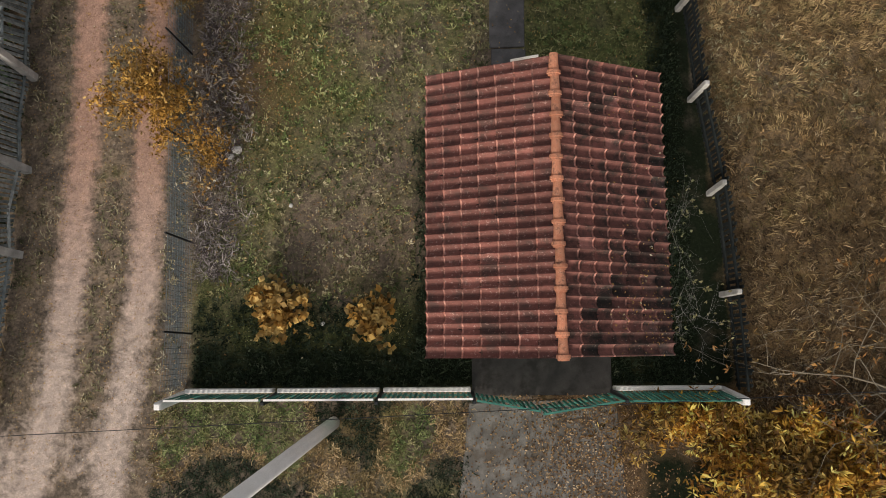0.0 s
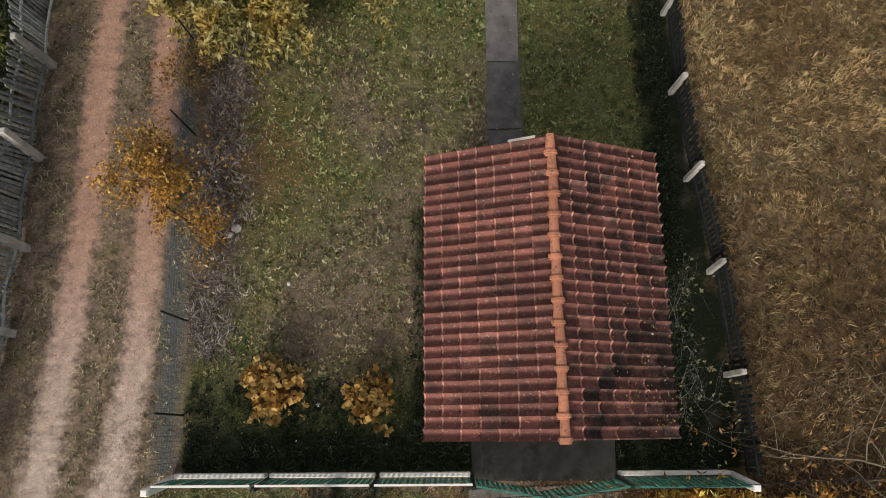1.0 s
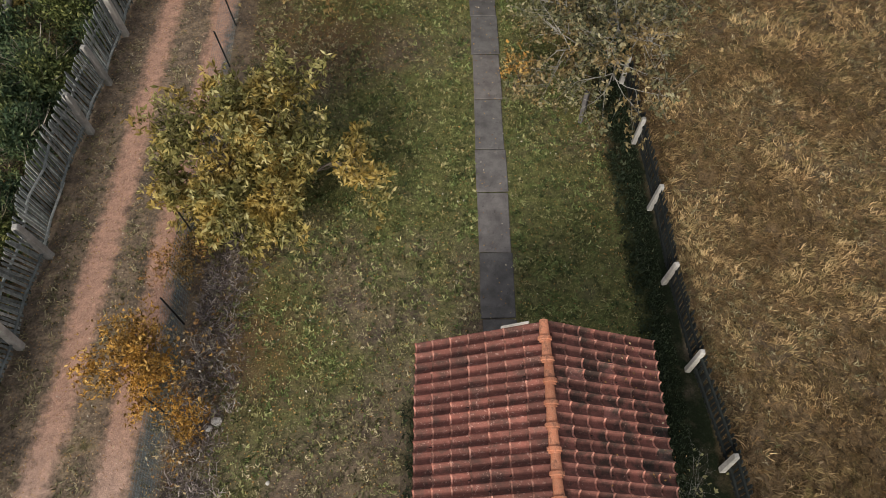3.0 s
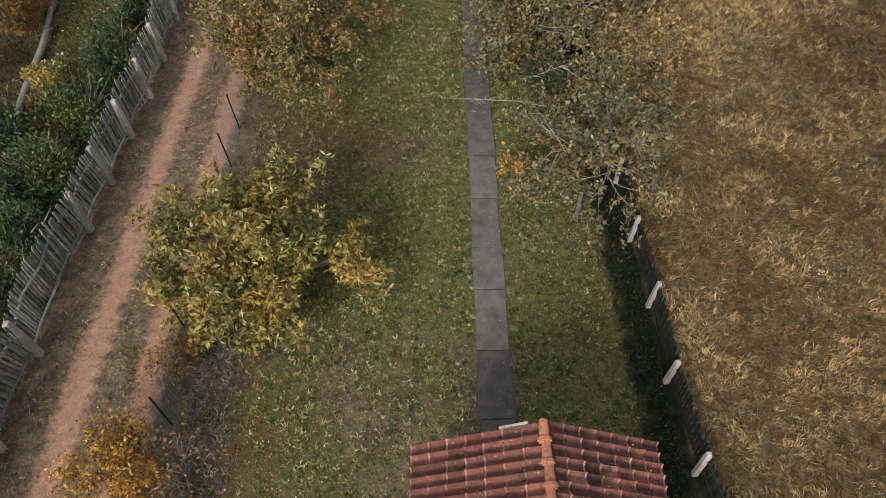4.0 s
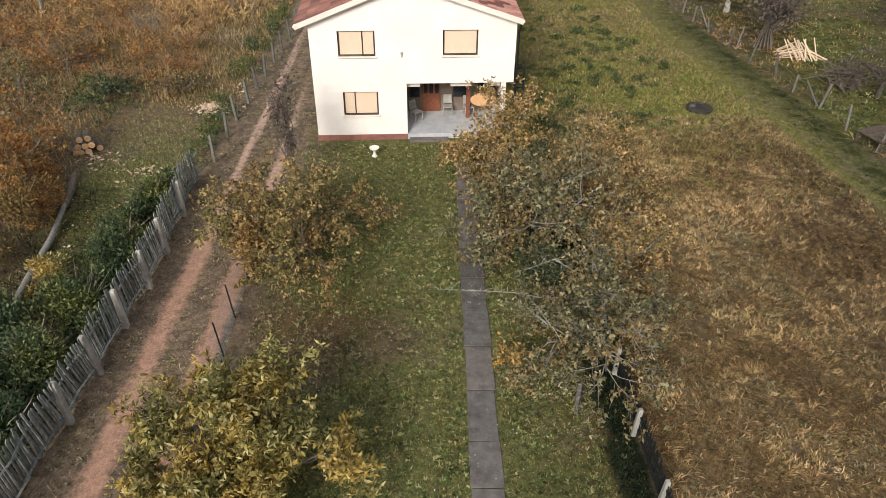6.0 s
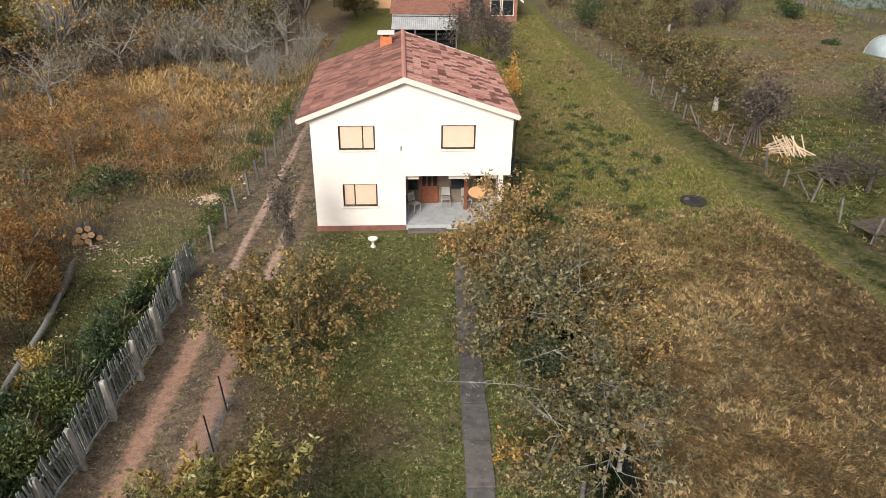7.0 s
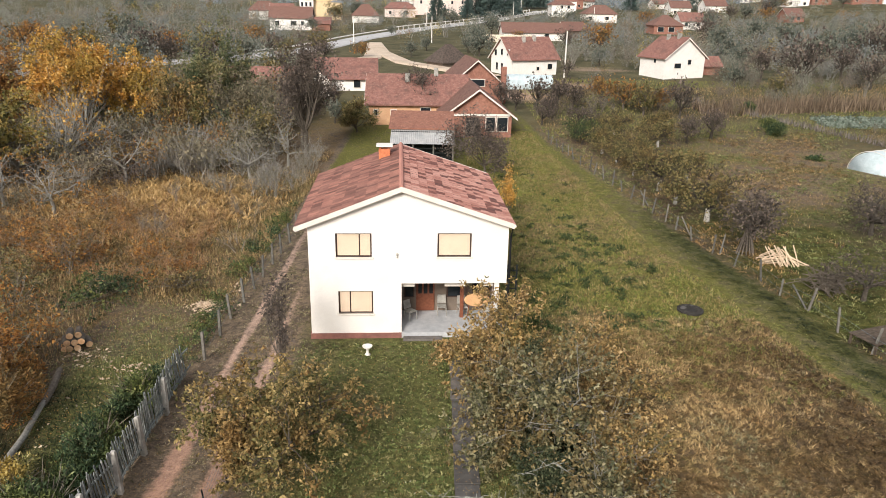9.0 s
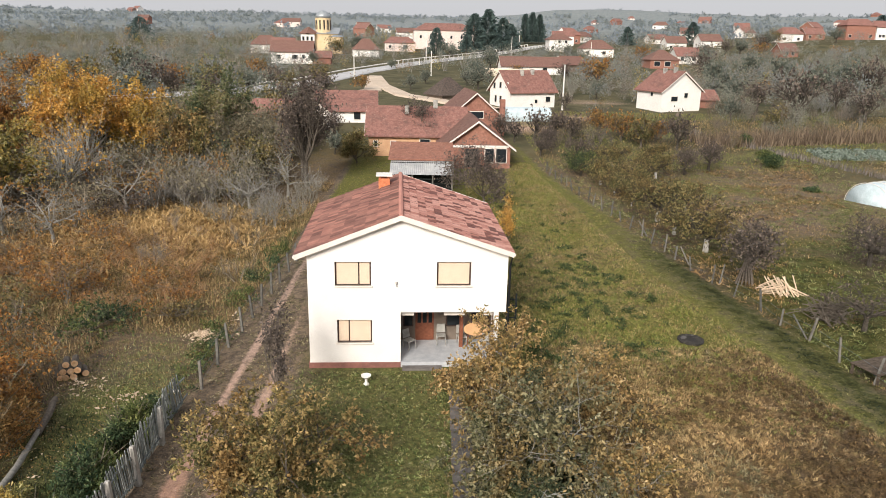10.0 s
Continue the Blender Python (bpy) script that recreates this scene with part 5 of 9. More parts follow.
def build_tree(name, m, label, seed, trunk=0.9, limb=1.8, radius=0.11, levels=4, kids=(6, 5, 4), spread=0.85, lift=0.1, leaves=6000, leaf=(0.07, 0.11), slim=0.5, puff=0.16, bark=None, leaf_mat=None, group="", category="tree", hang=0.35, wiggle=0.22, stretch=(1, 1, 1), low=0.15):
    rng = random.Random(seed)
    nrng = np.random.default_rng(seed)
    out, tips = [], []
    pts = [Vector((0, 0, -0.1)), Vector((rng.uniform(-0.05, 0.05), rng.uniform(-0.05, 0.05), trunk * 0.5)), Vector((rng.uniform(-0.1, 0.1), rng.uniform(-0.1, 0.1), trunk))]
    out.append((pts, [radius * 1.25, radius, radius * 0.9], 0))
    for k in range(kids[0]):
        a = 2 * math.pi * (k + rng.uniform(-0.25, 0.25)) / kids[0]
        e = rng.uniform(0.35, 1.0) if k else 1.4
        w = Vector((math.cos(a) * math.cos(e), math.sin(a) * math.cos(e), math.sin(e)))
        branch_out(rng, pts[-1] - Vector((0, 0, rng.uniform(0, trunk * 0.3))), w, limb * rng.uniform(0.62, 1.3), radius * 0.62, 1, levels, out, tips, spread, (0,) + tuple(kids[1:]), lift, wiggle)
    S = Matrix.Diagonal((*stretch, 1))
    bm = bmesh.new()
    for p, r, lv in out:
        tube(bm, [S @ q for q in p], r, (7, 5, 4, 3)[min(lv, 3)], False)
    t = thing(name, m, label, category, group)
    part("trunk", bm, bark or BARK, t)
    if leaves:
        tp = np.array([tuple(S @ p) for p, _ in tips])
        td = np.array([tuple(d) for _, d in tips])
        leaves //= 4
        pick = nrng.integers(0, len(tp), leaves)
        c = tp[pick] + nrng.normal(size=(leaves, 3)) * puff
        d = td[pick] * 0.6 + nrng.normal(size=(leaves, 3)) * 0.8
        d[:, 2] -= hang
        L = 1.15 * nrng.uniform(leaf[0], leaf[1], leaves)
        keep = c[:, 2] > low
        c, d, L = c[keep], d[keep], L[keep]
        mesh_object("crown", array_mesh("crown", *sprays(c, d, L, slim, nrng), leaf_mat), None, t)
    return t


def cloud(seed, n, shape, leaf, slim, up=0.0, lobes=5, hollow=0.55):
    """Leaves of a far crown: lobes of an uneven ellipsoid, thinner inside."""
    rng = np.random.default_rng(seed)
    lc = rng.normal(size=(lobes, 3)) * (0.42, 0.42, 0.30)
    lr = rng.uniform(0.45, 0.75, lobes)
    k = rng.integers(0, lobes, n)
    v = rng.normal(size=(n, 3))
    v /= np.linalg.norm(v, axis=1, keepdims=True)
    r = rng.uniform(hollow, 1.0, n) ** 0.7
    c = lc[k] + v * (r * lr[k])[:, None]
    c[:, 2] = (c[:, 2] - c[:, 2].min()) / (c[:, 2].max() - c[:, 2].min())
    c[:, :2] /= np.abs(c[:, :2]).max()
    c = c * (shape[0], shape[1], shape[2]) + (0, 0, shape[3])
    d = v * 0.5 + rng.normal(size=(n, 3)) * 0.6 + (0, 0, up)
    L = rng.uniform(leaf[0], leaf[1], n)
    return leaf_quads(c, d, L, L * slim, rng)


def twig_fan(seed, n, radius, high, width):
    """Bare twigs: thin long strips that fan up and out from the foot."""
    rng = np.random.default_rng(seed)
    a, f = rng.uniform(0, 2 * np.pi, n), rng.random(n) ** 0.7
    base = np.stack([np.cos(a) * f * radius * 0.45, np.sin(a) * f * radius * 0.45, rng.uniform(0.0, 0.55, n) * high], 1)
    d = np.stack([np.cos(a) * f * radius, np.sin(a) * f * radius, high * rng.uniform(0.5, 1.0, n)], 1) + rng.normal(size=(n, 3)) * radius * 0.35
    L = rng.uniform(0.25, 0.6, n) * np.linalg.norm(d, axis=1)
    return leaf_quads(base, d, L, width * rng.uniform(0.6, 1.4, n), rng)


def shrub_shape(seed, levels, kids, limb, thick, spread=0.7, lift=0.16, skip=4):
    """A bare shrub as thin ribbons along its stems, forks and twigs; about two metres high."""
    rng = random.Random(seed)
    nrng = np.random.default_rng(seed)
    out, tips = [], []
    for k in range(kids[0]):
        a = 2 * math.pi * (k + rng.uniform(-0.3, 0.3)) / kids[0]
        e = rng.uniform(0.55, 1.35)
        w = Vector((math.cos(a) * math.cos(e), math.sin(a) * math.cos(e), math.sin(e)))
        branch_out(rng, (rng.uniform(-0.15, 0.15), rng.uniform(-0.15, 0.15), 0), w, limb * rng.uniform(0.7, 1.2), thick, 1, levels, out, tips, spread, (0,) + tuple(kids[1:]), lift, 0.3)
    vs = []
    for pts, rad, lv in out:
        pts, rad = pts[::skip], rad[::skip]
        side = Vector(nrng.normal(size=3)).normalized()
        for (p, q_), (r0, r1) in zip(zip(pts, pts[1:]), zip(rad, rad[1:])):
            s_ = (q_ - p).cross(side).normalized()
            vs += [p - s_ * r0, p + s_ * r0, q_ + s_ * r1, q_ - s_ * r1]
    return np.array([tuple(v) for v in vs])


def many(name, shapes, places, material, label, category):
    """One mesh of many copies of the shapes, set down at rows of x, y, size and height factor."""
    rng = np.random.default_rng(len(places) + 5)
    vs = []
    for x, y, s, h in places:
        v = shapes[rng.integers(0, len(shapes))]
        a = rng.uniform(0, 2 * np.pi)
        c, sn = np.cos(a), np.sin(a)
        w = np.stack([(v[:, 0] * c - v[:, 1] * sn) * s + x, (v[:, 0] * sn + v[:, 1] * c) * s + y, v[:, 2] * s * h + float(height(x, y)) - 0.05], 1)
        vs.append(w)
    v = np.concatenate(vs)
    ob = mesh_object(name, array_mesh(name, v, quad_faces(len(v) // 4), material), None)
    return tagged(ob, label, category, kind="stuff")


# --- trees of the yard ---
build_tree("quince_tree", pose(-4.3, 10.4, 0, 0, 0, 20), "spreading quince tree with green and yellow leaves", 11, 0.7, 2.15, 0.12, 4, (10, 6, 5), 0.85, 0.05, 36000, (0.10, 0.19), 0.33, 0.13, BARK, LEAF_QUINCE, stretch=(0.78, 0.84, 0.78), hang=0.1)
build_tree("apple_tree", pose(-4.7, 19.4, 0), "old apple tree with rusty autumn leaves beside lane", 12, 0.8, 2.15, 0.12, 4, (9, 6, 6), 0.9, 0.03, 32000, (0.075, 0.14), 0.40, 0.10, BARK, LEAF_APPLE, stretch=(1.05, 1.0, 0.85))
build_tree("apple_tree", pose(5.2, 15.6, 0), "grey lichen-covered apple tree, nearly bare", 13, 0.8, 2.1, 0.085, 4, (10, 7, 6), 0.9, 0.04, 17000, (0.07, 0.14), 0.45, 0.09, BARK_PALE, LEAF_GREYGREEN, stretch=(0.95, 1.1, 0.82))
build_tree("apple_tree", pose(3.7, 20.2, 0), "tall apple tree with sparse olive leaves", 14, 1.0, 2.4, 0.085, 4, (10, 7, 6), 0.88, 0.05, 24000, (0.08, 0.15), 0.45, 0.09, BARK_PALE, LEAF_GREYGREEN, stretch=(1.1, 1.1, 0.85))
build_tree("apple_tree", pose(2.9, 25.4, 0), "leafy apple tree hiding the porch, olive and brown", 15, 0.9, 2.0, 0.09, 4, (10, 6, 6), 0.85, 0.06, 20000, (0.08, 0.15), 0.45, 0.09, BARK, LEAF_TAN, stretch=(1.1, 1.0, 0.95))
build_tree("plum_tree", pose(6.7, 24.4, 0), "bushy plum tree with tan and olive leaves", 16, 0.6, 1.7, 0.06, 4, (8, 6, 6), 0.8, 0.08, 15000, (0.07, 0.13), 0.45, 0.12, BARK, LEAF_TAN, stretch=(1.0, 1.1, 0.85))
build_tree("plum_tree", pose(6.5, 19.0, 0), "sparse plum tree with brown twigs by fence", 17, 0.5, 1.6, 0.06, 4, (8, 6, 6), 0.85, 0.05, 13000, (0.07, 0.13), 0.45, 0.14, BARK_PALE, LEAF_TAN, stretch=(1.0, 1.1, 0.8))


def pruned_limb(pts, radius, seed, label):
    """A dead silvery bough with short side spurs, hung up in the apple trees."""
    bough = thing("dead_bough", pose(0, 0, 0), label, "bough", "dead boughs of the apple trees")
    part("stem", tube(bmesh.new(), pts, [radius * (1 - 0.8 * i / (len(pts) - 1)) for i in range(len(pts))], 6), BARK_SILVER, bough)
    g = random.Random(seed)
    for (a, b) in zip(pts, pts[1:]):
        for k in range(9):
            p = Vector(a).lerp(Vector(b), g.random())
            w = Vector((g.uniform(-1, 1), g.uniform(-1, 1), g.uniform(-0.3, 0.6))).normalized() * g.uniform(0.12, 0.38)
            part("spur", tube(bmesh.new(), [p, p + 0.5 * w + Vector((0, 0, 0.03)), p + w], (0.011, 0.008, 0.004), 4), BARK_SILVER, bough)


pruned_limb([(3.9, 16.4, 1.2), (2.6, 16.1, 1.75), (1.3, 16.2, 1.75), (0.3, 16.45, 1.6)], 0.020, 1, "silvery dead bough reaching over the path")
pruned_limb([(5.1, 15.8, 1.0), (4.6, 16.8, 1.9), (3.9, 17.3, 2.1), (2.9, 16.6, 2.2)], 0.028, 2, "pale lichen-crusted dead bough in the apple tree")
pruned_limb([(5.2, 15.6, 1.0), (5.3, 16.4, 1.9), (5.6, 15.0, 1.8), (6.2, 14.0, 1.5)], 0.028, 3, "pale lichen-crusted dead bough in the apple tree")
pruned_limb([(3.7, 20.2, 1.2), (4.6, 20.4, 2.2), (5.2, 19.8, 2.5), (5.9, 19.4, 2.5)], 0.026, 4, "pale dead bough over the lilac bushes")
for k, (x_, y_, r_, h_) in enumerate(((3.9, 20.8, 1.5, 2.8), (4.5, 17.4, 1.4, 2.2), (4.6, 24.0, 1.2, 2.8), (4.9, 22.6, 1.1, 2.3), (3.7, 18.8, 1.1, 1.8), (5.2, 15.0, 0.9, 1.5))):
    n_ = int(2600 * r_ * r_)
    o = mesh_object("lilac_bush", array_mesh("lilac_bush", cloud(140 + k, n_, (r_, r_, h_, 0.05), (0.07, 0.13), 0.5, 0.2, 7, 0.3), quad_faces(n_), LEAF_LILAC), None)
    o.matrix_world = pose(x_, y_, 0)
    tagged(o, "dark green lilac bush under the apple trees", "bush", "lilac bushes")
for x_, y_, s_, h_ in ((-5.75, 25.6, 31, 1.9), (-5.35, 24.4, 32, 1.4)):
    build_tree("thin_tree", pose(x_, y_, 0), "thin upright nearly bare young tree", s_, 1.5, h_, 0.05, 4, (5, 5, 4), 0.4, 0.3, 1300, (0.06, 0.11), 0.5, 0.12, BARK, LEAF_DUSK, "young trees by the house", stretch=(0.55, 0.55, 1.1))
build_tree("sumac_sapling", pose(-6.3, 5.5, 0), "feathery golden sapling leaning over the lane", 18, 0.9, 0.85, 0.03, 3, (7, 5), 0.85, 0.05, 9000, (0.05, 0.10), 0.34, 0.14, BARK, LEAF_SAPLING, hang=0.2, stretch=(1.05, 1.1, 0.8))
build_tree("sumac_sapling", pose(-5.1, 4.4, 0), "small golden sapling beside a wire fence", 19, 0.5, 0.5, 0.025, 3, (5, 4), 0.8, 0.05, 1800, (0.045, 0.09), 0.34, 0.13, BARK, LEAF_SAPLING, hang=0.2)
build_tree("sumac_sapling", pose(-6.0, 8.3, 0), "low orange sapling at the edge of the lane", 20, 0.4, 0.6, 0.025, 3, (6, 4), 0.9, 0.0, 3000, (0.045, 0.09), 0.34, 0.14, BARK, LEAF_RUST, hang=0.2)
build_tree("bramble", pose(-5.25, 5.6, 0), "tangle of bare grey bramble stems", 22, 0.2, 0.75, 0.014, 4, (9, 5, 4), 0.9, 0.0, 500, (0.05, 0.08), 0.5, 0.15, TWIG_GREY, LEAF_FALLEN, category="bush")
build_tree("bramble", pose(-5.3, 3.6, 0), "bare dry bramble along the wire fence", 23, 0.15, 0.6, 0.012, 4, (8, 5, 4), 0.9, 0.0, 250, (0.05, 0.08), 0.5, 0.15, TWIG_GREY, LEAF_FALLEN, category="bush")
build_tree("yellow_shrub", pose(-3.6, 0.65, 0), "low shrub with big round yellow leaves", 24, 0.25, 0.62, 0.02, 3, (9, 5), 0.95, 0.0, 1100, (0.09, 0.15), 0.95, 0.13, BARK, LEAF_SHRUB, "yellow shrubs in the lawn", "bush", 0.0)
build_tree("yellow_shrub", pose(-1.6, 0.62, 0), "small shrub with round yellow leaves", 25, 0.25, 0.45, 0.02, 3, (7, 4), 0.85, 0.0, 680, (0.09, 0.15), 0.95, 0.10, BARK, LEAF_SHRUB, "yellow shrubs in the lawn", "bush", 0.0, stretch=(0.8, 1.15, 1))
build_tree("walnut_tree", pose(9.6, -1.0, 0), "bare grey walnut tree reaching over the fence", 27, 1.0, 2.3, 0.045, 4, (8, 5, 4), 0.9, 0.0, 1500, (0.08, 0.13), 0.3, 0.25, TWIG_GREY, LEAF_RUST, stretch=(1.25, 1.0, 0.7), wiggle=0.3)
build_tree("sumac_tree", pose(7.4, -2.5, 0), "low golden sumac with long pointed leaves", 28, 0.5, 1.4, 0.04, 4, (9, 6, 5), 0.9, -0.02, 13000, (0.10, 0.20), 0.26, 0.10, BARK, LEAF_SUMAC, stretch=(1.3, 0.85, 0.6), hang=0.1)
build_tree("sumac_tree", pose(8.9, -3.6, 0), "golden sumac thicket beside the drive", 29, 0.5, 1.3, 0.04, 4, (9, 6, 5), 0.9, -0.02, 12000, (0.10, 0.20), 0.26, 0.10, BARK, LEAF_SUMAC, stretch=(1.1, 0.9, 0.6), hang=0.1)
build_tree("sapling", pose(2.35, 14.2, 0), "slender yellow sapling beside the path", 36, 0.4, 0.6, 0.02, 3, (6, 4), 0.6, 0.2, 420, (0.07, 0.12), 0.5, 0.12, BARK, LEAF_SHRUB)
build_tree("sumac_tree", pose(5.4, -1.75, 0), "low golden sumac by the fence", 37, 0.3, 1.0, 0.03, 4, (8, 5, 4), 0.95, -0.03, 5000, (0.09, 0.18), 0.26, 0.10, BARK, LEAF_SUMAC, stretch=(1.25, 0.5, 0.55), hang=0.1)
build_tree("bramble", pose(5.1, 2.6, 0), "pale bare bramble between shed and fence", 33, 0.2, 0.8, 0.006, 4, (6, 5, 3), 0.85, 0.05, 200, (0.05, 0.08), 0.5, 0.15, BARK_PALE, LEAF_GREEN, category="bush", stretch=(0.8, 1.4, 1))
build_tree("bramble", pose(5.2, 0.6, 0), "pale bare bramble behind the shed", 34, 0.3, 0.9, 0.006, 4, (6, 5, 3), 0.85, 0.05, 200, (0.05, 0.08), 0.5, 0.15, BARK_PALE, LEAF_GREEN, category="bush", stretch=(1, 1.2, 1))

# --- bushes beyond the lane fence ---
for k, (x_, y_, r_, h_, mt, lb) in enumerate(((-11.2, 4.0, 1.1, 1.3, LEAF_GREEN, "dark green elder bush behind picket fence"), (-11.2, 6.8, 1.2, 1.4, LEAF_GREEN, "dark green elder bush behind picket fence"), (-13.2, 12.6, 1.7, 1.7, LEAF_GREEN, "dark green elder bush behind picket fence"), (-13.6, 16.0, 1.5, 1.4, LEAF_GREEN, "grey-green elder bush near fallen trunk"), (-12.7, 18.6, 1.0, 0.9, LEAF_QUINCE, "yellow-green weedy bush behind picket fence"), (-11.0, 9.2, 1.1, 1.3, LEAF_GREEN, "dark green elder bush behind picket fence"), (-10.9, 12.0, 1.2, 1.5, LEAF_GREEN, "dark green elder bush behind picket fence"), (-11.4, 14.6, 1.3, 1.5, LEAF_GREEN, "grey-green elder bush behind picket fence"), (-11.0, 17.2, 1.2, 1.3, LEAF_GREEN, "grey-green elder bush behind picket fence"), (-10.9, 20.3, 1.1, 1.3, LEAF_GREEN, "grey-green elder bush behind picket fence"), (-10.8, 23.2, 1.1, 1.4, LEAF_GREEN, "grey-green elder bush by the leaning pickets"), (-15.2, 21.8, 2.0, 2.6, LEAF_RUST, "orange-brown autumn thicket beyond the lane"), (-16.8, 24.4, 2.0, 2.7, LEAF_RUST, "orange-brown autumn thicket beyond the lane"), (-15.6, 18.4, 1.7, 2.1, LEAF_RUST, "brown half-bare thicket beyond the lane"), (-13.0, 8.6, 1.3, 1.8, LEAF_GOLD, "yellowing bush beyond the fence"))):
    t = thing("bush", pose(x_, y_, 0, 0, 0, 40 * k), lb, "bush", "bushes beyond the lane")
    n_ = int((2600 if mt is LEAF_GREEN else 1600) * r_ * r_)
    mt = LEAF_NETTLE if mt is LEAF_GREEN and y_ < 30 else mt
    sh = cloud(50 + k, n_, (r_, r_, h_, 0.05), (0.09, 0.17), 0.42, 0.2, 7, 0.3)
    mesh_object("crown", array_mesh("crown", sh, quad_faces(n_), mt), None, t)
    tw = twig_fan(80 + k, 160, r_ * 1.05, h_ * 1.12, 0.022)
    mesh_object("stem_tangle", array_mesh("stem_tangle", tw, quad_faces(160), TWIG_GREY), None, t)

for k, (x_, y_, s_, tall, lf, mt, lb) in enumerate((
        (-21.3, 46.5, 2.9, 0.62, 3200, LEAF_RUST, "sprawling half-bare bush with rust leaves in the meadow"),
        (-20.4, 39.5, 3.0, 0.6, 5200, LEAF_RUST, "arching thicket with rust-brown leaves"),
        (-16.0, 38.5, 2.4, 0.55, 3800, LEAF_RUST, "low rust-brown thicket beside the meadow"),
        (-25.2, 41.5, 2.8, 0.7, 4200, LEAF_RUST, "tangled brown thicket with arching stems"),
        (-24.0, 50.0, 2.4, 0.6, 1500, LEAF_RUST, "crooked nearly bare bush in golden grass"),
        (-16.8, 33.4, 2.1, 0.5, 5200, LEAF_NETTLE, "low dark green bush by the logs"),
        (-21.5, 33.6, 2.5, 0.6, 6000, LEAF_OLIVE, "low olive thicket beside the meadow"),
        (-26.5, 35.0, 2.6, 0.75, 5200, LEAF_RUST, "brown thicket with orange leaves"),
        (-13.0, 35.2, 1.6, 0.45, 2400, LEAF_OLIVE, "low olive weeds by the lane posts"),
        (-17.6, 24.8, 2.5, 0.95, 7500, LEAF_RUST, "big orange autumn bush beside the fallen log"),
        (-18.6, 20.4, 2.3, 0.9, 4200, LEAF_RUST, "half-bare brown bush above the fallen log"))):
    build_tree("thicket_bush", pose(x_, y_, 0, 0, 0, 37 * k), lb, 500 + k, 0.3, 0.85 * s_, 0.045, 4, (9, 6, 5), 0.95, 0.0, lf, (0.07, 0.14), 0.5, 0.10, TWIG_WOOD, mt, "bushes of the meadow", "bush", stretch=(1.0, 1.0, tall), wiggle=0.34)

nr = np.random.default_rng(88)
ny_ = np.concatenate([nr.uniform(2.0, 26.0, 60), nr.uniform(8, 24, 40)])
nx_ = np.concatenate([-10.1 - nr.uniform(0, 0.9, 60) - 0.30, nr.uniform(-13.0, -10.8, 40)])
ny_[60:] = 6 + (ny_[60:] - 8) * 0.65
many("nettle_bed", [cloud(320 + k, 420, (0.75, 0.75, 0.85, 0.02), (0.08, 0.16), 0.42, 0.3, 6, 0.25) for k in range(5)], np.stack([nx_, ny_, nr.uniform(0.7, 1.25, 100), nr.uniform(0.7, 1.3, 100)], 1), LEAF_NETTLE, "dark green nettles and elder behind the pickets", "weeds")

# --- grass, straw and fallen leaves ---


def blades(name, x, y, length, width, lean, material, label, swirl=0.0, seed=1):
    rng = np.random.default_rng(seed)
    n = len(x)
    a = rng.uniform(0, 2 * np.pi, n)
    if swirl:
        a = a * (1 - swirl) + swirl * (2 * np.pi * (rough_noise(x, y, 0.35, 21) * 2.2) + rng.normal(size=n) * 0.6)
    L = length[0] + (length[1] - length[0]) * rng.random(n) ** 1.5
    t = lean[0] + (lean[1] - lean[0]) * rng.random(n)
    d = np.stack([np.cos(a) * np.sin(t), np.sin(a) * np.sin(t), np.cos(t)], 1) * L[:, None]
    b = a + np.pi / 2 + rng.normal(size=n) * 0.5
    s = np.stack([np.cos(b), np.sin(b), np.zeros(n)], 1) * (width * rng.uniform(0.6, 1.4, n))[:, None] / 2
    base = np.stack([x, y, height(x, y) - 0.005], 1)
    v = np.stack([base - s, base + s, base + d], 1).reshape(-1, 3)
    f = np.arange(3 * n, dtype=np.int32).reshape(-1, 3)
    return tagged(mesh_object(name, array_mesh(name, v, f, material), None), label, "grass", kind="stuff")


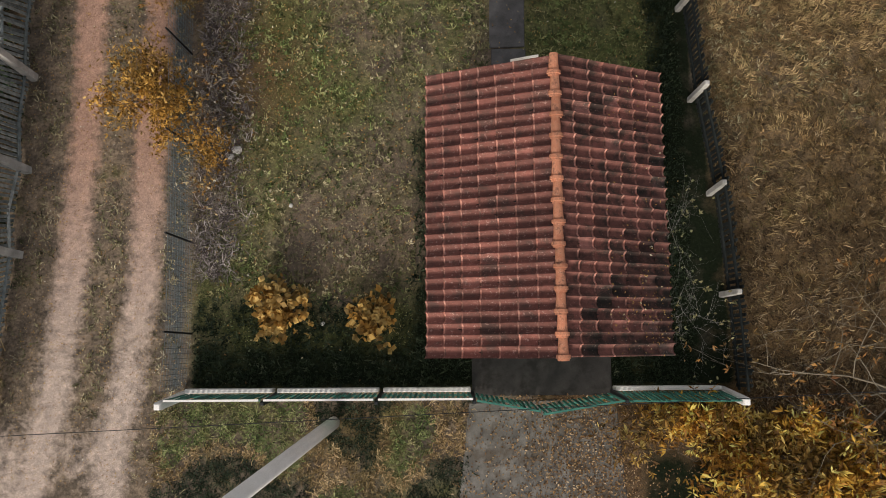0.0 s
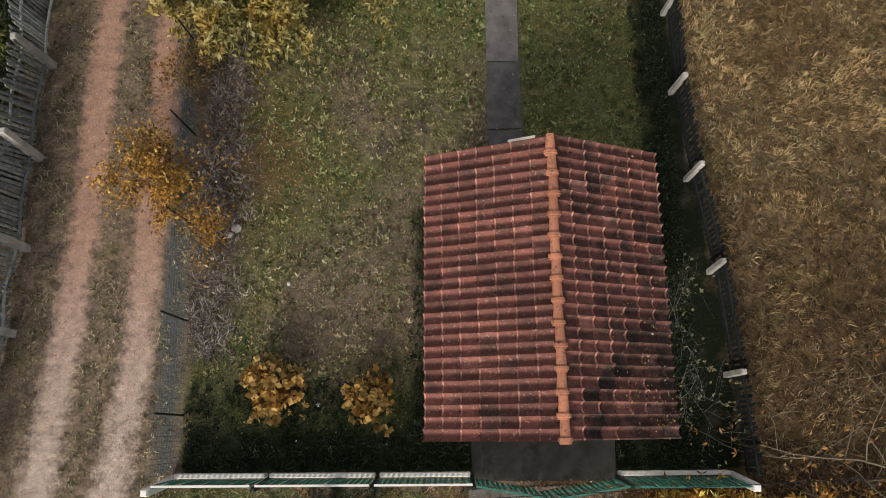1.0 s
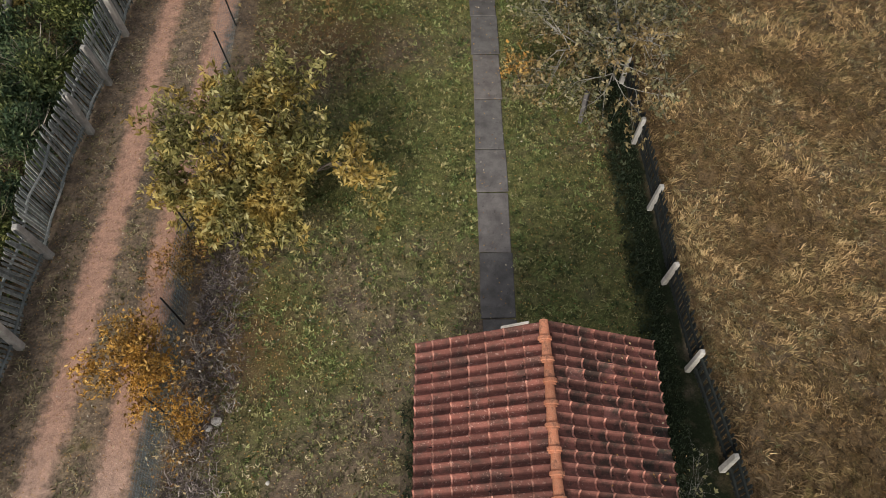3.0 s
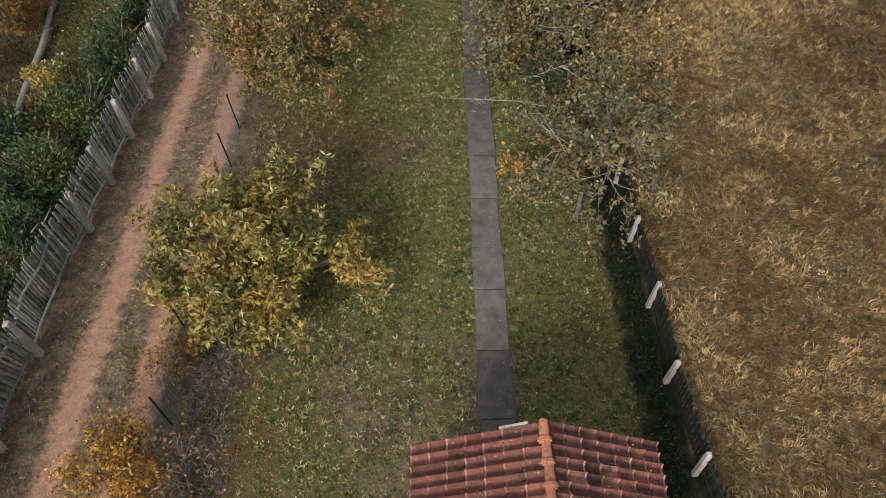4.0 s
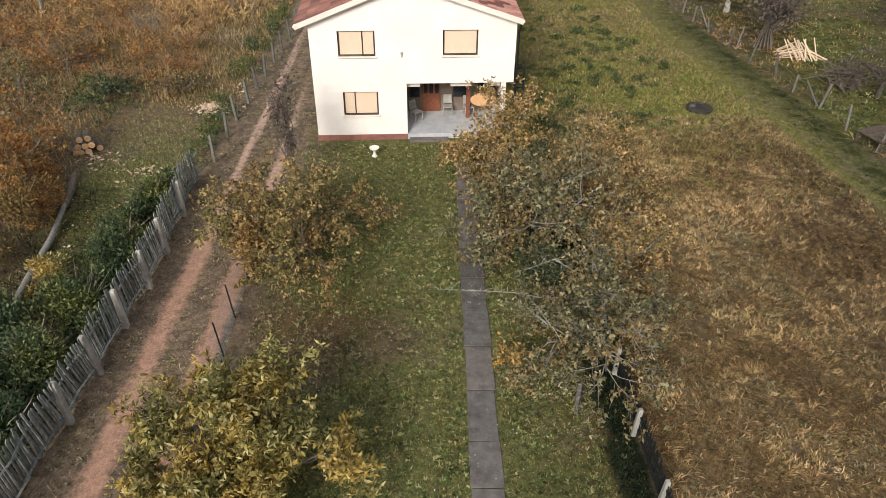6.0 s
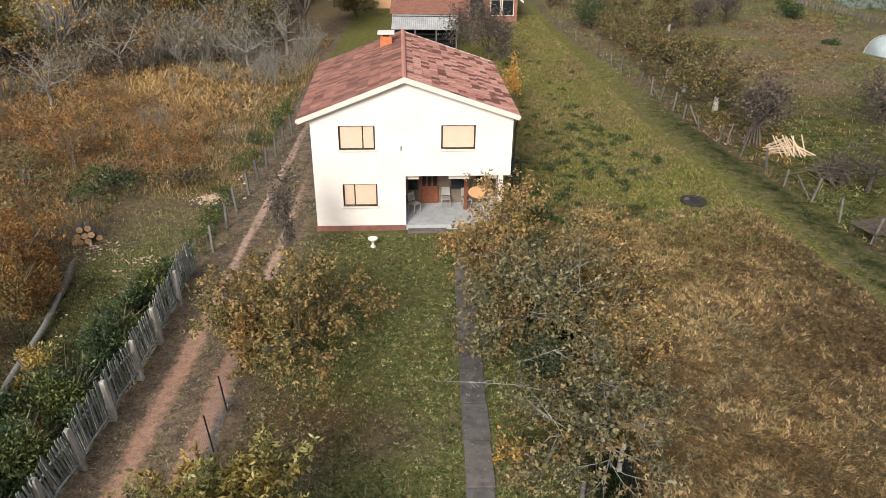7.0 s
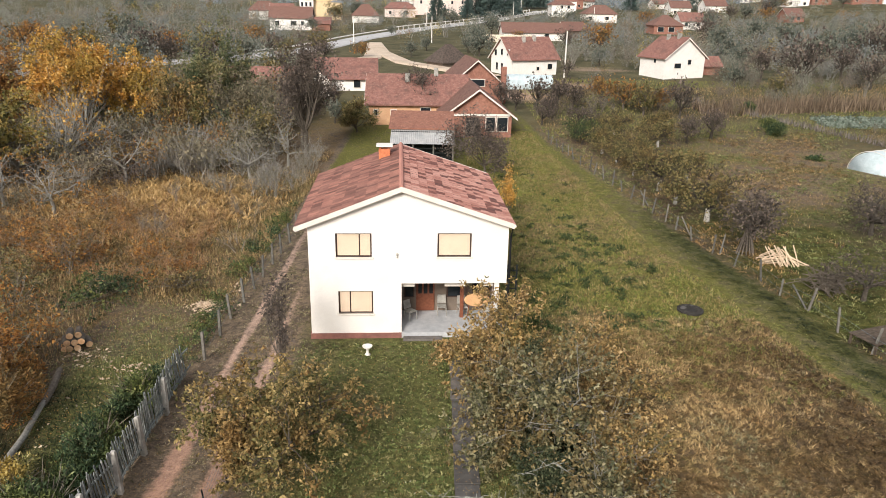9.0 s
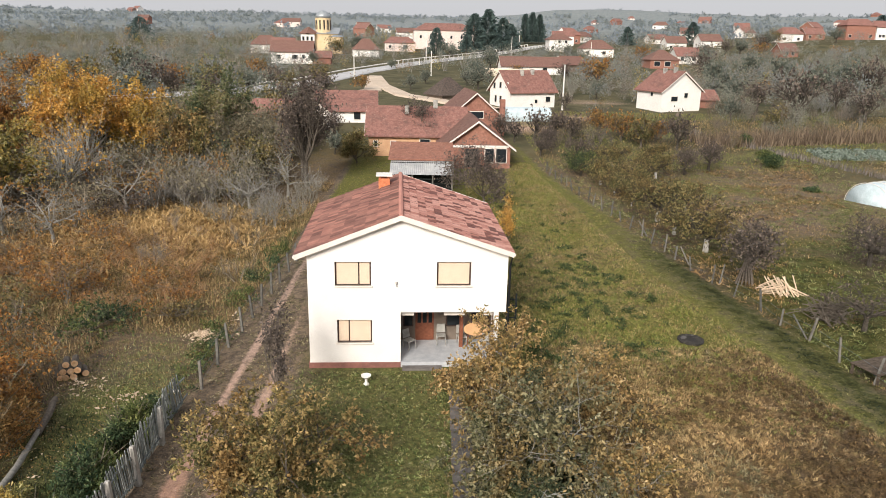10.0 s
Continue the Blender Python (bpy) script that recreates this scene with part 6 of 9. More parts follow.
def tufts(name, cx, cy, per, loose, length, width, droop, material, label, seed, swirl=0.0):
    """Clumps of bent blades: each clump leans its own way, and its blades splay out of one foot and share one colour."""
    rng = np.random.default_rng(seed)
    m = len(cx)
    n = m * per
    k = np.repeat(np.arange(m), per)
    size, a0 = rng.uniform(0.55, 1.35, m)[k], rng.uniform(0, 2 * np.pi, m)[k]
    if swirl:
        a0 = (2 * np.pi * 1.7 * rough_noise(cx, cy, 0.6, 23) + rng.normal(size=m) * (1 - swirl))[k]
    a = a0 + rng.normal(size=n) * (0.45 if swirl else 1.0)
    off = rng.normal(size=(n, 2)) * loose * size[:, None]
    x, y = cx[k] + off[:, 0], cy[k] + off[:, 1]
    L = size * rng.uniform(length[0], length[1], n)
    t1 = rng.uniform(0.2, 0.9, n)
    t2 = t1 + rng.uniform(droop[0], droop[1], n)
    b = a + rng.normal(size=n) * 0.5

    def way(ang, t):
        return np.stack([np.cos(ang) * np.sin(t), np.sin(ang) * np.sin(t), np.cos(t)], 1)

    foot = np.stack([cx, cy, height(cx, cy) - 0.01], 1)
    base = np.stack([x, y, height(x, y) - 0.005], 1)
    mid = base + way(a, t1) * (0.5 * L)[:, None]
    tip = mid + way(b, t2) * (0.5 * L)[:, None]
    tip[:, 2] = np.maximum(tip[:, 2], base[:, 2] + 0.012)
    s = np.stack([-np.sin(a), np.cos(a), np.zeros(n)], 1) * (width * rng.uniform(0.6, 1.4, n))[:, None] / 2
    v = np.concatenate([foot, np.stack([mid + s, tip, mid - s], 1).reshape(-1, 3)])
    q = m + 3 * np.arange(n, dtype=np.int32)
    f = np.stack([k.astype(np.int32), q, q + 1, q + 2], 1)
    return tagged(mesh_object(name, array_mesh(name, v, f, material), None), label, "grass", kind="stuff")


def sow(n, x0, x1, y0, y1, seed):
    rng = np.random.default_rng(seed)
    return rng.uniform(x0, x1, n), rng.uniform(y0, y1, n), rng.random(n)


def clear(x, y):
    """True off the built things and the gravel."""
    on = (x > 1.1) & (x < 2.0) & (y > 4.8) & (y < 29.0)
    on |= (x > 0.0) & (x < 4.05) & (y > 0.05) & (y < 5.0)
    on |= (x > 0.6) & (x < 3.72) & (y < 0.1) & (y > -1.3)
    on |= (x > -5.3) & (x < 4.1) & (y > 29.2) & (y < 39.5)
    on |= (y < -1.2) & (x > 0.3) & (x < 4.0)
    on |= np.hypot(x - 13.67, y - 33.04) < 0.8
    return ~on


x, y, r = sow(200000, -5.55, 5.6, -0.95, 29.4, 1)
keep = clear(x, y) & (r < 1.0 - 0.55 * smooth(y, 14, 26))
x, y, r = x[keep], y[keep], r[keep]
z_ = zones(x, y)
g = np.random.default_rng(2).random(len(x)) < np.clip(z_["green"] * 1.35 - 0.05, 0.04, 0.96)
thin = np.random.default_rng(3).random(len(x)) < 0.85
# Where the painted shade is strong, the blades turn near-black.
deep = z_["weedy_shade"] > 0.25 + 0.4 * np.random.default_rng(33).random(len(x))
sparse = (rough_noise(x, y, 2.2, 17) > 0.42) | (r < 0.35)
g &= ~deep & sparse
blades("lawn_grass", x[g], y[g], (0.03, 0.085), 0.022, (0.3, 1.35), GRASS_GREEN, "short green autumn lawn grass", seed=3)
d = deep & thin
blades("shaded_grass", x[d], y[d], (0.04, 0.14), 0.034, (0.2, 1.3), GRASS_DEEP, "rank dark green weeds along the fences", seed=34)
o = ~g & thin & ~deep & sparse
blades("olive_grass", x[o], y[o], (0.03, 0.08), 0.020, (0.4, 1.4), GRASS_OLIVE, "short olive and brown lawn grass", seed=4)
x, y, r = sow(68000, 5.5, 20, -4.5, 32, 5)
fx = np.interp(y, FY, FX)
keep = (x < strip_left(y) + 0.4) & (x > fx + 0.25)
x, y, r = x[keep], y[keep], r[keep]
u_ = x + 0.15 * (y - 20)
track = np.maximum(0, np.cos(2 * np.pi * (u_ - 11.9) / 1.35 + 2.2 * rough_noise(x, y, 0.2, 11))) ** 2 * smooth(x, 8.2, 10.5) * smooth(y, 9, 14)
share = 0.56 + 0.55 * (rough_noise(x, y, 0.8, 31) - 0.5) + 0.6 * (rough_noise(x, y, 2.6, 35) - 0.5) - 0.40 * track + 0.18 * np.exp(-((x - 7.4) / 1.1) ** 2)
share = share - 0.30 * smooth(x, 11.5, 14.5)
gold = r < share * (0.20 + 0.80 * smooth(y, 1.5, 8))
olive = ~gold & (rough_noise(x, y, 0.45, 43) + 0.25 * np.exp(-((x - 7.0) / 1.2) ** 2) > 0.56 + 0.2 * (r - 0.7))
dusk = ~gold & (np.random.default_rng(49).random(len(x)) < 0.12 + 0.85 * (1 - smooth(y, 1.5, 6.5)) + 0.6 * smooth(x, 11, 14.5))
olive &= ~dusk
brown = ~gold & ~olive & ~dusk
tufts("dry_field_grass", x[gold], y[gold], 6, 0.05, (0.09, 0.25), 0.017, (0.4, 1.1), FIELD_STRAW, "long flattened straw-coloured field grass", 7, 0.3)
tufts("field_undergrowth", x[brown], y[brown], 5, 0.05, (0.09, 0.24), 0.019, (0.3, 1.2), FIELD_BROWN, "brown undergrowth of the dry field", 9, 0.2)
tufts("field_dead_stalks", x[dusk], y[dusk], 5, 0.05, (0.09, 0.24), 0.019, (0.3, 1.2), FIELD_DARK, "dark dead stalks of the dry field", 36, 0.2)
tufts("field_green_grass", x[olive], y[olive], 5, 0.04, (0.07, 0.18), 0.020, (0.2, 1.0), GRASS_OLIVE, "olive tufts in the dry field", 10)
x, y, r = sow(150000, 3.9, 18, 27, 86, 10)
keep = clear(x, y) & (x < strip_left(y) + 0.6)
x, y = x[keep], y[keep]
pick = np.random.default_rng(11).random(len(x)) < 0.35 + 0.9 * (rough_noise(x, y, 0.25, 11) - 0.4)
blades("meadow_grass", x[pick], y[pick], (0.06, 0.24), 0.045, (0.2, 1.2), GRASS_MEADOW, "green tufted meadow grass beside the house", seed=12)
blades("meadow_straw", x[~pick], y[~pick], (0.08, 0.25), 0.032, (0.4, 1.3), GRASS_STRAW, "dry straw in the meadow beside the house", seed=13)
x, y, r = sow(190000, -26, -9.75, -4, 62, 14)
pick = np.random.default_rng(15).random(len(x)) < np.clip(0.30 + 0.9 * np.exp(-((x + 12.5) ** 2 / 7 + (y - 23.5) ** 2 / 45)), 0, 1)
close_ = (x > np.where(y < 15, -13.2, -11.4)) & (y > 1) & (y < 24.5) | (x > -14.5) & (y > 13) & (y < 21) & (r < 0.4)
blades("fence_weeds", x[close_], y[close_], (0.08, 0.35), 0.035, (0.1, 1.2), GRASS_DEEP, "rank dark weeds behind the pickets", seed=160)
x, y, pick = x[~close_], y[~close_], pick[~close_]
rank = pick & (y < 25) & (x > -15) & (rough_noise(x, y, 0.7, 61) > 0.42)
blades("rank_weeds", x[rank], y[rank], (0.06, 0.28), 0.024, (0.1, 1.2), GRASS_DEEP, "dark green weeds in the clearing beyond the lane", seed=161)
drop = pick & ~rank
blades("weeds", x[drop], y[drop], (0.06, 0.28), 0.024, (0.1, 1.2), GRASS_GREEN, "rank green weeds beyond the lane", seed=16)
drop = (x[~pick] > -15.5) & (y[~pick] > 19) & (y[~pick] < 33)
blades("dry_weeds", x[~pick][~drop], y[~pick][~drop], (0.12, 0.5), 0.022, (0.1, 1.2), GRASS_STRAW, "tall dry weeds and straw beyond the lane", seed=17)
x, y, r = sow(16000, 13, 50, 26, 88, 99)
keep = (x > strip_right(y) + 0.2) & (rough_noise(x, y, 0.35, 57) > 0.32 + 0.25 * r)
x, y = x[keep], y[keep]
pick = rough_noise(x, y, 0.16, 51) > 0.46
tufts("orchard_tuft", x[pick], y[pick], 6, 0.14, (0.10, 0.30), 0.045, (0.3, 1.1), GRASS_GREEN, "green orchard grass clumps", 101)
tufts("orchard_dry_tuft", x[~pick], y[~pick], 6, 0.14, (0.12, 0.36), 0.045, (0.3, 1.2), FIELD_BROWN, "dry orchard grass clumps", 102)
x, y, r = sow(60000, 13, 48, 12, 84, 18)
keep = x > strip_right(y) + 0.2
x, y = x[keep], y[keep]
pick = rough_noise(x, y, 0.2, 51) > 0.5
blades("orchard_grass", x[pick], y[pick], (0.06, 0.25), 0.04, (0.2, 1.2), GRASS_GREEN, "green orchard grass", seed=19)
blades("orchard_straw", x[~pick], y[~pick], (0.08, 0.35), 0.03, (0.2, 1.3), FIELD_BROWN, "dry orchard straw", seed=20)
x, y, r = sow(9000, -9.7, -5.5, -4, 46, 21)
keep = (zones(x, y)["rut"] < 0.30) & (rough_noise(x, y, 1.1, 37) > 0.32 + 0.28 * r)
x, y, r = x[keep], y[keep], r[keep]
tufts("verge_grass", x, y, 6, 0.06, (0.05, 0.13), 0.021, (0.4, 1.2), GRASS_OLIVE, "thin worn grass on the lane's verges", 22)
x, y, r = sow(5200, -6.4, 0.5, -4.7, -1.2, 23)
nb_ = rough_noise(x, y, 0.55, 29)
for cut_, mat_, lab_ in (((0.0, 0.38), GRASS_GREEN, "green grass outside the front fence"), ((0.38, 0.50), GRASS_STRAW, "tan dry grass outside the front fence"), ((0.50, 1.0), GRASS_DEEP, "dark weeds outside the front fence")):
    k_ = (nb_ >= cut_[0]) & (nb_ < cut_[1]) & (r < 0.8)
    tufts("verge_grass", x[k_], y[k_], 8, 0.06, (0.05, 0.12), 0.017, (0.4, 1.2), mat_, lab_, 24)
x, y, r = sow(30000, -5.5, 5.3, -0.9, 29, 25)
z_ = zones(x, y)
keep = clear(x, y) & (r < 1.0 - 0.4 * smooth(y, 14, 26)) & (rough_noise(x, y, 1.6, 47) > 0.24 + 0.34 * r)
x, y, r = x[keep], y[keep], r[keep]
g, deep = z_["green"][keep], z_["weedy_shade"][keep] > 0.3
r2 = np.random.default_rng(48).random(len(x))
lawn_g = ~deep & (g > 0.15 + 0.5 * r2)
# Clumps inside the painted shade take the same near-black blades.
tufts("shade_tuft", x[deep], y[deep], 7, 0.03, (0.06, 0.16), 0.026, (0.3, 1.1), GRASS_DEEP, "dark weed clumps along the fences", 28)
tufts("lawn_tuft", x[lawn_g], y[lawn_g], 7, 0.03, (0.05, 0.13), 0.024, (0.3, 1.1), GRASS_GREEN, "green grass clumps in the lawn", 26)
rest = ~deep & ~lawn_g
tufts("lawn_tuft", x[rest], y[rest], 7, 0.03, (0.05, 0.13), 0.024, (0.3, 1.1), GRASS_OLIVE, "pale olive and brown grass clumps in the lawn", 27)
x, y, r = sow(1500, -5.6, -4.4, 1.5, 9.5, 28)
keep = r < 1.1 - (x + 5.6) / 1.2
tufts("dead_stems", x[keep], y[keep], 7, 0.09, (0.10, 0.34), 0.014, (0.4, 1.3), TWIG_PURPLE, "tangle of dead grey weed stems by the wire fence", 29)


def litter(name, x, y, z0, size, label, seed, material=None):
    rng = np.random.default_rng(seed)
    n = len(x)
    c = np.stack([x, y, height(x, y) + z0 + rng.uniform(0.003, 0.03, n)], 1)
    a = rng.uniform(0, 2 * np.pi, n)
    d = np.stack([np.cos(a), np.sin(a), rng.normal(size=n) * 0.25], 1)
    s = np.stack([-np.sin(a), np.cos(a), rng.normal(size=n) * 0.35], 1)
    L = rng.uniform(size[0], size[1], n)[:, None]
    W = L * 0.5
    v = np.stack([c, c + 0.45 * L * d + 0.5 * W * s, c + L * d, c + 0.45 * L * d - 0.5 * W * s], 1).reshape(-1, 3)
    v[:, 2] = np.maximum(v[:, 2], np.repeat(c[:, 2], 4) - 0.004)
    return tagged(mesh_object(name, array_mesh(name, v, quad_faces(n), material or LEAF_FALLEN), None), label, "leaves", kind="stuff")


x, y, r = sow(60000, -5.6, 5.5, -0.9, 29, 30)
z_ = zones(x, y)
w = 0.06 + 0.8 * z_["litter"] * (z_["weedy_shade"] < 0.3)
keep = (r < w) & clear(x, y) & ((z_["weedy_shade"] < 0.3) | (r < 0.012))
litter("fallen_leaves", x[keep], y[keep], 0.03, (0.03, 0.07), "fallen brown leaves on the lawn", 31)
x, y, r = sow(30000, 0.2, 10, -5, -1.1, 32)
keep = r < smooth(x, 0.9, 3.2) * 0.75 + 0.16
keep &= ~((x > 4.2) & (x < 6.6) & (y < -2.2) & (r > 0.12))
litter("fallen_leaves", x[keep], y[keep], 0.035, (0.03, 0.075), "drift of fallen leaves on drive and verge", 33, LEAF_DRIFT)
x, y, r = sow(2500, 1.15, 1.95, 5, 29, 34)
keep = r < 0.12 + 0.25 * smooth(y, 16, 20)
litter("fallen_leaves", x[keep], y[keep], 0.052, (0.03, 0.06), "leaves fallen on the concrete path", 35)
x, y, r = sow(14000, -9.6, -5.6, -3, 30, 36)
litter("fallen_leaves", x, y, 0.01, (0.02, 0.05), "scattered leaves and grit on the lane", 37)
x, y, r = sow(1500, 2.2, 4.3, -0.2, 5.2, 38)
keep = (r < 0.5 * smooth(x, 2.6, 4.0) * (0.25 + smooth(-y, -3.0, 0.5)))
xx, yy = x[keep], y[keep]
o = litter("fallen_leaves", xx, yy, 0.0, (0.03, 0.06), "pale leaves caught on the mossy roof", 39)
co = np.empty(len(o.data.vertices) * 3, np.float32)
o.data.vertices.foreach_get("co", co)
co = co.reshape(-1, 3)
co[:, 2] += 3.34 - (co[:, 0] - 2.08) * 0.4414 + 0.075
o.data.vertices.foreach_set("co", co.ravel())
x, y, r = sow(9000, -16, -9.8, 5, 32, 40)
litter("fallen_leaves", x, y, 0.03, (0.04, 0.09), "fallen leaves among the weeds", 41)

# weed clumps in the meadow beside the house
wr = np.random.default_rng(91)
wx = np.concatenate([wr.normal(size=70) * 1.5 + 9.6, wr.uniform(5.0, 14, 60), wr.normal(size=40) * 1.0 + 6.6])
wy = np.concatenate([wr.uniform(30.5, 50, 70), wr.uniform(30, 66, 60), wr.uniform(30, 40, 40)])
wx = wx - 0.05 * (wy - 30)
many("weed_clump", [cloud(300 + k, 110, (0.6, 0.6, 0.34, 0.02), (0.14, 0.3), 0.3, 0.5, 5, 0.2) for k in range(4)], np.stack([wx, wy, wr.uniform(0.35, 0.95, 170), wr.uniform(0.6, 1.1, 170)], 1), WEED_DARK, "dark green weed clumps in the meadow", "weeds")
x, y, r = sow(60000, 12, 21, 10, 90, 92)
keep = (x > strip_left(y) - 0.3) & (x < strip_right(y) + 0.3)
x, y, r = x[keep], y[keep], r[keep]
# Blades in that band are darkened to carry the shade.
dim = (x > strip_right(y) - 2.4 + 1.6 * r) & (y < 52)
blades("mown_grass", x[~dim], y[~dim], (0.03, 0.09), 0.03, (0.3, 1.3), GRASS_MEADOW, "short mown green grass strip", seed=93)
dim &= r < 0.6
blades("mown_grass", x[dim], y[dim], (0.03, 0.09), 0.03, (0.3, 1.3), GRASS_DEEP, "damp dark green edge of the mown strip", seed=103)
x, y, r = sow(22000, -9.5, 4, 40, 86, 94)
keep = (x > -5) | (y > 56)
x, y = x[keep], y[keep]
blades("back_lawn", x, y, (0.04, 0.12), 0.05, (0.3, 1.3), GRASS_MEADOW, "mown lawn behind the house", seed=95)

x, y, r = sow(9000, 3.9, 21, 24, 86, 96)
keep = clear(x, y) & (x < strip_right(y)) & (x > 3.9 + 5 * (y < 29)) & (rough_noise(x, y, 0.5, 53) > 0.30 + 0.25 * r)
x, y = x[keep], y[keep]
in_strip = x > strip_left(y)
tufts("meadow_tuft", x[~in_strip], y[~in_strip], 8, 0.10, (0.10, 0.28), 0.032, (0.3, 1.1), GRASS_MEADOW, "yellow-green grass clumps beside the house", 97)
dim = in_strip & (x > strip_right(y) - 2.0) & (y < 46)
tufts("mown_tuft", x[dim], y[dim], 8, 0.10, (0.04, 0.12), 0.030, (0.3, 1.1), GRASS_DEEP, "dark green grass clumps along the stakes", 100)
in_strip &= ~dim
tufts("mown_tuft", x[in_strip], y[in_strip], 8, 0.10, (0.04, 0.10), 0.030, (0.3, 1.1), GRASS_MEADOW, "short grass clumps on the mown strip", 98)

# ---------------- clutter beyond the lane ----------------
def ground_z(x, y):
    return float(height(x, y))


log = part("fallen_log", tube(bmesh.new(), [(-12.9, 15.5, 0.16), (-13.25, 17.4, 0.24), (-13.5, 19.0, 0.20), (-13.75, 21.2, 0.22), (-14.2, 23.4, 0.26)], (0.14, 0.13, 0.12, 0.11, 0.09), 9), BARK_PALE, None, smooth=True)
tagged(log, "pale barkless fallen tree trunk lying in weeds", "log")
tip = part("fallen_branch", tube(bmesh.new(), [(-14.2, 23.3, 0.2), (-14.45, 24.6, 0.24), (-14.8, 25.8, 0.3)], (0.14, 0.14, 0.12), 8), BARK, None)
tagged(tip, "dark rotten log end among weeds", "log")
lm = bmesh.new()
tube(lm, [(0, -0.5, 0), (0, 0.5, 0)], (0.17, 0.16), 12)
lm = finish(lm, "log")
lm.materials.append(BARK)
em = bmesh.new()
tube(em, [(0, -0.512, 0), (0, -0.5, 0)], (0.155, 0.165), 12)
em = finish(em, "log_end")
em.materials.append(LOG_END)
rng = random.Random(44)
for k, (x_, z_) in enumerate([(-15.8 + 0.32 * a, 0.15) for a in range(4)] + [(-15.64 + 0.32 * a, 0.42) for a in range(3)] + [(-15.48 + 0.32 * a, 0.69) for a in range(2)]):
    o = thing("log", pose(-15.3 + 0.87 * (x_ + 15.2) + rng.uniform(-0.03, 0.03), 28.4 + 0.48 * (x_ + 15.2) + rng.uniform(-0.1, 0.1), z_, 0, 0, 29 + rng.uniform(-8, 8)), "sawn firewood log with orange cut end", "log", "stacked firewood logs")
    o.scale = (0.88, 0.7, 0.88)
    for me, nm in ((lm, "bark"), (em, "cut_end")):
        q = new(nm, me)
        q.parent = o


def chips(cx, cy, sx, sy, n, size, seed, label):
    r = np.random.default_rng(seed)
    x, y = cx + r.normal(size=n) * sx, cy + r.normal(size=n) * sy
    hump = 0.18 * np.exp(-(((x - cx) / sx) ** 2 + ((y - cy) / sy) ** 2) / 2) if sx < 1 else 0
    c = np.stack([x, y, height(x, y) + 0.03 + hump + r.uniform(0, 0.03, n)], 1)
    d = r.normal(size=(n, 3)) * (1, 1, 0.2)
    L = r.uniform(size[0], size[1], n)
    return tagged(mesh_object("wood_chips", array_mesh("wood_chips", leaf_quads(c, d, L, L * 0.45, r), quad_faces(n), WOOD_RAW), None), label, "wood chips", kind="stuff")


chips(-10.8, 32.8, 0.5, 0.35, 500, (0.10, 0.22), 1, "heap of fresh pale wood chips")
chips(-12.0, 26.2, 0.5, 0.3, 110, (0.08, 0.18), 2, "small heap of pale wood chips")
chips(-12.6, 23.5, 1.1, 2.8, 34, (0.12, 0.28), 3, "scattered pale offcuts in the grass")
chips(-14.3, 27.2, 0.7, 0.4, 60, (0.10, 0.25), 4, "pale bark scraps beside the logs")
chips(-9.9, 34.5, 0.4, 1.4, 40, (0.12, 0.25), 5, "white scraps by the lane posts")
for x_, y_, s_ in ((-4.75, 4.51, 0.14), (-3.47, 3.2, 0.05), (-10.4, 27.0, 0.16), (-4.9, 4.35, 0.09), (-2.7, 0.5, 0.06), (-5.6, 5.9, 0.07)):
    bm = bmesh.new()
    bmesh.ops.create_icosphere(bm, subdivisions=2, radius=s_)
    for v in bm.verts:
        v.co *= 0.8 + 0.5 * noise.noise(v.co * 7 + Vector((x_, y_, 0)))
        v.co.z *= 0.6
    single("stone", bm, STONE, pose(x_, y_, s_ * 0.35), "pale rounded stone lying in grass", "stone", "stones in the grass")
sb_ = bmesh.new()
slab(sb_, [(-0.32, 0, 0), (0.28, 0, 0), (0.24, 0.12, 0.75), (-0.05, 0.16, 0.95), (-0.3, 0.12, 0.7)], (0, 0.12, 0.02))
single("stone_slab", sb_, CONC_PATH, pose(4.25, 13.2, 0, 8, 0, 70), "grey upright stone slab under the apple tree", "slab", bevel=0.02)

# ---------------- orchard side: stakes, timber, sticks, tunnel ----------------
stake_fence = thing("stake_fence", pose(0, 0, 0), "crooked wooden stakes with wire beside mown strip", "fence")
st = [post_mesh(0.10, h) for h in (1.0, 1.2, 1.35)]
for me in st:
    me.materials.append(WOOD_GREY)
row = []
y = 24.0
while y < 84:
    x_ = float(strip_right(y)) + 0.45 + rng.uniform(-0.15, 0.15)
    o = new("stake", rng.choice(st))
    o.parent = stake_fence
    o.matrix_world = pose(x_, y, ground_z(x_, y), rng.uniform(-9, 9), rng.uniform(-9, 9), rng.uniform(0, 90))
    row.append((x_, y))
    y += rng.uniform(1.9, 2.7)
for zw in (0.4, 0.85):
    part("wire", tube(bmesh.new(), [(x_, y_, ground_z(x_, y_) + zw + rng.uniform(-0.06, 0.06)) for x_, y_ in row], [0.007] * len(row), 4), WIRE, stake_fence)
for x_, y_, a in ((19.9, 33.4, 40), (18.7, 42.0, -35), (17.5, 53.5, 40), (18.2, 46.0, 30)):
    part("brace", tube(bmesh.new(), [(x_, y_, 0.0), (x_ + 0.9 * math.cos(radians(a + 90)), y_ + 0.9 * math.sin(radians(a + 90)), 1.15)], (0.05, 0.045), 6), WOOD_GREY, stake_fence)
plank = bmesh.new()
box(plank, (-0.05, -0.025, 0), (0.05, 0.025, 2.3))
plank = finish(plank, "sawn_batten", 0.004)
plank.materials.append(WOOD_RAW)
pile = thing("timber_pile", pose(21.8, 40.6, 0), "fresh pale sawn battens leaning on a low trestle", "timber pile")
pile.scale = (0.62, 0.62, 0.62)
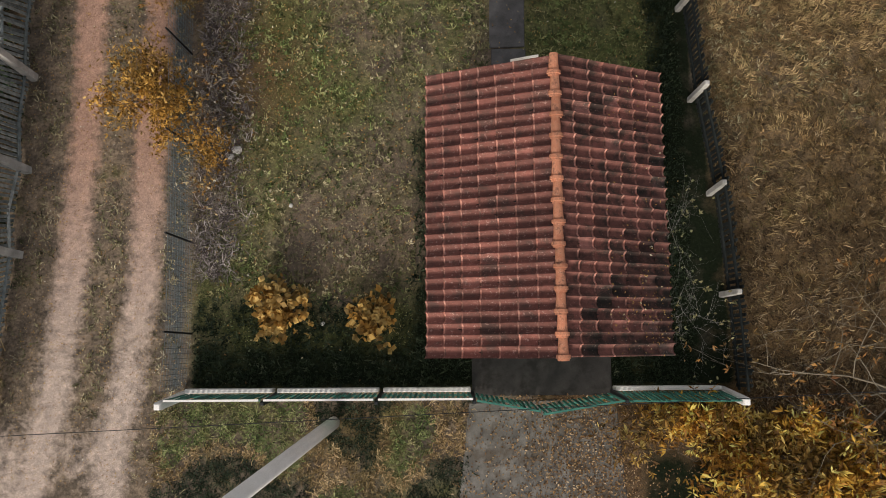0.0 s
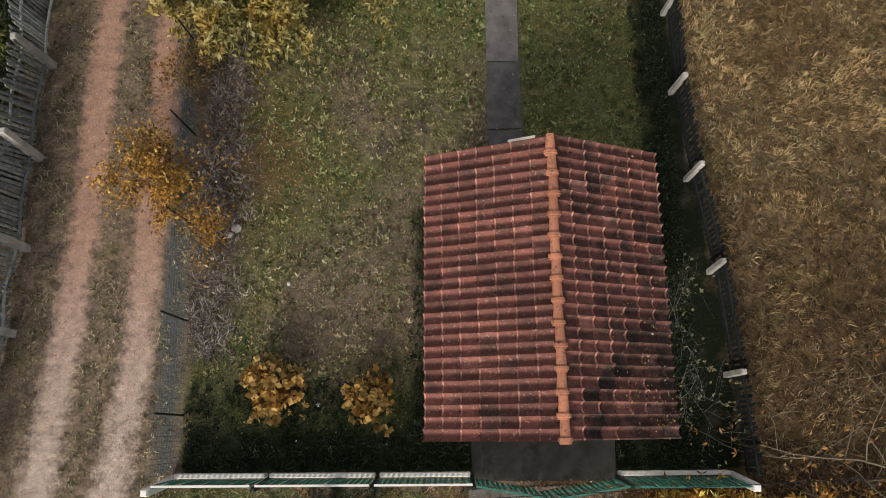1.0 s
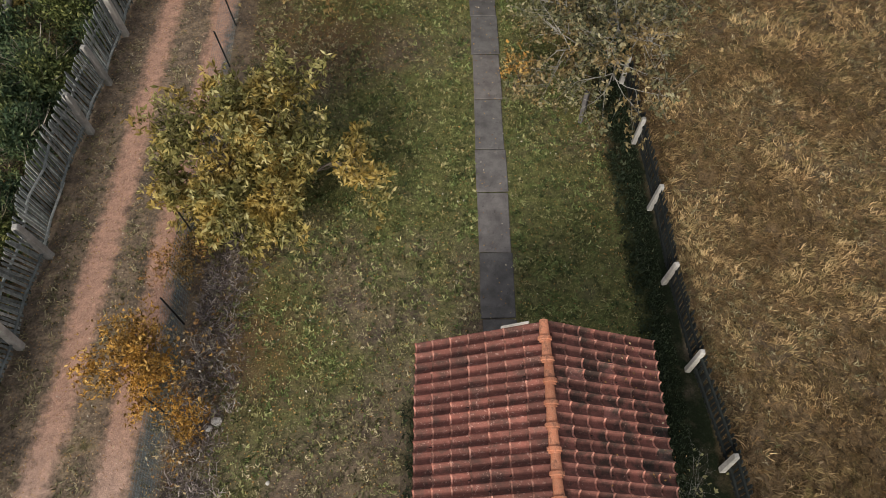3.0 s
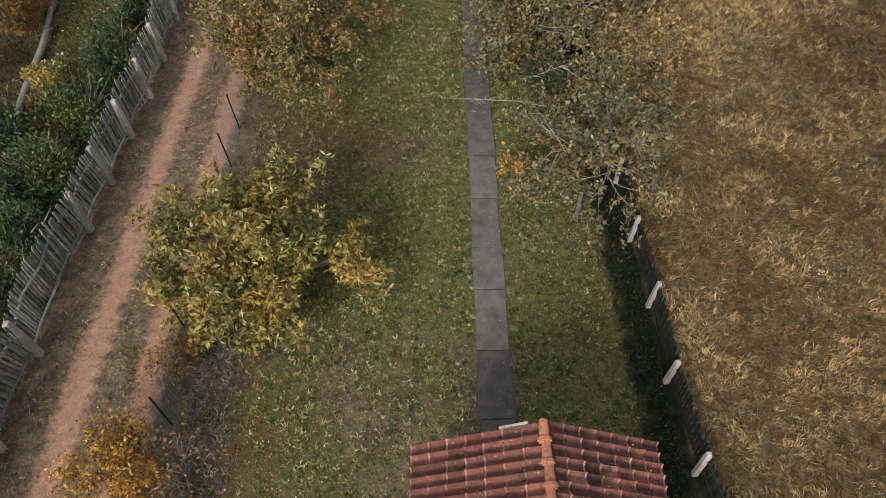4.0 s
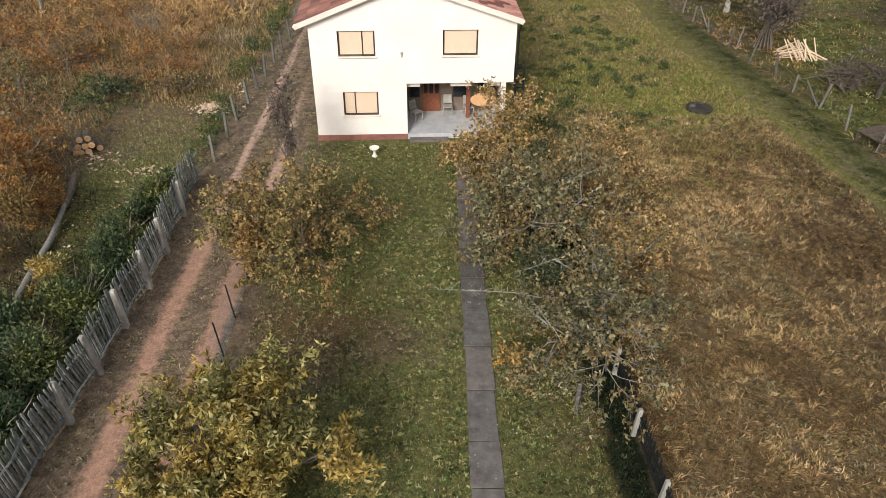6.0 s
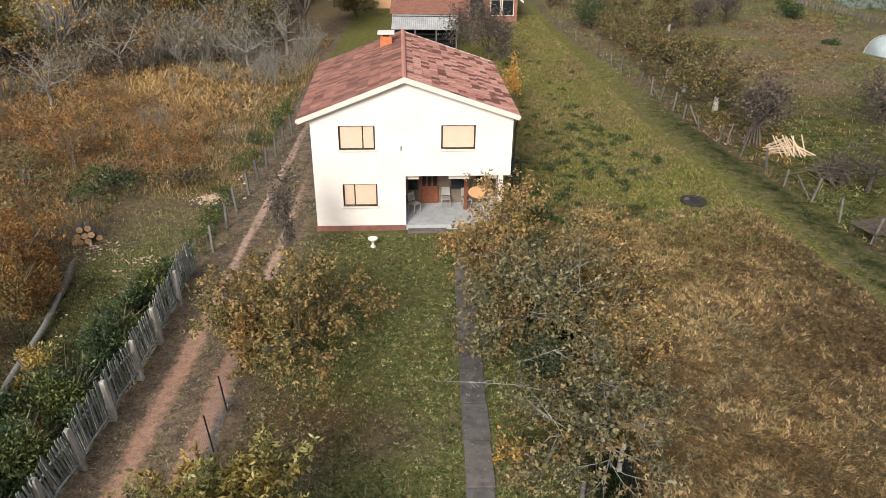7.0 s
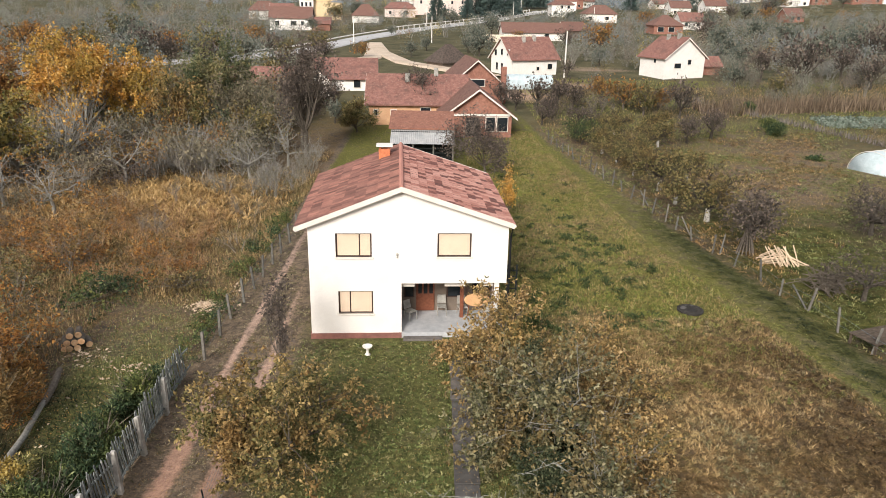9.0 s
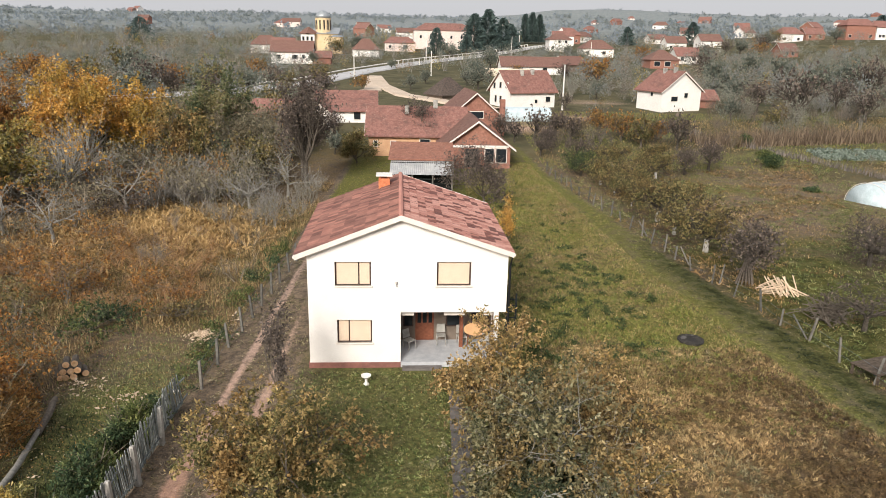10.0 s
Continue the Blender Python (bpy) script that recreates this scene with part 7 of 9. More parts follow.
for k in range(17):
    o = new("batten", plank)
    o.parent = pile
    o.matrix_local = pose(-0.7 + 0.14 * k + rng.uniform(-0.2, 0.2), -0.95 + rng.uniform(-0.5, 0.3), 0.02, -42 + rng.uniform(-14, 10), -30 + rng.uniform(-24, 26), rng.uniform(-30, 30))
for k in range(9):
    o = new("batten", plank)
    o.parent = pile
    o.matrix_local = pose(-1.9 + rng.uniform(-0.3, 0.3), rng.uniform(-0.6, 0.5), 0.10 + 0.07 * k, 0, 84 + rng.uniform(-9, 5), rng.uniform(-28, 28))
for k in range(4):
    o = new("batten", plank)
    o.parent = pile
    o.matrix_local = pose(0.6 + rng.uniform(-0.2, 0.2), -0.3 + rng.uniform(-0.3, 0.3), 0.95 - 0.12 * k, 0, 112 + rng.uniform(-6, 6), rng.uniform(-25, 5))
dark = bmesh.new()
tube(dark, [(0, 0, 0), (0.05, 0.1, 1.2), (0, 0.15, 2.3)], (0.05, 0.045, 0.03), 6)
dark = finish(dark, "pole")
dark.materials.append(BARK)
stook = thing("stacked_poles", pose(20.4, 42.2, 0), "grey bean poles leaning together in a stook", "poles")
for k in range(14):
    o = new("bean_pole", dark)
    o.parent = stook
    a = k * 0.45
    o.matrix_local = pose(0.55 * math.cos(a), 0.45 * math.sin(a), 0, 14 * math.sin(a), -14 * math.cos(a), 0)
stick = bmesh.new()
tube(stick, [(-0.9, 0, 0), (0, 0.06, 0.05), (0.9, -0.04, 0)], (0.03, 0.026, 0.014), 5)
stick = finish(stick, "stick")
stick.materials.append(BARK)
heap = thing("brushwood_heap", pose(22.3, 36.0, 0), "dark heap of cut brushwood sticks", "brushwood")
for k in range(90):
    o = new("stick", stick)
    o.parent = heap
    f = k / 90
    o.matrix_local = pose(rng.gauss(0, 0.75) * (1 - 0.6 * f), rng.gauss(0, 0.5) * (1 - 0.6 * f), 0.10 + 0.85 * f, rng.uniform(-25, 25), rng.uniform(-62, 62), rng.uniform(0, 360))
RED_WOOD_OLD = surface("old_brown_boards", (0.055, 0.042, 0.032), (0.13, 0.10, 0.075), 6, 60, 0.9, 0.3, 0.006)
bench = thing("wooden_crate", pose(21.2, 29.3, 0, 0, 0, 20), "weathered low wooden platform with planks", "platform")
for k in range(6):
    part("plank", boxes(((-1.2, -0.75 + 0.25 * k, 0.52), (1.2, -0.53 + 0.25 * k, 0.56))), RED_WOOD_OLD, bench)
for x_, y_ in ((-1.1, -0.7), (1.0, -0.7), (-1.1, 0.6), (1.0, 0.6)):
    part("leg", boxes(((x_, y_, 0), (x_ + 0.1, y_ + 0.1, 0.52))), RED_WOOD_OLD, bench)
FILM = surface("milky_greenhouse_film", (0.42, 0.52, 0.56), (0.58, 0.67, 0.71), 1.2, 20, 0.35, 0.2, 0.02)
tunnel = thing("polytunnel", pose(43.2, 66.9, 0, 0, 0, -64), "milky plastic film polytunnel with arched hoops", "polytunnel")
bm = bmesh.new()
rings = []
for i in range(13):
    r0 = 1.0 if 0 < i < 12 else 0.97
    rings.append([bm.verts.new((2.3 * r0 * math.cos(math.pi * k / 14), i * 0.75, 2.1 * r0 * math.sin(math.pi * k / 14) * (1 if i % 2 == 0 else 0.975))) for k in range(15)])
for a, b in zip(rings, rings[1:]):
    for k in range(14):
        bm.faces.new((a[k], a[k + 1], b[k + 1], b[k]))
bm.faces.new(rings[0])
bm.faces.new(rings[-1])
part("film", bm, FILM, tunnel, smooth=True)
for i in range(0, 13, 2):
    part("hoop", tube(bmesh.new(), [(2.33 * math.cos(math.pi * k / 12), i * 0.75, 2.13 * math.sin(math.pi * k / 12)) for k in range(13)], [0.035] * 13, 5), CONC_POLE, tunnel)

TREE_X, TREE_Y = 23.6, 34.6
ORCH = []
for k, (x_, y_, s_, lf, mt, lb) in enumerate(((21.2, 43.4, 61, 3000, LEAF_DUSK, "old dark orchard tree, almost leafless"), (20.6, 49.4, 62, 6500, LEAF_OLIVE, "low spreading orchard tree with olive-brown leaves"), (19.9, 58.6, 63, 7000, LEAF_OLIVE, "leafy olive orchard tree with whitewashed trunk"), (TREE_X, TREE_Y, 64, 1200, LEAF_DUSK, "bare dark plum tree with crooked limbs"), (17.6, 80.0, 65, 8000, LEAF_NETTLE, "small dark green leafy tree"))):
    o = build_tree("orchard_tree", pose(x_, y_, 0, 0, 0, 50 * k), lb, s_, 1.1, 1.95, 0.13, 4, (7, 6, 6), 1.0, 0.02, lf, (0.08, 0.14), 0.5, 0.12, BARK_DARK, mt, "orchard trees", stretch=(1.0, 1.0, 0.85), low=0.9, wiggle=0.32)
    if k in (1, 2):
        part("whitewash", tube(bmesh.new(), [(0, 0, 0), (0, 0, 0.75)], (0.168, 0.140), 9, False), CONC, o, "whitewashed trunk base")
    o.scale = (1.3, 1.3, 1.3) if k < 3 else (1, 1, 1)
    ORCH.append(o)
for src, x_, y_, a, s_ in ((1, 19.9, 54.3, 80, 1.0), (2, 19.3, 64.3, 130, 1.05), (1, 19.0, 69.8, 10, 0.95), (2, 18.7, 74.8, 200, 1.0), (2, 23.6, 62.5, 70, 0.95), (1, 22.5, 74, 33, 1.0), (2, 26, 79, 66, 1.1), (0, 30.2, 81.5, 6, 1.1), (1, 22.5, 85, 26, 1.0), (2, 28, 86, 96, 1.0), (0, 34, 84, 6, 1.2), (0, 18.6, 88, 120, 1.0), (3, 31.1, 46.5, 40, 1.2), (3, 33.5, 50, 140, 1.0), (0, 16.0, 95, 20, 1.0), (0, 14.4, 90, 70, 0.9)):
    o = copy_thing(ORCH[src], pose(x_, y_, ground_z(x_, y_), 0, 0, a))
    o.scale = (s_, s_, s_)
build_tree("golden_shrub", pose(5.9, 49.6, 0), "upright golden-leaved shrub behind the white house", 78, 0.4, 1.5, 0.035, 4, (7, 5, 4), 0.5, 0.25, 2600, (0.08, 0.15), 0.4, 0.2, BARK, LEAF_GOLD, category="bush", stretch=(0.6, 0.6, 1.1))
build_tree("maple_tree", pose(5.2, 63, 0), "half-bare purple-brown tree behind the house", 71, 1.2, 2.9, 0.10, 4, (10, 6, 6), 0.8, 0.10, 16000, (0.09, 0.15), 0.4, 0.25, BARK, LEAF_DUSK)
build_tree("tall_tree", pose(-12.4, 71, 0), "tall dark half-bare tree with purple-brown crown", 72, 3.0, 4.4, 0.22, 4, (11, 6, 6), 0.6, 0.18, 15000, (0.12, 0.22), 0.5, 0.3, BARK, LEAF_DUSK, stretch=(0.78, 0.78, 1.08))
build_tree("tall_tree", pose(-13.3, 74, 0), "tall dark tree with upright bare limbs", 73, 2.6, 3.3, 0.18, 4, (9, 6, 6), 0.5, 0.28, 16000, (0.12, 0.22), 0.5, 0.28, BARK, LEAF_DUSK, stretch=(0.7, 0.7, 1.1))
build_tree("pear_tree", pose(-8.7, 84.5, 0), "small olive pear tree by the orange house", 74, 1.0, 1.7, 0.11, 4, (7, 5, 5), 0.7, 0.15, 12000, (0.12, 0.19), 0.5, 0.22, BARK, LEAF_OLIVE)
build_tree("red_tree", pose(-0.5, 92, 1), "leafless reddish tree over the long roof", 75, 1.8, 2.5, 0.14, 4, (8, 6, 6), 0.75, 0.15, 9000, (0.10, 0.17), 0.5, 0.25, BARK, LEAF_DUSK)

# ---------------- woods on the left ----------------
for k, (x_, y_, tr, lb_, n_, mt, sx, sz, text) in enumerate((
        (-34.0, 70, 3.0, 4.7, 26000, LEAF_GOLD, 0.95, 1.08, "tall golden poplar at the edge of the wood"),
        (-30.0, 74, 2.6, 3.8, 20000, LEAF_GOLD, 0.9, 1.15, "tall golden poplar with pale limbs"),
        (-38.5, 60, 1.8, 4.2, 20000, LEAF_QUINCE, 1.0, 0.95, "broad yellow-green willow in the wood"),
        (-47.0, 74, 3.5, 4.8, 16000, LEAF_RUST, 0.95, 1.0, "tall rust-brown tree in the wood"),
        (-25.5, 84, 3.0, 4.6, 22000, LEAF_GREEN, 0.9, 1.05, "dark green tree behind golden poplars"),
        (-42.5, 80, 3.0, 5.0, 17000, LEAF_RUST, 0.95, 1.05, "rust-orange poplar deep in the wood"),
        (-46.0, 62, 2.0, 4.2, 16000, LEAF_QUINCE, 1.0, 0.95, "yellow-green willow at the wood's edge"),
        (-24.2, 71, 1.6, 3.4, 13000, LEAF_APPLE, 0.9, 1.05, "orange-brown tree beside golden poplars"),
        (-31.0, 60, 2.2, 3.6, 900, LEAF_GOLD, 0.9, 1.1, "bare pale tree with a few yellow leaves"),
        (-27.0, 60, 1.2, 2.6, 700, LEAF_RUST, 1.0, 0.8, "bare grey crooked tree at meadow edge"),
        (-36.5, 55, 1.4, 3.6, 17000, LEAF_QUINCE, 1.0, 0.9, "yellow-olive willow at meadow edge"),
        (-20.0, 78, 2.0, 3.4, 7000, LEAF_WOOD, 0.9, 1.0, "grey half-bare tree in the thicket"),
        (-17.2, 70, 1.4, 2.6, 5000, LEAF_OLIVE, 0.9, 0.9, "small olive tree at the meadow's end"))):
    build_tree("wood_tree", pose(x_, y_, 0, 0, 0, 30 * k), text, 90 + k, tr, lb_, 0.2, 4, (10, 6, 6), 0.66, 0.12, int(1.2 * n_), (0.13, 0.25), 0.55, 0.20, BARK_PALE if k in (0, 1, 2, 6, 8) else BARK, mt, "tall trees of the wood", stretch=(sx, sx, sz))

rngw = np.random.default_rng(77)


def clearings(x, y):
    """True where no wild bush may stand."""
    c = (x > -9.9) & (x < 17.5 + 0 * y) & (y < 88)
    c |= (np.hypot((x + 18.5) / 9.5, (y - 49) / 9.5) < 1) | ((x > -16.5) & (y < 72) & (x > -24 + 0.12 * y))
    c |= (x > 12) & (x < 52) & (y < 128)
    c |= (x > 52) & (x < 100) & (y > 60) & (y < 122) & (x < 36 + 0.62 * y)
    c |= (x > -33) & (x < 26) & (y > 62) & (y < 124) & ~((x < -16) & (y < 104))
    c |= (x > 8) & (x < 62) & (y > 112) & (y < 142)
    xr = np.interp(y, (140, 176, 220, 270, 330, 415, 520), (-42, -29.5, -21, -4.8, 22.2, 61.7, 105))
    c |= (np.abs(x - xr) < 9) & (y > 150) & (y < 470)
    c |= (x > -24) & (x < 6) & (y > 120) & (y < 215) & (np.abs(x + 6) < 16)
    for hx, hy, hr in ((-50, 325, 15), (-48, 256, 12), (5, 385, 26), (-16, 354, 12), (66, 373, 12), (79, 341, 13), (86, 266, 10), (140, 383, 12), (30, 223, 16)):
        c |= (np.hypot(x - hx, y - hy) < hr) | ((np.abs(x - hx * (1 - (hy - y) / hy)) < hr * 0.8) & (y < hy) & (y > hy - 28))
    return c


def wild(n, x0, x1, y0, y1, size, seed, dens=0.0, scale=0.02):
    r = np.random.default_rng(seed)
    x, y = r.uniform(x0, x1, n), r.uniform(y0, y1, n)
    ok = ~clearings(x, y) & (rough_noise(x, y, scale, seed) > dens)
    x, y = x[ok], y[ok]
    return np.stack([x, y, r.uniform(size[0], size[1], len(x)), r.uniform(0.8, 1.25, len(x))], 1)


def shapes(n, leaf, base, k0, hollow=0.4, shape=(1, 1, 1.5, 0.25), slim=0.55):
    return [cloud(base + k, n, shape, leaf, slim, 0.15, 6, hollow) for k in range(k0)]


twig_shapes = [shrub_shape(200 + k, 4, (6, 5, 4), 1.0, 0.020) for k in range(5)]
valley_shapes = [shrub_shape(260 + k, 4, (5, 4, 4), 1.0, 0.034, 0.65, 0.2, 4) for k in range(5)]
TWIG_RUST = foliage("rusty_twig", [(0.0, (0.15, 0.085, 0.045)), (0.6, (0.25, 0.145, 0.075)), (1.0, (0.36, 0.23, 0.13))], through_light=0.0)
near_w = np.concatenate([wild(620, -75, -13, 44, 108, (1.4, 2.9), 301), wild(420, -40, -13, 58, 108, (1.6, 3.0), 311)])
near_w[:, 2] *= np.where((near_w[:, 1] < 66) & (near_w[:, 0] < -20), 0.75, 1.0)
many("woodland_pale_twigs", twig_shapes, near_w[1::3], VALLEY_GREY, "bare silver-grey thicket of the wood", "thicket")
many("woodland_twigs", twig_shapes, near_w[::2], TWIG_WOOD, "bare grey-brown thicket of the wood", "thicket")
many("woodland_dusk", shapes(230, (0.08, 0.16), 215, 3), near_w[1::4], LEAF_WOOD, "grey-brown undergrowth of the wood", "thicket")
many("woodland_leaves", shapes(230, (0.08, 0.16), 210, 4), near_w[::4], LEAF_WOOD, "dull olive undergrowth of the wood", "thicket")
many("woodland_rust", shapes(230, (0.08, 0.16), 220, 3), near_w[1::11], LEAF_RUST, "rust-brown undergrowth of the wood", "thicket")
for k, (x_, y_, s_, lf, mt) in enumerate(((-26.5, 48.5, 2.6, 700, LEAF_RUST), (-31.5, 51, 3.0, 1200, LEAF_RUST), (-25.5, 58.5, 2.7, 500, LEAF_OLIVE), (-36, 47, 3.0, 1500, LEAF_RUST), (-30, 43, 2.4, 1600, LEAF_RUST), (-34, 58, 3.4, 900, LEAF_GOLD), (-29.5, 63.5, 3.2, 500, LEAF_OLIVE), (-15.6, 60.5, 2.2, 300, LEAF_OLIVE), (-13.4, 66.5, 2.2, 300, LEAF_OLIVE), (-22.5, 64.5, 2.8, 400, LEAF_OLIVE))):
    build_tree("bare_tree", pose(x_, y_, 0, 0, 0, 53 * k), "crooked silver-grey tree, nearly leafless, at the wood's edge", 540 + k, 1.7, 1.15 * s_, 0.12, 4, (6, 5, 4), 0.9, 0.03, lf, (0.10, 0.18), 0.5, 0.15, BARK_PALE, mt, "bare trees at the wood's edge", stretch=(1.0, 1.0, 0.9), wiggle=0.36)
uw = np.stack([rngw.uniform(-48, -24, 90), rngw.uniform(55, 72, 90), rngw.uniform(1.0, 2.0, 90), rngw.uniform(0.7, 1.1, 90)], 1)
many("woodland_floor_shrubs", shapes(230, (0.08, 0.16), 228, 4), uw, LEAF_DUSK, "dark brown shrubs at the wood's edge", "thicket")
dk = np.stack([rngw.uniform(-38, -19, 70), rngw.uniform(70, 84, 70), rngw.uniform(1.5, 2.6, 70), rngw.uniform(0.8, 1.2, 70)], 1)
many("woodland_shade", shapes(230, (0.08, 0.16), 226, 4), dk, LEAF_LILAC, "dark green undergrowth below the poplars", "thicket")
mead = np.stack([rngw.uniform(-24, -11.5, 30), rngw.uniform(40, 74, 30), rngw.uniform(0.7, 1.6, 30), rngw.uniform(0.7, 1.0, 30)], 1)
mead2 = np.stack([rngw.uniform(-27, -13, 54), rngw.uniform(35, 50, 54), rngw.uniform(0.8, 1.7, 54), rngw.uniform(0.45, 0.8, 54)], 1)
many("meadow_tangle", twig_shapes, mead2, TWIG_RUST, "rusty tangled twigs over the meadow", "thicket")
many("meadow_tangle_leaves", shapes(90, (0.06, 0.13), 235, 3, 0.3, (1, 1, 0.9, 0.1)), mead2, LEAF_RUST, "rust-coloured leaves in tangled twigs", "thicket")
lane_b = np.stack([rngw.uniform(-17, -10.6, 38), rngw.uniform(52, 72, 38), rngw.uniform(0.9, 1.7, 38), rngw.uniform(0.8, 1.1, 38)], 1)
many("lane_shrub_twigs", twig_shapes, lane_b, VALLEY_GREY, "bare grey shrubs at the end of the lane", "thicket")
many("lane_shrub_leaves", shapes(110, (0.07, 0.14), 237, 3, 0.3, (1, 1, 1.2, 0.1)), lane_b[::2], LEAF_WOOD, "withered leaves in bare grey shrubs", "thicket")
post_w = np.stack([rngw.uniform(-11.2, -9.6, 60), rngw.uniform(26.5, 52, 60), rngw.uniform(0.35, 0.9, 60), rngw.uniform(0.6, 1.2, 60)], 1)
many("post_weeds", shapes(120, (0.10, 0.2), 239, 3, 0.25, (0.9, 0.9, 0.9, 0.0)), post_w, LEAF_NETTLE, "dark green weeds round the fence posts", "weeds")
many("meadow_twigs", twig_shapes, mead, TWIG_GREY, "bare shrubs scattered over the dry meadow", "thicket")
west_l = wild(200, -40, -17, 2, 44, (0.9, 1.7), 302)
west_l = west_l[west_l[:, 0] < -17]
many("thicket_twigs", twig_shapes, west_l, TWIG_GREY, "bare tangled thicket beyond the lane", "thicket")
many("thicket_rust", shapes(300, (0.07, 0.14), 230, 4), west_l[::2], LEAF_RUST, "orange-brown thicket beyond the lane", "thicket")
many("thicket_green", shapes(300, (0.07, 0.14), 240, 4), west_l[1::2], LEAF_GREEN, "dull green thicket beyond the lane", "thicket")
x, y, r = sow(70000, -40, -9.5, 34, 76, 61)
keep = ~((x > -9.9)) & (rough_noise(x, y, 0.3, 61) > 0.42)
blades("meadow_reed", x[keep], y[keep], (0.15, 0.6), 0.04, (0.2, 1.25), GRASS_STRAW, "tall dry golden meadow grass", seed=62)

x, y = rngw.normal(size=2600) * 4.0 - 20.5, rngw.normal(size=2600) * 4.0 + 52.0
keep = (x < -10.5) & (y > 41) & (y < 62)
tufts("golden_meadow_tuft", x[keep], y[keep], 9, 0.10, (0.30, 0.75), 0.07, (0.3, 1.2), GRASS_GOLD, "golden dry grass patch in the meadow", 103)

# ---------------- valley beyond: woods, fields, village ----------------
mid = np.concatenate([wild(2600, -230, 230, 105, 330, (1.7, 3.4), 303, 0.30, 0.02), wild(1700, -330, 330, 300, 460, (2.2, 4.2), 305, 0.33, 0.012)])
# Valley leaves greyed and lightened: haze is put into the base colour.
VALLEY_OLIVE = foliage("hazed_valley_olive", [(0.0, (0.1326, 0.1441, 0.1204)), (0.6, (0.2103, 0.2192, 0.1805)), (1.0, (0.3117, 0.3042, 0.2424))], through_light=0.35)
VALLEY_DUSK = foliage("hazed_valley_dusk", [(0.0, (0.1303, 0.1474, 0.1486)), (0.6, (0.1874, 0.2042, 0.2011)), (1.0, (0.277, 0.2763, 0.2446))], through_light=0.35)
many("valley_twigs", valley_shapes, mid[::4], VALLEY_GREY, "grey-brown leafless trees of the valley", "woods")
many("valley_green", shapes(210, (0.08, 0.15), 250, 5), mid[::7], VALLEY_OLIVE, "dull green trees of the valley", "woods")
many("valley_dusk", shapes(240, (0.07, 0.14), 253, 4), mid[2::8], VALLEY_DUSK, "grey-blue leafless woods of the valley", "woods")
many("valley_rust", shapes(240, (0.07, 0.13), 255, 4), mid[1::36], LEAF_RUST, "rust-brown trees of the valley", "woods")
many("valley_gold", shapes(240, (0.07, 0.13), 258, 3), mid[3::40], LEAF_QUINCE, "yellow autumn trees of the valley", "woods")
r_ = np.random.default_rng(314)
cx_ = np.concatenate([r_.uniform(44, 130, 190), r_.uniform(16, 42, 40), r_.uniform(10, 60, 40)])
cy_ = np.concatenate([r_.uniform(112, 185, 190), r_.uniform(148, 200, 40), r_.uniform(103, 124, 40)])
ok_ = ~((np.abs(cx_ - 44 * cy_ / 136) < 11) & (cy_ < 140)) & ~((np.abs(cx_ - 19 * cy_ / 132) < 6) & (cy_ < 134))
cop = np.stack([cx_, cy_, r_.uniform(1.1, 2.6, 270), r_.uniform(0.8, 1.2, 270)], 1)[ok_]
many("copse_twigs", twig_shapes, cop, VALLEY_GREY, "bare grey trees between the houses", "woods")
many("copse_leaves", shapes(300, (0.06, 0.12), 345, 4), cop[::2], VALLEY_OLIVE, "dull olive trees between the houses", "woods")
many("copse_brown", shapes(300, (0.06, 0.12), 349, 4), cop[1::3], LEAF_DUSK, "dark brown bushes between the houses", "woods")
hx_ = np.concatenate([r_.uniform(17, 46, 60), r_.uniform(30, 110, 110), r_.uniform(40, 75, 30)])
hy_ = np.concatenate([r_.uniform(97, 112, 60), r_.uniform(110, 135, 110), r_.uniform(70, 88, 30)])
ok_ = ~((np.abs(hx_ - 44 * hy_ / 136) < 9) & (hy_ > 104) & (hy_ < 140))
hed = np.stack([hx_, hy_, r_.uniform(0.8, 1.9, 200), r_.uniform(0.7, 1.1, 200)], 1)[ok_]
hed[:, 2] *= np.where(hed[:, 1] < 90, 0.5, 1.0)
many("hedge_twigs", twig_shapes, hed, TWIG_WOOD, "bare brown hedges between the gardens", "hedge")
many("hedge_olive", shapes(300, (0.05, 0.10), 371, 4), hed[::2], LEAF_OLIVE, "olive-brown hedge shrubs between the gardens", "hedge")
many("hedge_dusk", shapes(300, (0.05, 0.10), 375, 4), hed[1::2], LEAF_DUSK, "dark brown hedge shrubs between the gardens", "hedge")
vx_ = np.concatenate([r_.uniform(45, 200, 620), r_.uniform(-130, -24, 330)])
vy_ = np.concatenate([r_.uniform(138, 340, 620), r_.uniform(118, 300, 330)])
ok_ = ~clearings(vx_, vy_) & (vx_ < 40 + 0.7 * vy_)
for hx, hy, hr in ((138, 372, 16), (165, 330, 12), (107, 300, 12), (86, 266, 12), (44, 136, 12)):
    ok_ &= ~((np.abs(vx_ - (hx + 4) * vy_ / hy) < hr) & (vy_ < hy + 6) & (vy_ > hy - 45))
mass = np.stack([vx_, vy_, r_.uniform(1.8, 3.9, 950), r_.uniform(0.7, 1.15, 950)], 1)[ok_]
# These two are lightened as well, with valley haze in the colour.
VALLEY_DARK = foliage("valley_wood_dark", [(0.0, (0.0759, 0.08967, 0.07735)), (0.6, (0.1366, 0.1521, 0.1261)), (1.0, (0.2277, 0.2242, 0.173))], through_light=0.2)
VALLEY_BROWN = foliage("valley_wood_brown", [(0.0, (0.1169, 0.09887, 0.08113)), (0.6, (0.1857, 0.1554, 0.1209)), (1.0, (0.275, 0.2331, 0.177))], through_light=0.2)
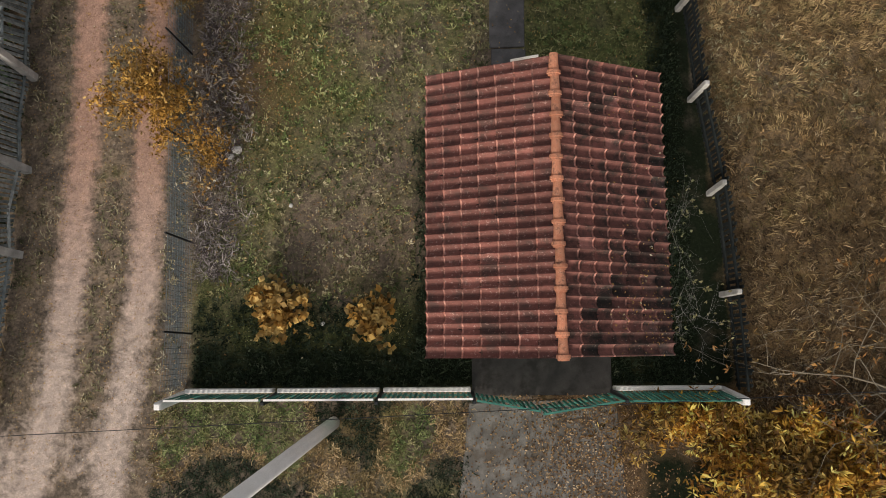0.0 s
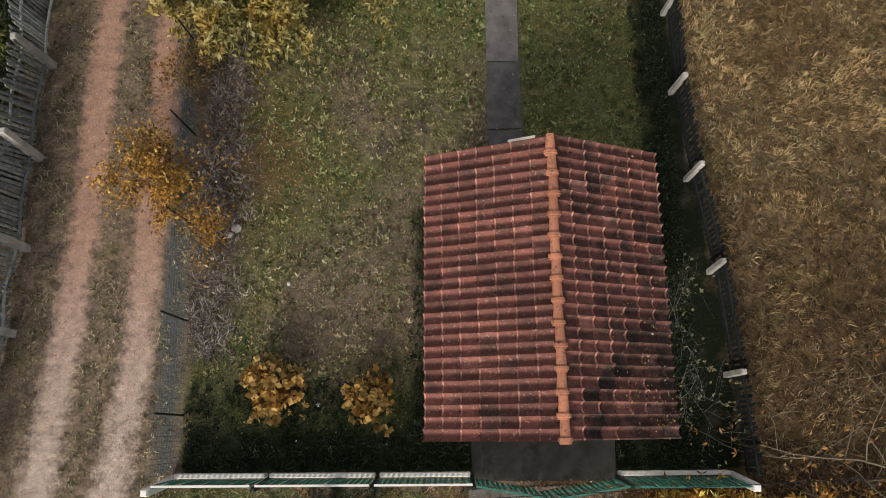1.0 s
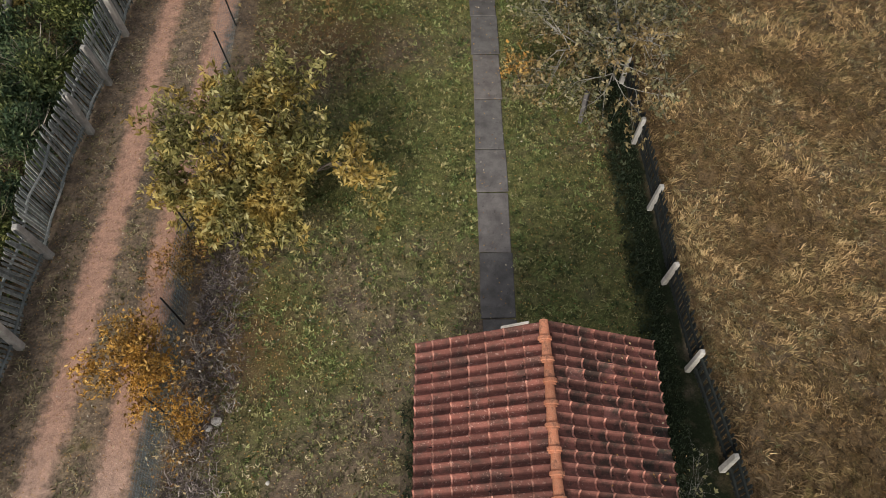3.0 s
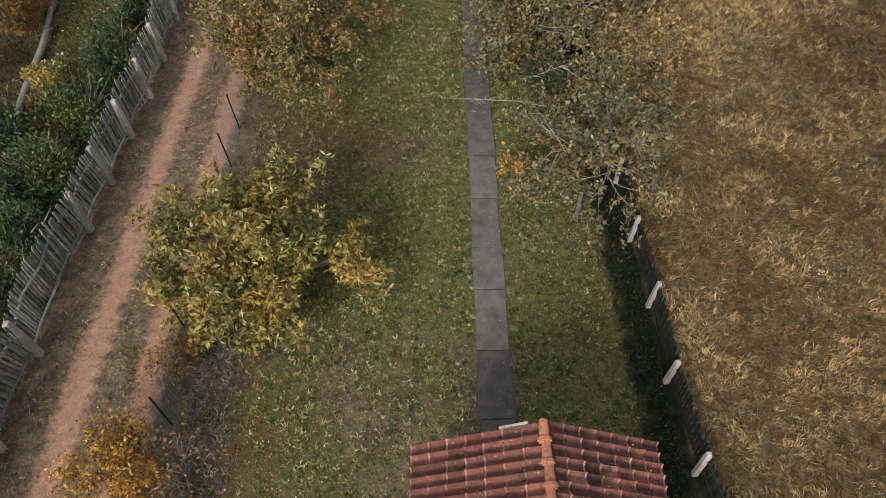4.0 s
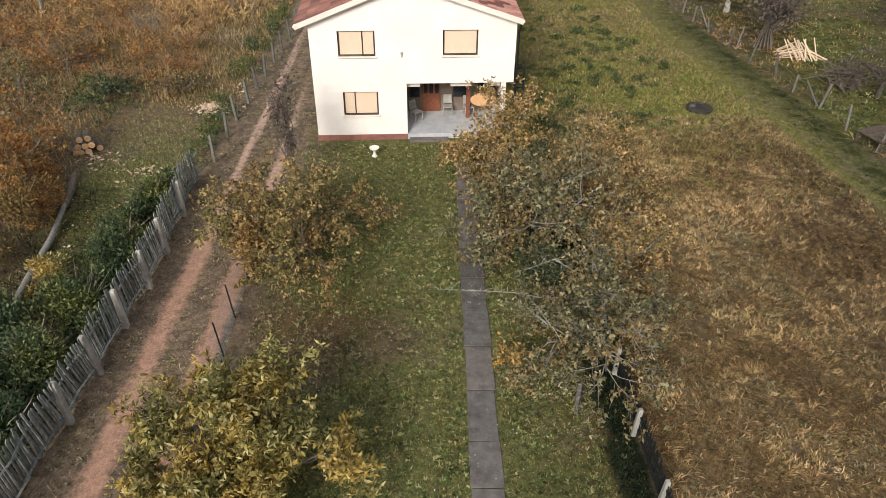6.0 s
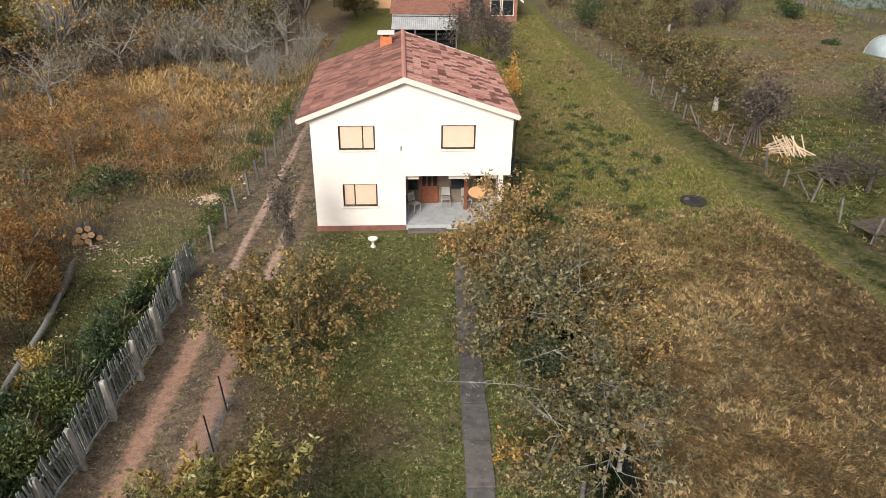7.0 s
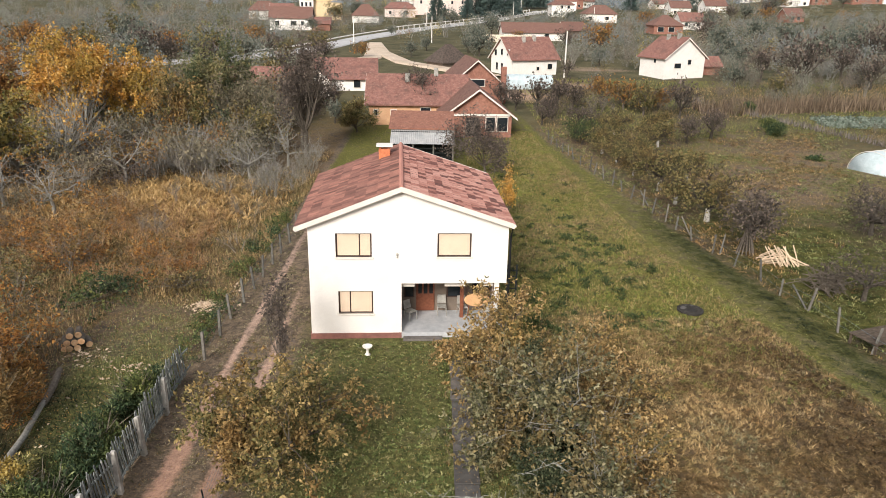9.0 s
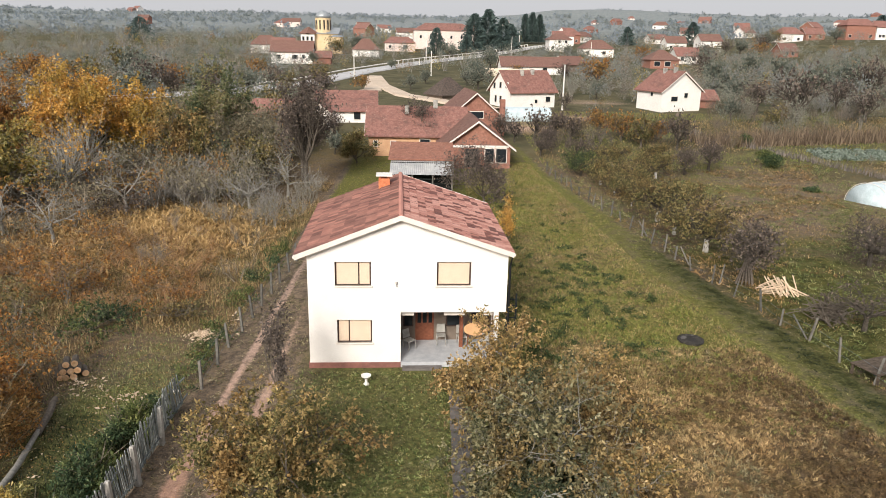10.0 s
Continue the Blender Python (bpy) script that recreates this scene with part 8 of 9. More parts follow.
wood_shapes = shapes(210, (0.09, 0.17), 360, 5, 0.25, (1.15, 1.15, 1.5, 0.0))
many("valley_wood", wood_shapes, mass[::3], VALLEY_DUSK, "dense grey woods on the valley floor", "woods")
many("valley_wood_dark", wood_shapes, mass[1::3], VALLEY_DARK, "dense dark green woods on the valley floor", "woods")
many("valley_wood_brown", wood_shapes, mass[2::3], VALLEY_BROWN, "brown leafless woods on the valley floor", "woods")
hillside = wild(6500, -900, 900, 420, 1500, (2.2, 4.4), 304, 0.42, 0.006)
# Hill woods tinted blue-grey: the haze of distance is in their colour.
HILL_HAZE_GREY = foliage("hazed_hill_grey", [(0.0, (0.20, 0.235, 0.265)), (0.6, (0.235, 0.27, 0.295)), (1.0, (0.24, 0.26, 0.262))], through_light=0.45)
HILL_HAZE_OLIVE = foliage("hazed_hill_olive", [(0.0, (0.165, 0.195, 0.205)), (0.6, (0.195, 0.22, 0.22)), (1.0, (0.21, 0.22, 0.195))], through_light=0.45)
many("hill_woods", shapes(26, (0.35, 0.65), 270, 6, 0.2, (1.2, 1.2, 1.0, 0.0), 0.8), hillside[::2], HILL_HAZE_GREY, "hazy grey woods on the far hills", "woods")
many("hill_copses", shapes(26, (0.35, 0.65), 280, 6, 0.2, (1.2, 1.2, 1.0, 0.0), 0.8), hillside[1::2], HILL_HAZE_OLIVE, "olive copses on the far hills", "woods")

x, y = rngw.uniform(38, 78, 9000), rngw.uniform(98, 108, 9000)
keep = np.abs(y - (100 + 0.22 * (x - 38))) < 3.4
blades("maize_stubble", x[keep], y[keep], (0.7, 2.5), 0.12, (0.05, 0.6), foliage("dry_maize", [(0.0, (0.06, 0.045, 0.032)), (0.6, (0.135, 0.10, 0.070)), (1.0, (0.24, 0.185, 0.13))], through_light=0.1), "dry brown standing maize stalks", seed=64)
x, y = rngw.uniform(52, 66, 1500), rngw.uniform(91, 97, 1500)
many("cabbage_rows", shapes(14, (0.25, 0.4), 290, 3, 0.2, (0.3, 0.3, 0.3, 0.0), 0.8), np.stack([x[:400], np.round(y[:400] / 1.0) * 1.0, np.full(400, 1.0), np.full(400, 1.0)], 1), foliage("cabbage_leaf", [(0.0, (0.085, 0.11, 0.085)), (1.0, (0.20, 0.235, 0.20))], through_light=0.1), "rows of blue-green cabbages", "cabbages")
x, y, r = sow(60000, 14, 90, 84, 128, 65)
pick = rough_noise(x, y, 0.12, 71) > 0.5
blades("valley_grass", x[pick], y[pick], (0.1, 0.4), 0.07, (0.2, 1.2), GRASS_MEADOW, "rough green valley grass", seed=66)
blades("valley_straw", x[~pick], y[~pick], (0.1, 0.5), 0.07, (0.2, 1.2), GRASS_STRAW, "rough dry valley grass", seed=67)

x, y = rngw.uniform(36, 62, 26000), rngw.uniform(68, 116, 26000)
keep = np.abs(y - np.interp(x, (36, 41.5, 53.1, 62), (115, 105, 82.8, 68))) < 1.6
blades("dry_bean_row", x[keep], y[keep], (0.5, 1.2), 0.09, (0.05, 0.5), foliage("grey_dry_stalk", [(0.0, (0.075, 0.065, 0.06)), (0.6, (0.14, 0.125, 0.115)), (1.0, (0.24, 0.21, 0.19))], through_light=0.0), "row of grey dry bean stalks", seed=68)
for k, (x_, y_, r_, h_) in enumerate(((42.4, 85.7, 1.9, 2.2), (58.5, 83.5, 2.0, 2.3), (45.5, 100, 1.4, 1.6), (41, 73, 0.9, 0.5), (46, 60, 1.5, 0.7), (39, 53, 1.2, 0.8))):
    n_ = int(900 * r_ * r_)
    o = mesh_object("bush", array_mesh("bush", cloud(350 + k, n_, (r_, r_, h_, 0.0), (0.14, 0.26), 0.5, 0.2, 7, 0.3), quad_faces(n_), LEAF_NETTLE), None)
    o.matrix_world = pose(x_, y_, ground_z(x_, y_))
    tagged(o, "dark green bush in the kitchen garden", "bush", "garden bushes")

ASPHALT = surface("pale_worn_asphalt", (0.42, 0.42, 0.43), (0.52, 0.52, 0.53), 0.4, 6, 0.9, 0.1, 0.01)
DIRT = surface("pale_dirt_road", (0.50, 0.40, 0.31), (0.62, 0.52, 0.42), 0.3, 5, 0.95, 0.2, 0.02)


def ribbon(name, pts, width, material, label, lift=0.25, kind="structure"):
    bm = bmesh.new()
    left, right = [], []
    P = []
    for (x0, y0), (x1, y1) in zip(pts, pts[1:]):
        n_ = max(2, int(math.hypot(x1 - x0, y1 - y0) / 6))
        P += [(x0 + (x1 - x0) * i / n_, y0 + (y1 - y0) * i / n_) for i in range(n_)]
    P.append(pts[-1])
    rows = []
    for i, (x_, y_) in enumerate(P):
        a, b = P[max(0, i - 1)], P[min(len(P) - 1, i + 1)]
        d = Vector((b[0] - a[0], b[1] - a[1], 0)).normalized()
        s = Vector((-d.y, d.x, 0)) * width / 2
        z_ = ground_z(x_, y_) + lift
        rows.append([bm.verts.new((x_ + k * s.x, y_ + k * s.y, z_ - (0.6 if abs(k) > 1 else 0))) for k in (-1.15, -1, 1, 1.15)])
    for a, b in zip(rows, rows[1:]):
        for k in range(3):
            bm.faces.new((a[k], a[k + 1], b[k + 1], b[k]))
    return tagged(part(name, bm, material, None), label, "road", kind=kind)


ROAD = [(-75, 120), (-42, 152), (-29.5, 176), (-21, 220), (-4.8, 270), (22.2, 330), (45, 380), (61.7, 415)]
ribbon("road", ROAD, 7.0, ASPHALT, "pale worn asphalt road through the village")
ribbon("dirt_road", [(-15.5, 200), (-13.5, 175), (-12.9, 160), (-18, 146)], 4.0, DIRT, "pale dirt track joining the road", 0.3)
ribbon("dirt_road", [(-15.5, 202), (-11.5, 172), (-5.5, 150), (4, 137), (12, 128)], 3.4, DIRT, "pale curved dirt track to the farmyard", 0.35)
rail = thing("road_railing", pose(0, 0, 0), "white concrete railing along the village road", "railing")
rp = post_mesh(0.35, 1.3)
rp.materials.append(CONC_POLE)
for side in (-1, 1):
    pts = []
    for k in range(34):
        t = k / 33
        y_ = 258 + t * 150
        x_ = float(np.interp(y_, [p[1] for p in ROAD], [p[0] for p in ROAD])) + side * 4.6
        o = new("post", rp)
        o.parent = rail
        o.matrix_world = pose(x_, y_, ground_z(x_, y_) + 0.1)
        pts.append((x_, y_, ground_z(x_, y_) + 1.2))
    part("rail", tube(bmesh.new(), pts, [0.16] * len(pts), 5), CONC_POLE, rail)
guard = []
for k in range(20):
    y_ = 150 + k * 5.5
    x_ = float(np.interp(y_, [p[1] for p in ROAD], [p[0] for p in ROAD])) - 4.2
    guard.append((x_, y_, ground_z(x_, y_) + 0.8))
tagged(part("guard_rail", tube(bmesh.new(), guard, [0.18] * 20, 4), CONC_POLE, None), "grey steel guard rail along road", "guard rail")


def lamp_post(x_, y_, h, label, arm=0.0):
    t = thing("street_lamp" if arm else "pole", pose(x_, y_, ground_z(x_, y_)), label, "street lamp" if arm else "pole", "village poles")
    part("shaft", tube(bmesh.new(), [(0, 0, -0.2), (0, 0, h)], (0.16, 0.10), 7), CONC_POLE, t)
    if arm:
        part("arm", tube(bmesh.new(), [(0, 0, h - 0.1), (arm, 0, h + 0.3)], (0.06, 0.05), 5), CONC_POLE, t)
        part("lamp_head", boxes(((arm - 0.35, -0.15, h + 0.25), (arm + 0.35, 0.15, h + 0.4))), CONC_POLE, t)


for x_, y_, h_, a in ((-20.4, 193, 7.5, 0), (0.1, 209, 7, 0), (24.2, 130, 8, 0), (30, 372, 8.5, 1.6), (49, 408, 8.5, 1.6), (-2, 290, 7.5, 1.4), (38, 345, 8.5, 0), (66, 392, 8, 0), (66, 300, 8, 0)):
    lamp_post(x_, y_, h_, "pale slender lamp post beside road" if a else "pale concrete pole in the valley", a)

ROOF_RED = surface("village_red_tile", (0.187, 0.08925, 0.07225), (0.306, 0.153, 0.1275), 2.6, 7, 0.85, 0.6, 0.06, stain=(0.119, 0.07225, 0.0612), stain_scale=0.7, stain_cut=0.50, stain_amt=0.65, speck=(0.374, 0.255, 0.221), speck_scale=4.5, speck_cut=0.60)
ROOF_BROWN = surface("village_brown_tile", (0.136, 0.07225, 0.0595), (0.2295, 0.1275, 0.102), 2.6, 7, 0.85, 0.6, 0.06, speck=(0.289, 0.1955, 0.1615), speck_scale=4.5, speck_cut=0.61, stain=(0.0935, 0.068, 0.0612), stain_scale=0.8, stain_cut=0.56, stain_amt=0.6)
ROOF_ORANGE = surface("barn_orange_tile", (0.221, 0.09775, 0.068), (0.323, 0.153, 0.1105), 3.0, 7, 0.85, 0.6, 0.05, speck=(0.408, 0.2465, 0.187), speck_scale=5, speck_cut=0.60, stain=(0.136, 0.07225, 0.05525), stain_scale=1.1, stain_cut=0.55, stain_amt=0.6)
ROOF_DARK = surface("blackened_tile", (0.055, 0.045, 0.040), (0.12, 0.09, 0.075), 2.6, 7, 0.9, 0.6, 0.05)
ORANGE_WALL = surface("peach_render", (0.58, 0.34, 0.20), (0.68, 0.43, 0.27), 0.8, 20, 0.9, 0.1, 0.01)
YELLOW_WALL = surface("church_yellow_render", (0.66, 0.50, 0.30), (0.74, 0.58, 0.38), 0.8, 20, 0.9, 0.1, 0.01)
PINK_WALL = surface("pink_school_render", (0.72, 0.58, 0.53), (0.80, 0.68, 0.63), 0.5, 12, 0.9, 0.1, 0.01)
BRICK_FAR = surface("raw_hollow_brick", (0.25, 0.115, 0.085), (0.37, 0.185, 0.14), 3.0, 9, 0.92, 0.4, 0.03, stain=(0.35, 0.16, 0.10), stain_scale=1.2, stain_cut=0.58)
CORRUGATED = surface("pale_corrugated_sheet", (0.40, 0.41, 0.42), (0.58, 0.58, 0.57), 0.9, 12, 0.5, 0.1, 0.01, metallic=0.3)
DOME = surface("grey_dome_sheet", (0.30, 0.33, 0.35), (0.40, 0.43, 0.45), 1.0, 10, 0.45, 0.1, 0.01, metallic=0.4)


def village_house(name, x, y, turn, w, d, h, rh, wall, roof, label, hip=0.0, front=(), gable0=(), gable1=(), chimney=None, over=0.5, category="house", group="", z=None):
    """A house with its ridge along its own x; windows are rows of place, sill, width and height."""
    t = thing(name, pose(x, y, ground_z(x, y) - 0.05 if z is None else z, 0, 0, turn), label, category, group)
    bm = bmesh.new()
    if hip:
        box(bm, (0, 0, -0.6), (w, d, h))
    else:
        slab(bm, [(0, 0, -0.6), (0, d, -0.6), (0, d, h), (0, d / 2, h + rh - 0.08), (0, 0, h)], (w, 0, 0))
    part("wall", bm, wall, t)
    k = rh / (d / 2)
    e0 = h - over * k
    ra, rb = (hip, w - hip) if hip else (-over, w + over)
    th = (0, 0, 0.18)
    part("roof_slope", slabs(([(-over, -over, e0), (w + over, -over, e0), (rb, d / 2, h + rh), (ra, d / 2, h + rh)], th)), roof, t)
    part("roof_slope", slabs(([(w + over, d + over, e0), (-over, d + over, e0), (ra, d / 2, h + rh), (rb, d / 2, h + rh)], th)), roof, t)
    if hip:
        part("roof_slope", slabs(([(-over, d + over, e0), (-over, -over, e0), (ra, d / 2, h + rh)], th)), roof, t)
        part("roof_slope", slabs(([(w + over, -over, e0), (w + over, d + over, e0), (rb, d / 2, h + rh)], th)), roof, t)
    else:
        for gx_ in (-over, w + over - 0.08):
            part("verge_board", slabs(([(gx_ - 0.03, -over, e0 - 0.12), (gx_ - 0.03, d / 2, h + rh - 0.12), (gx_ - 0.03, d / 2, h + rh + 0.1), (gx_ - 0.03, -over, e0 + 0.1)], (0.12, 0, 0))), WHITE_TRIM, t)
            part("verge_board", slabs(([(gx_ - 0.03, d + over, e0 - 0.12), (gx_ - 0.03, d / 2, h + rh - 0.12), (gx_ - 0.03, d / 2, h + rh + 0.1), (gx_ - 0.03, d + over, e0 + 0.1)], (0.12, 0, 0))), WHITE_TRIM, t)
    for u, s, ww, hh in front:
        q = part("window", boxes(((u - 0.1, -0.07, s - 0.1), (u + ww + 0.1, 0.05, s + hh + 0.1))), WHITE_TRIM, t)
        part("pane", boxes(((u, -0.12, s), (u + ww, -0.06, s + hh))), GLASS_DARK, q)
    for rows_, gx_, sg in ((gable0, 0, -1), (gable1, w, 1)):
        for u, s, ww, hh in rows_:
            q = part("window", boxes(((gx_ - 0.07, u - 0.1, s - 0.1), (gx_ + 0.07, u + ww + 0.1, s + hh + 0.1))), WHITE_TRIM, t)
            part("pane", boxes(((gx_ + sg * 0.10 - 0.04, u, s), (gx_ + sg * 0.10 + 0.04, u + ww, s + hh))), GLASS_DARK, q)
    for c in chimney or ():
        zc = h + rh - abs(c[1] - d / 2) * k
        part("chimney", boxes(((c[0] - 0.28, c[1] - 0.28, zc - 0.4), (c[0] + 0.28, c[1] + 0.28, zc + 1.0))), CONC, t)
    return t


brick = village_house("brick_barn", 9.7, 83.0, 93, 13.5, 7.9, 2.7, 2.9, BRICK_FAR, ROOF_BROWN, "unplastered red brick barn with brown gabled roof", gable0=((0.5, 0.8, 1.2, 1.6), (2.0, 0.8, 1.0, 1.6)), over=0.6, category="barn")
part("concrete_beam", boxes(((-0.12, 0.2, 2.55), (-0.02, 7.5, 2.8))), CONC_POLE, brick, "pale concrete ring beam")
part("opening", boxes(((-0.06, 3.8, 0.2), (0.02, 5.4, 2.4))), GLASS_DARK, brick)
b2 = village_house("brick_house", 10.3, 105, 97, 10, 7.0, 3.0, 3.0, BRICK_FAR, ROOF_BROWN, "raw brick house with dark open gable", gable0=((2.4, 2.4, 2.2, 0.9),), over=0.6)
part("tall_chimney", boxes(((-1.2, -0.6, 0), (-0.5, 0.1, 5.2))), BRICK_FAR, b2, "orange brick chimney stack")
village_house("farmhouse", -7.6, 88.8, 1.5, 12.2, 9.0, 2.8, 3.0, ORANGE_WALL, ROOF_RED, "peach-coloured farmhouse under a long faded red roof", front=((2.8, 1.2, 0.6, 0.7), (0.7, 1.3, 0.4, 0.6), (6.5, 1.6, 1.2, 0.6)), chimney=((4.8, 3.4), (8.5, 4.4)))
byre = thing("lean_to_byre", pose(0, 0, 0), "low open byre with orange tiles and corrugated lean-to", "byre")
part("wall", boxes(((-3.7, 77.5, 0), (2.4, 78, 3.3))), DARK_ROOM, byre)
part("tile_roof", slabs(([(-4.0, 70.2, 3.05), (2.6, 70.2, 3.05), (2.6, 75.2, 4.1), (-4.0, 75.2, 4.1)], (0, 0, 0.15))), ROOF_ORANGE, byre, "orange clay tile slope")
part("tile_roof", slabs(([(-4.0, 80.2, 3.05), (2.6, 80.2, 3.05), (2.6, 75.2, 4.1), (-4.0, 75.2, 4.1)], (0, 0, 0.15))), ROOF_ORANGE, byre)
sheet = bmesh.new()
nn = 66
top_v = [sheet.verts.new((-3.75 + 6.3 * i / nn, 70.35, 2.98 + (0.05 if i % 2 else 0))) for i in range(nn + 1)]
bot_v = [sheet.verts.new((-3.75 + 6.3 * i / nn, 67.6, 2.05 + (0.05 if i % 2 else 0))) for i in range(nn + 1)]
for i in range(nn):
    sheet.faces.new((top_v[i], top_v[i + 1], bot_v[i + 1], bot_v[i]))
part("corrugated_sheet", sheet, CORRUGATED, byre, "pale corrugated lean-to sheet")
# Added dark panel that stands for the shade beneath the lean-to.
part("wall", boxes(((-3.7, 69.9, 0), (2.4, 70.1, 2.9))), WOOD_DARK, byre, "dark boarded back wall")
for x_ in (-3.6, -1.6, 0.4, 2.3):
    part("post", boxes(((x_, 67.7, 0), (x_ + 0.14, 67.84, 2.05))), WOOD_GREY, byre)
for k in range(4):
    part("rail", boxes(((-3.6, 67.74, 0.3 + 0.42 * k), (2.4, 67.8, 0.42 + 0.42 * k))), WOOD_DARK, byre)
village_house("white_house", -18.2, 112, 4, 9.6, 10.5, 2.0, 2.6, PLASTER, ROOF_RED, "white house under a broad red tile roof", front=((6.3, 0.6, 1.0, 1.2),))
village_house("porch_wing", -15.2, 107.5, 94, 5.5, 4.2, 2.5, 1.7, PLASTER, ROOF_RED, "white gabled wing with dark open attic", gable0=((1.3, 2.7, 1.6, 0.8), (0.7, 0.8, 1.0, 1.0)), over=0.4)
for x_, w_ in ((-30.8, 5.0), (-25.6, 5.2)):
    village_house("open_shed", x_, 108.5, 3, w_, 5.5, 2.0, 1.7, DARK_ROOM, ROOF_RED, "long open shed with faded red roof", category="shed", group="open sheds")
village_house("white_house", 14.7, 130, 25, 9.6, 7.7, 3.2, 3.4, PLASTER, ROOF_RED, "white two-storey house with faded red roof", front=((5.2, 1.0, 0.5, 0.6), (7.6, 1.2, 0.9, 0.9)), gable0=((1.2, 3.6, 0.6, 1.0), (3.4, 3.6, 0.6, 1.0), (5.6, 3.4, 0.6, 1.0), (3.2, 0.9, 0.6, 1.2), (5.0, 0.9, 0.6, 1.2)), chimney=((4.0, 3.0), (6.4, 3.2)))
village_house("white_house", 39.4, 135.8, -67, 6.9, 9.2, 3.7, 3.3, PLASTER, ROOF_RED, "bright white house with dark red roof", front=((4.0, 2.6, 0.5, 0.6),), gable1=((2.2, 1.8, 1.4, 0.8), (5.2, 2.4, 0.7, 0.8)), chimney=((2.5, 4.0), (5.0, 4.3)))
village_house("outbuilding", 50.5, 137, 8, 5, 4, 1.9, 1.4, BRICK_FAR, ROOF_RED, "low red-roofed shed beside white house", category="shed")
village_house("long_house", -55.2, 252, 2, 14, 8, 4.2, 3.4, PLASTER, ROOF_BROWN, "long white house below the church", front=((1.8, 1.6, 1.4, 1.4), (7.2, 1.6, 1.8, 1.4), (10.6, 1.8, 0.9, 1.2)))
village_house("outbuilding", -40.8, 252, 2, 6, 5, 2.6, 1.8, BRICK_FAR, ROOF_RED, "red brick outhouse below the church", category="shed")
village_house("village_house", -78, 316, 12, 13, 9, 4, 3.5, PLASTER, ROOF_BROWN, "white village house with brown roof", hip=4)
village_house("village_house", -66, 305, 12, 9, 8, 4, 3, PLASTER, ROOF_RED, "white village house with red roof", gable1=((3, 1.5, 1.2, 1.4),))
village_house("village_house", -33, 306, 4, 11, 9, 3.2, 4.0, PLASTER, ROOF_BROWN, "white cottage with broad brown roof", hip=4)
village_house("school", -9, 372, 3, 31, 15, 9.5, 3.4, PINK_WALL, ROOF_RED, "long pale pink school with red hipped roof", hip=6, front=tuple((3 + 5.2 * k, 5.4, 1.0, 1.5) for k in range(5)))
village_house("school_wing", -22.5, 352, 3, 14.5, 10, 4.2, 2.6, PINK_WALL, ROOF_RED, "low white wing with a pink-red roof", hip=3, front=((2, 1.5, 1.2, 1.4), (9, 1.4, 2.0, 1.6)))
village_house("villa", 60.5, 374, 3, 11.5, 10, 6.2, 3.2, PLASTER, ROOF_BROWN, "two-storey white villa with brown hipped roof", hip=4.5, front=((1.4, 1.4, 1.2, 1.4), (4.5, 4.2, 1.2, 1.4), (8, 4.2, 1.2, 1.4)))
village_house("village_house", 71, 341, 4, 15, 9, 4.2, 3.6, PLASTER, ROOF_BROWN, "broad white bungalow with brown hipped roof", hip=4.5, front=((1.8, 1.4, 1.4, 1.4), (9.5, 1.4, 1.6, 1.4)))
village_house("village_house", 80.8, 266, 5, 11, 9, 3.4, 3.2, BRICK_FAR, ROOF_BROWN, "dark brick house with brown hipped roof", hip=4.5, front=((1.5, 1.0, 2.2, 1.6), (5.5, 1.0, 2.2, 1.6)))
village_house("village_house", 22, 224, 4, 19, 8, 2.6, 2.6, PLASTER, ROOF_BROWN, "long low brown-roofed house behind a pale wall", front=((13, 0.9, 1.2, 1.2),))
tagged(part("yard_wall", boxes(((12.5, 216.5, 5.0), (30.5, 217.0, 7.6))), surface("cream_yard_wall", (0.72, 0.62, 0.48), (0.80, 0.71, 0.57), 0.5, 9, 0.9, 0.1, 0.01), None), "long cream rendered yard wall", "wall")
village_house("village_house", 44, 238, 30, 9, 6, 2.6, 2.4, DARK_ROOM, ROOF_BROWN, "grey timber shed with sagging brown roof", category="shed")
village_house("village_house", 2.4, 142, 35, 6.5, 5.5, 1.4, 2.8, DARK_ROOM, ROOF_DARK, "old house with dark sagging roof", hip=2.5)
rv = random.Random(99)
for k in range(46):
    yy_ = rv.choice((rv.uniform(420, 600), rv.uniform(430, 760), rv.uniform(600, 1150)))
    xx_ = rv.uniform(-0.62, 0.62) * yy_
    if (0.0 < xx_ / yy_ < 0.12 and yy_ < 520) or (xx_ < -80 and yy_ < 680):
        continue
    w_ = rv.uniform(9, 15)
    village_house("village_house", xx_, yy_, rv.uniform(-40, 40), w_, rv.uniform(8, 11), rv.uniform(3.2, 6.5), rv.uniform(2.6, 3.8), rv.choice((PLASTER, PLASTER, PINK_WALL, BRICK_FAR)), rv.choice((ROOF_RED, ROOF_RED, ROOF_BROWN)), "distant village house with a tile roof", hip=rv.choice((0, 0, 3.5)), front=((1.5, 1.4, 1.3, 1.3), (w_ - 3.2, 1.4, 1.3, 1.3)), group="distant village houses")
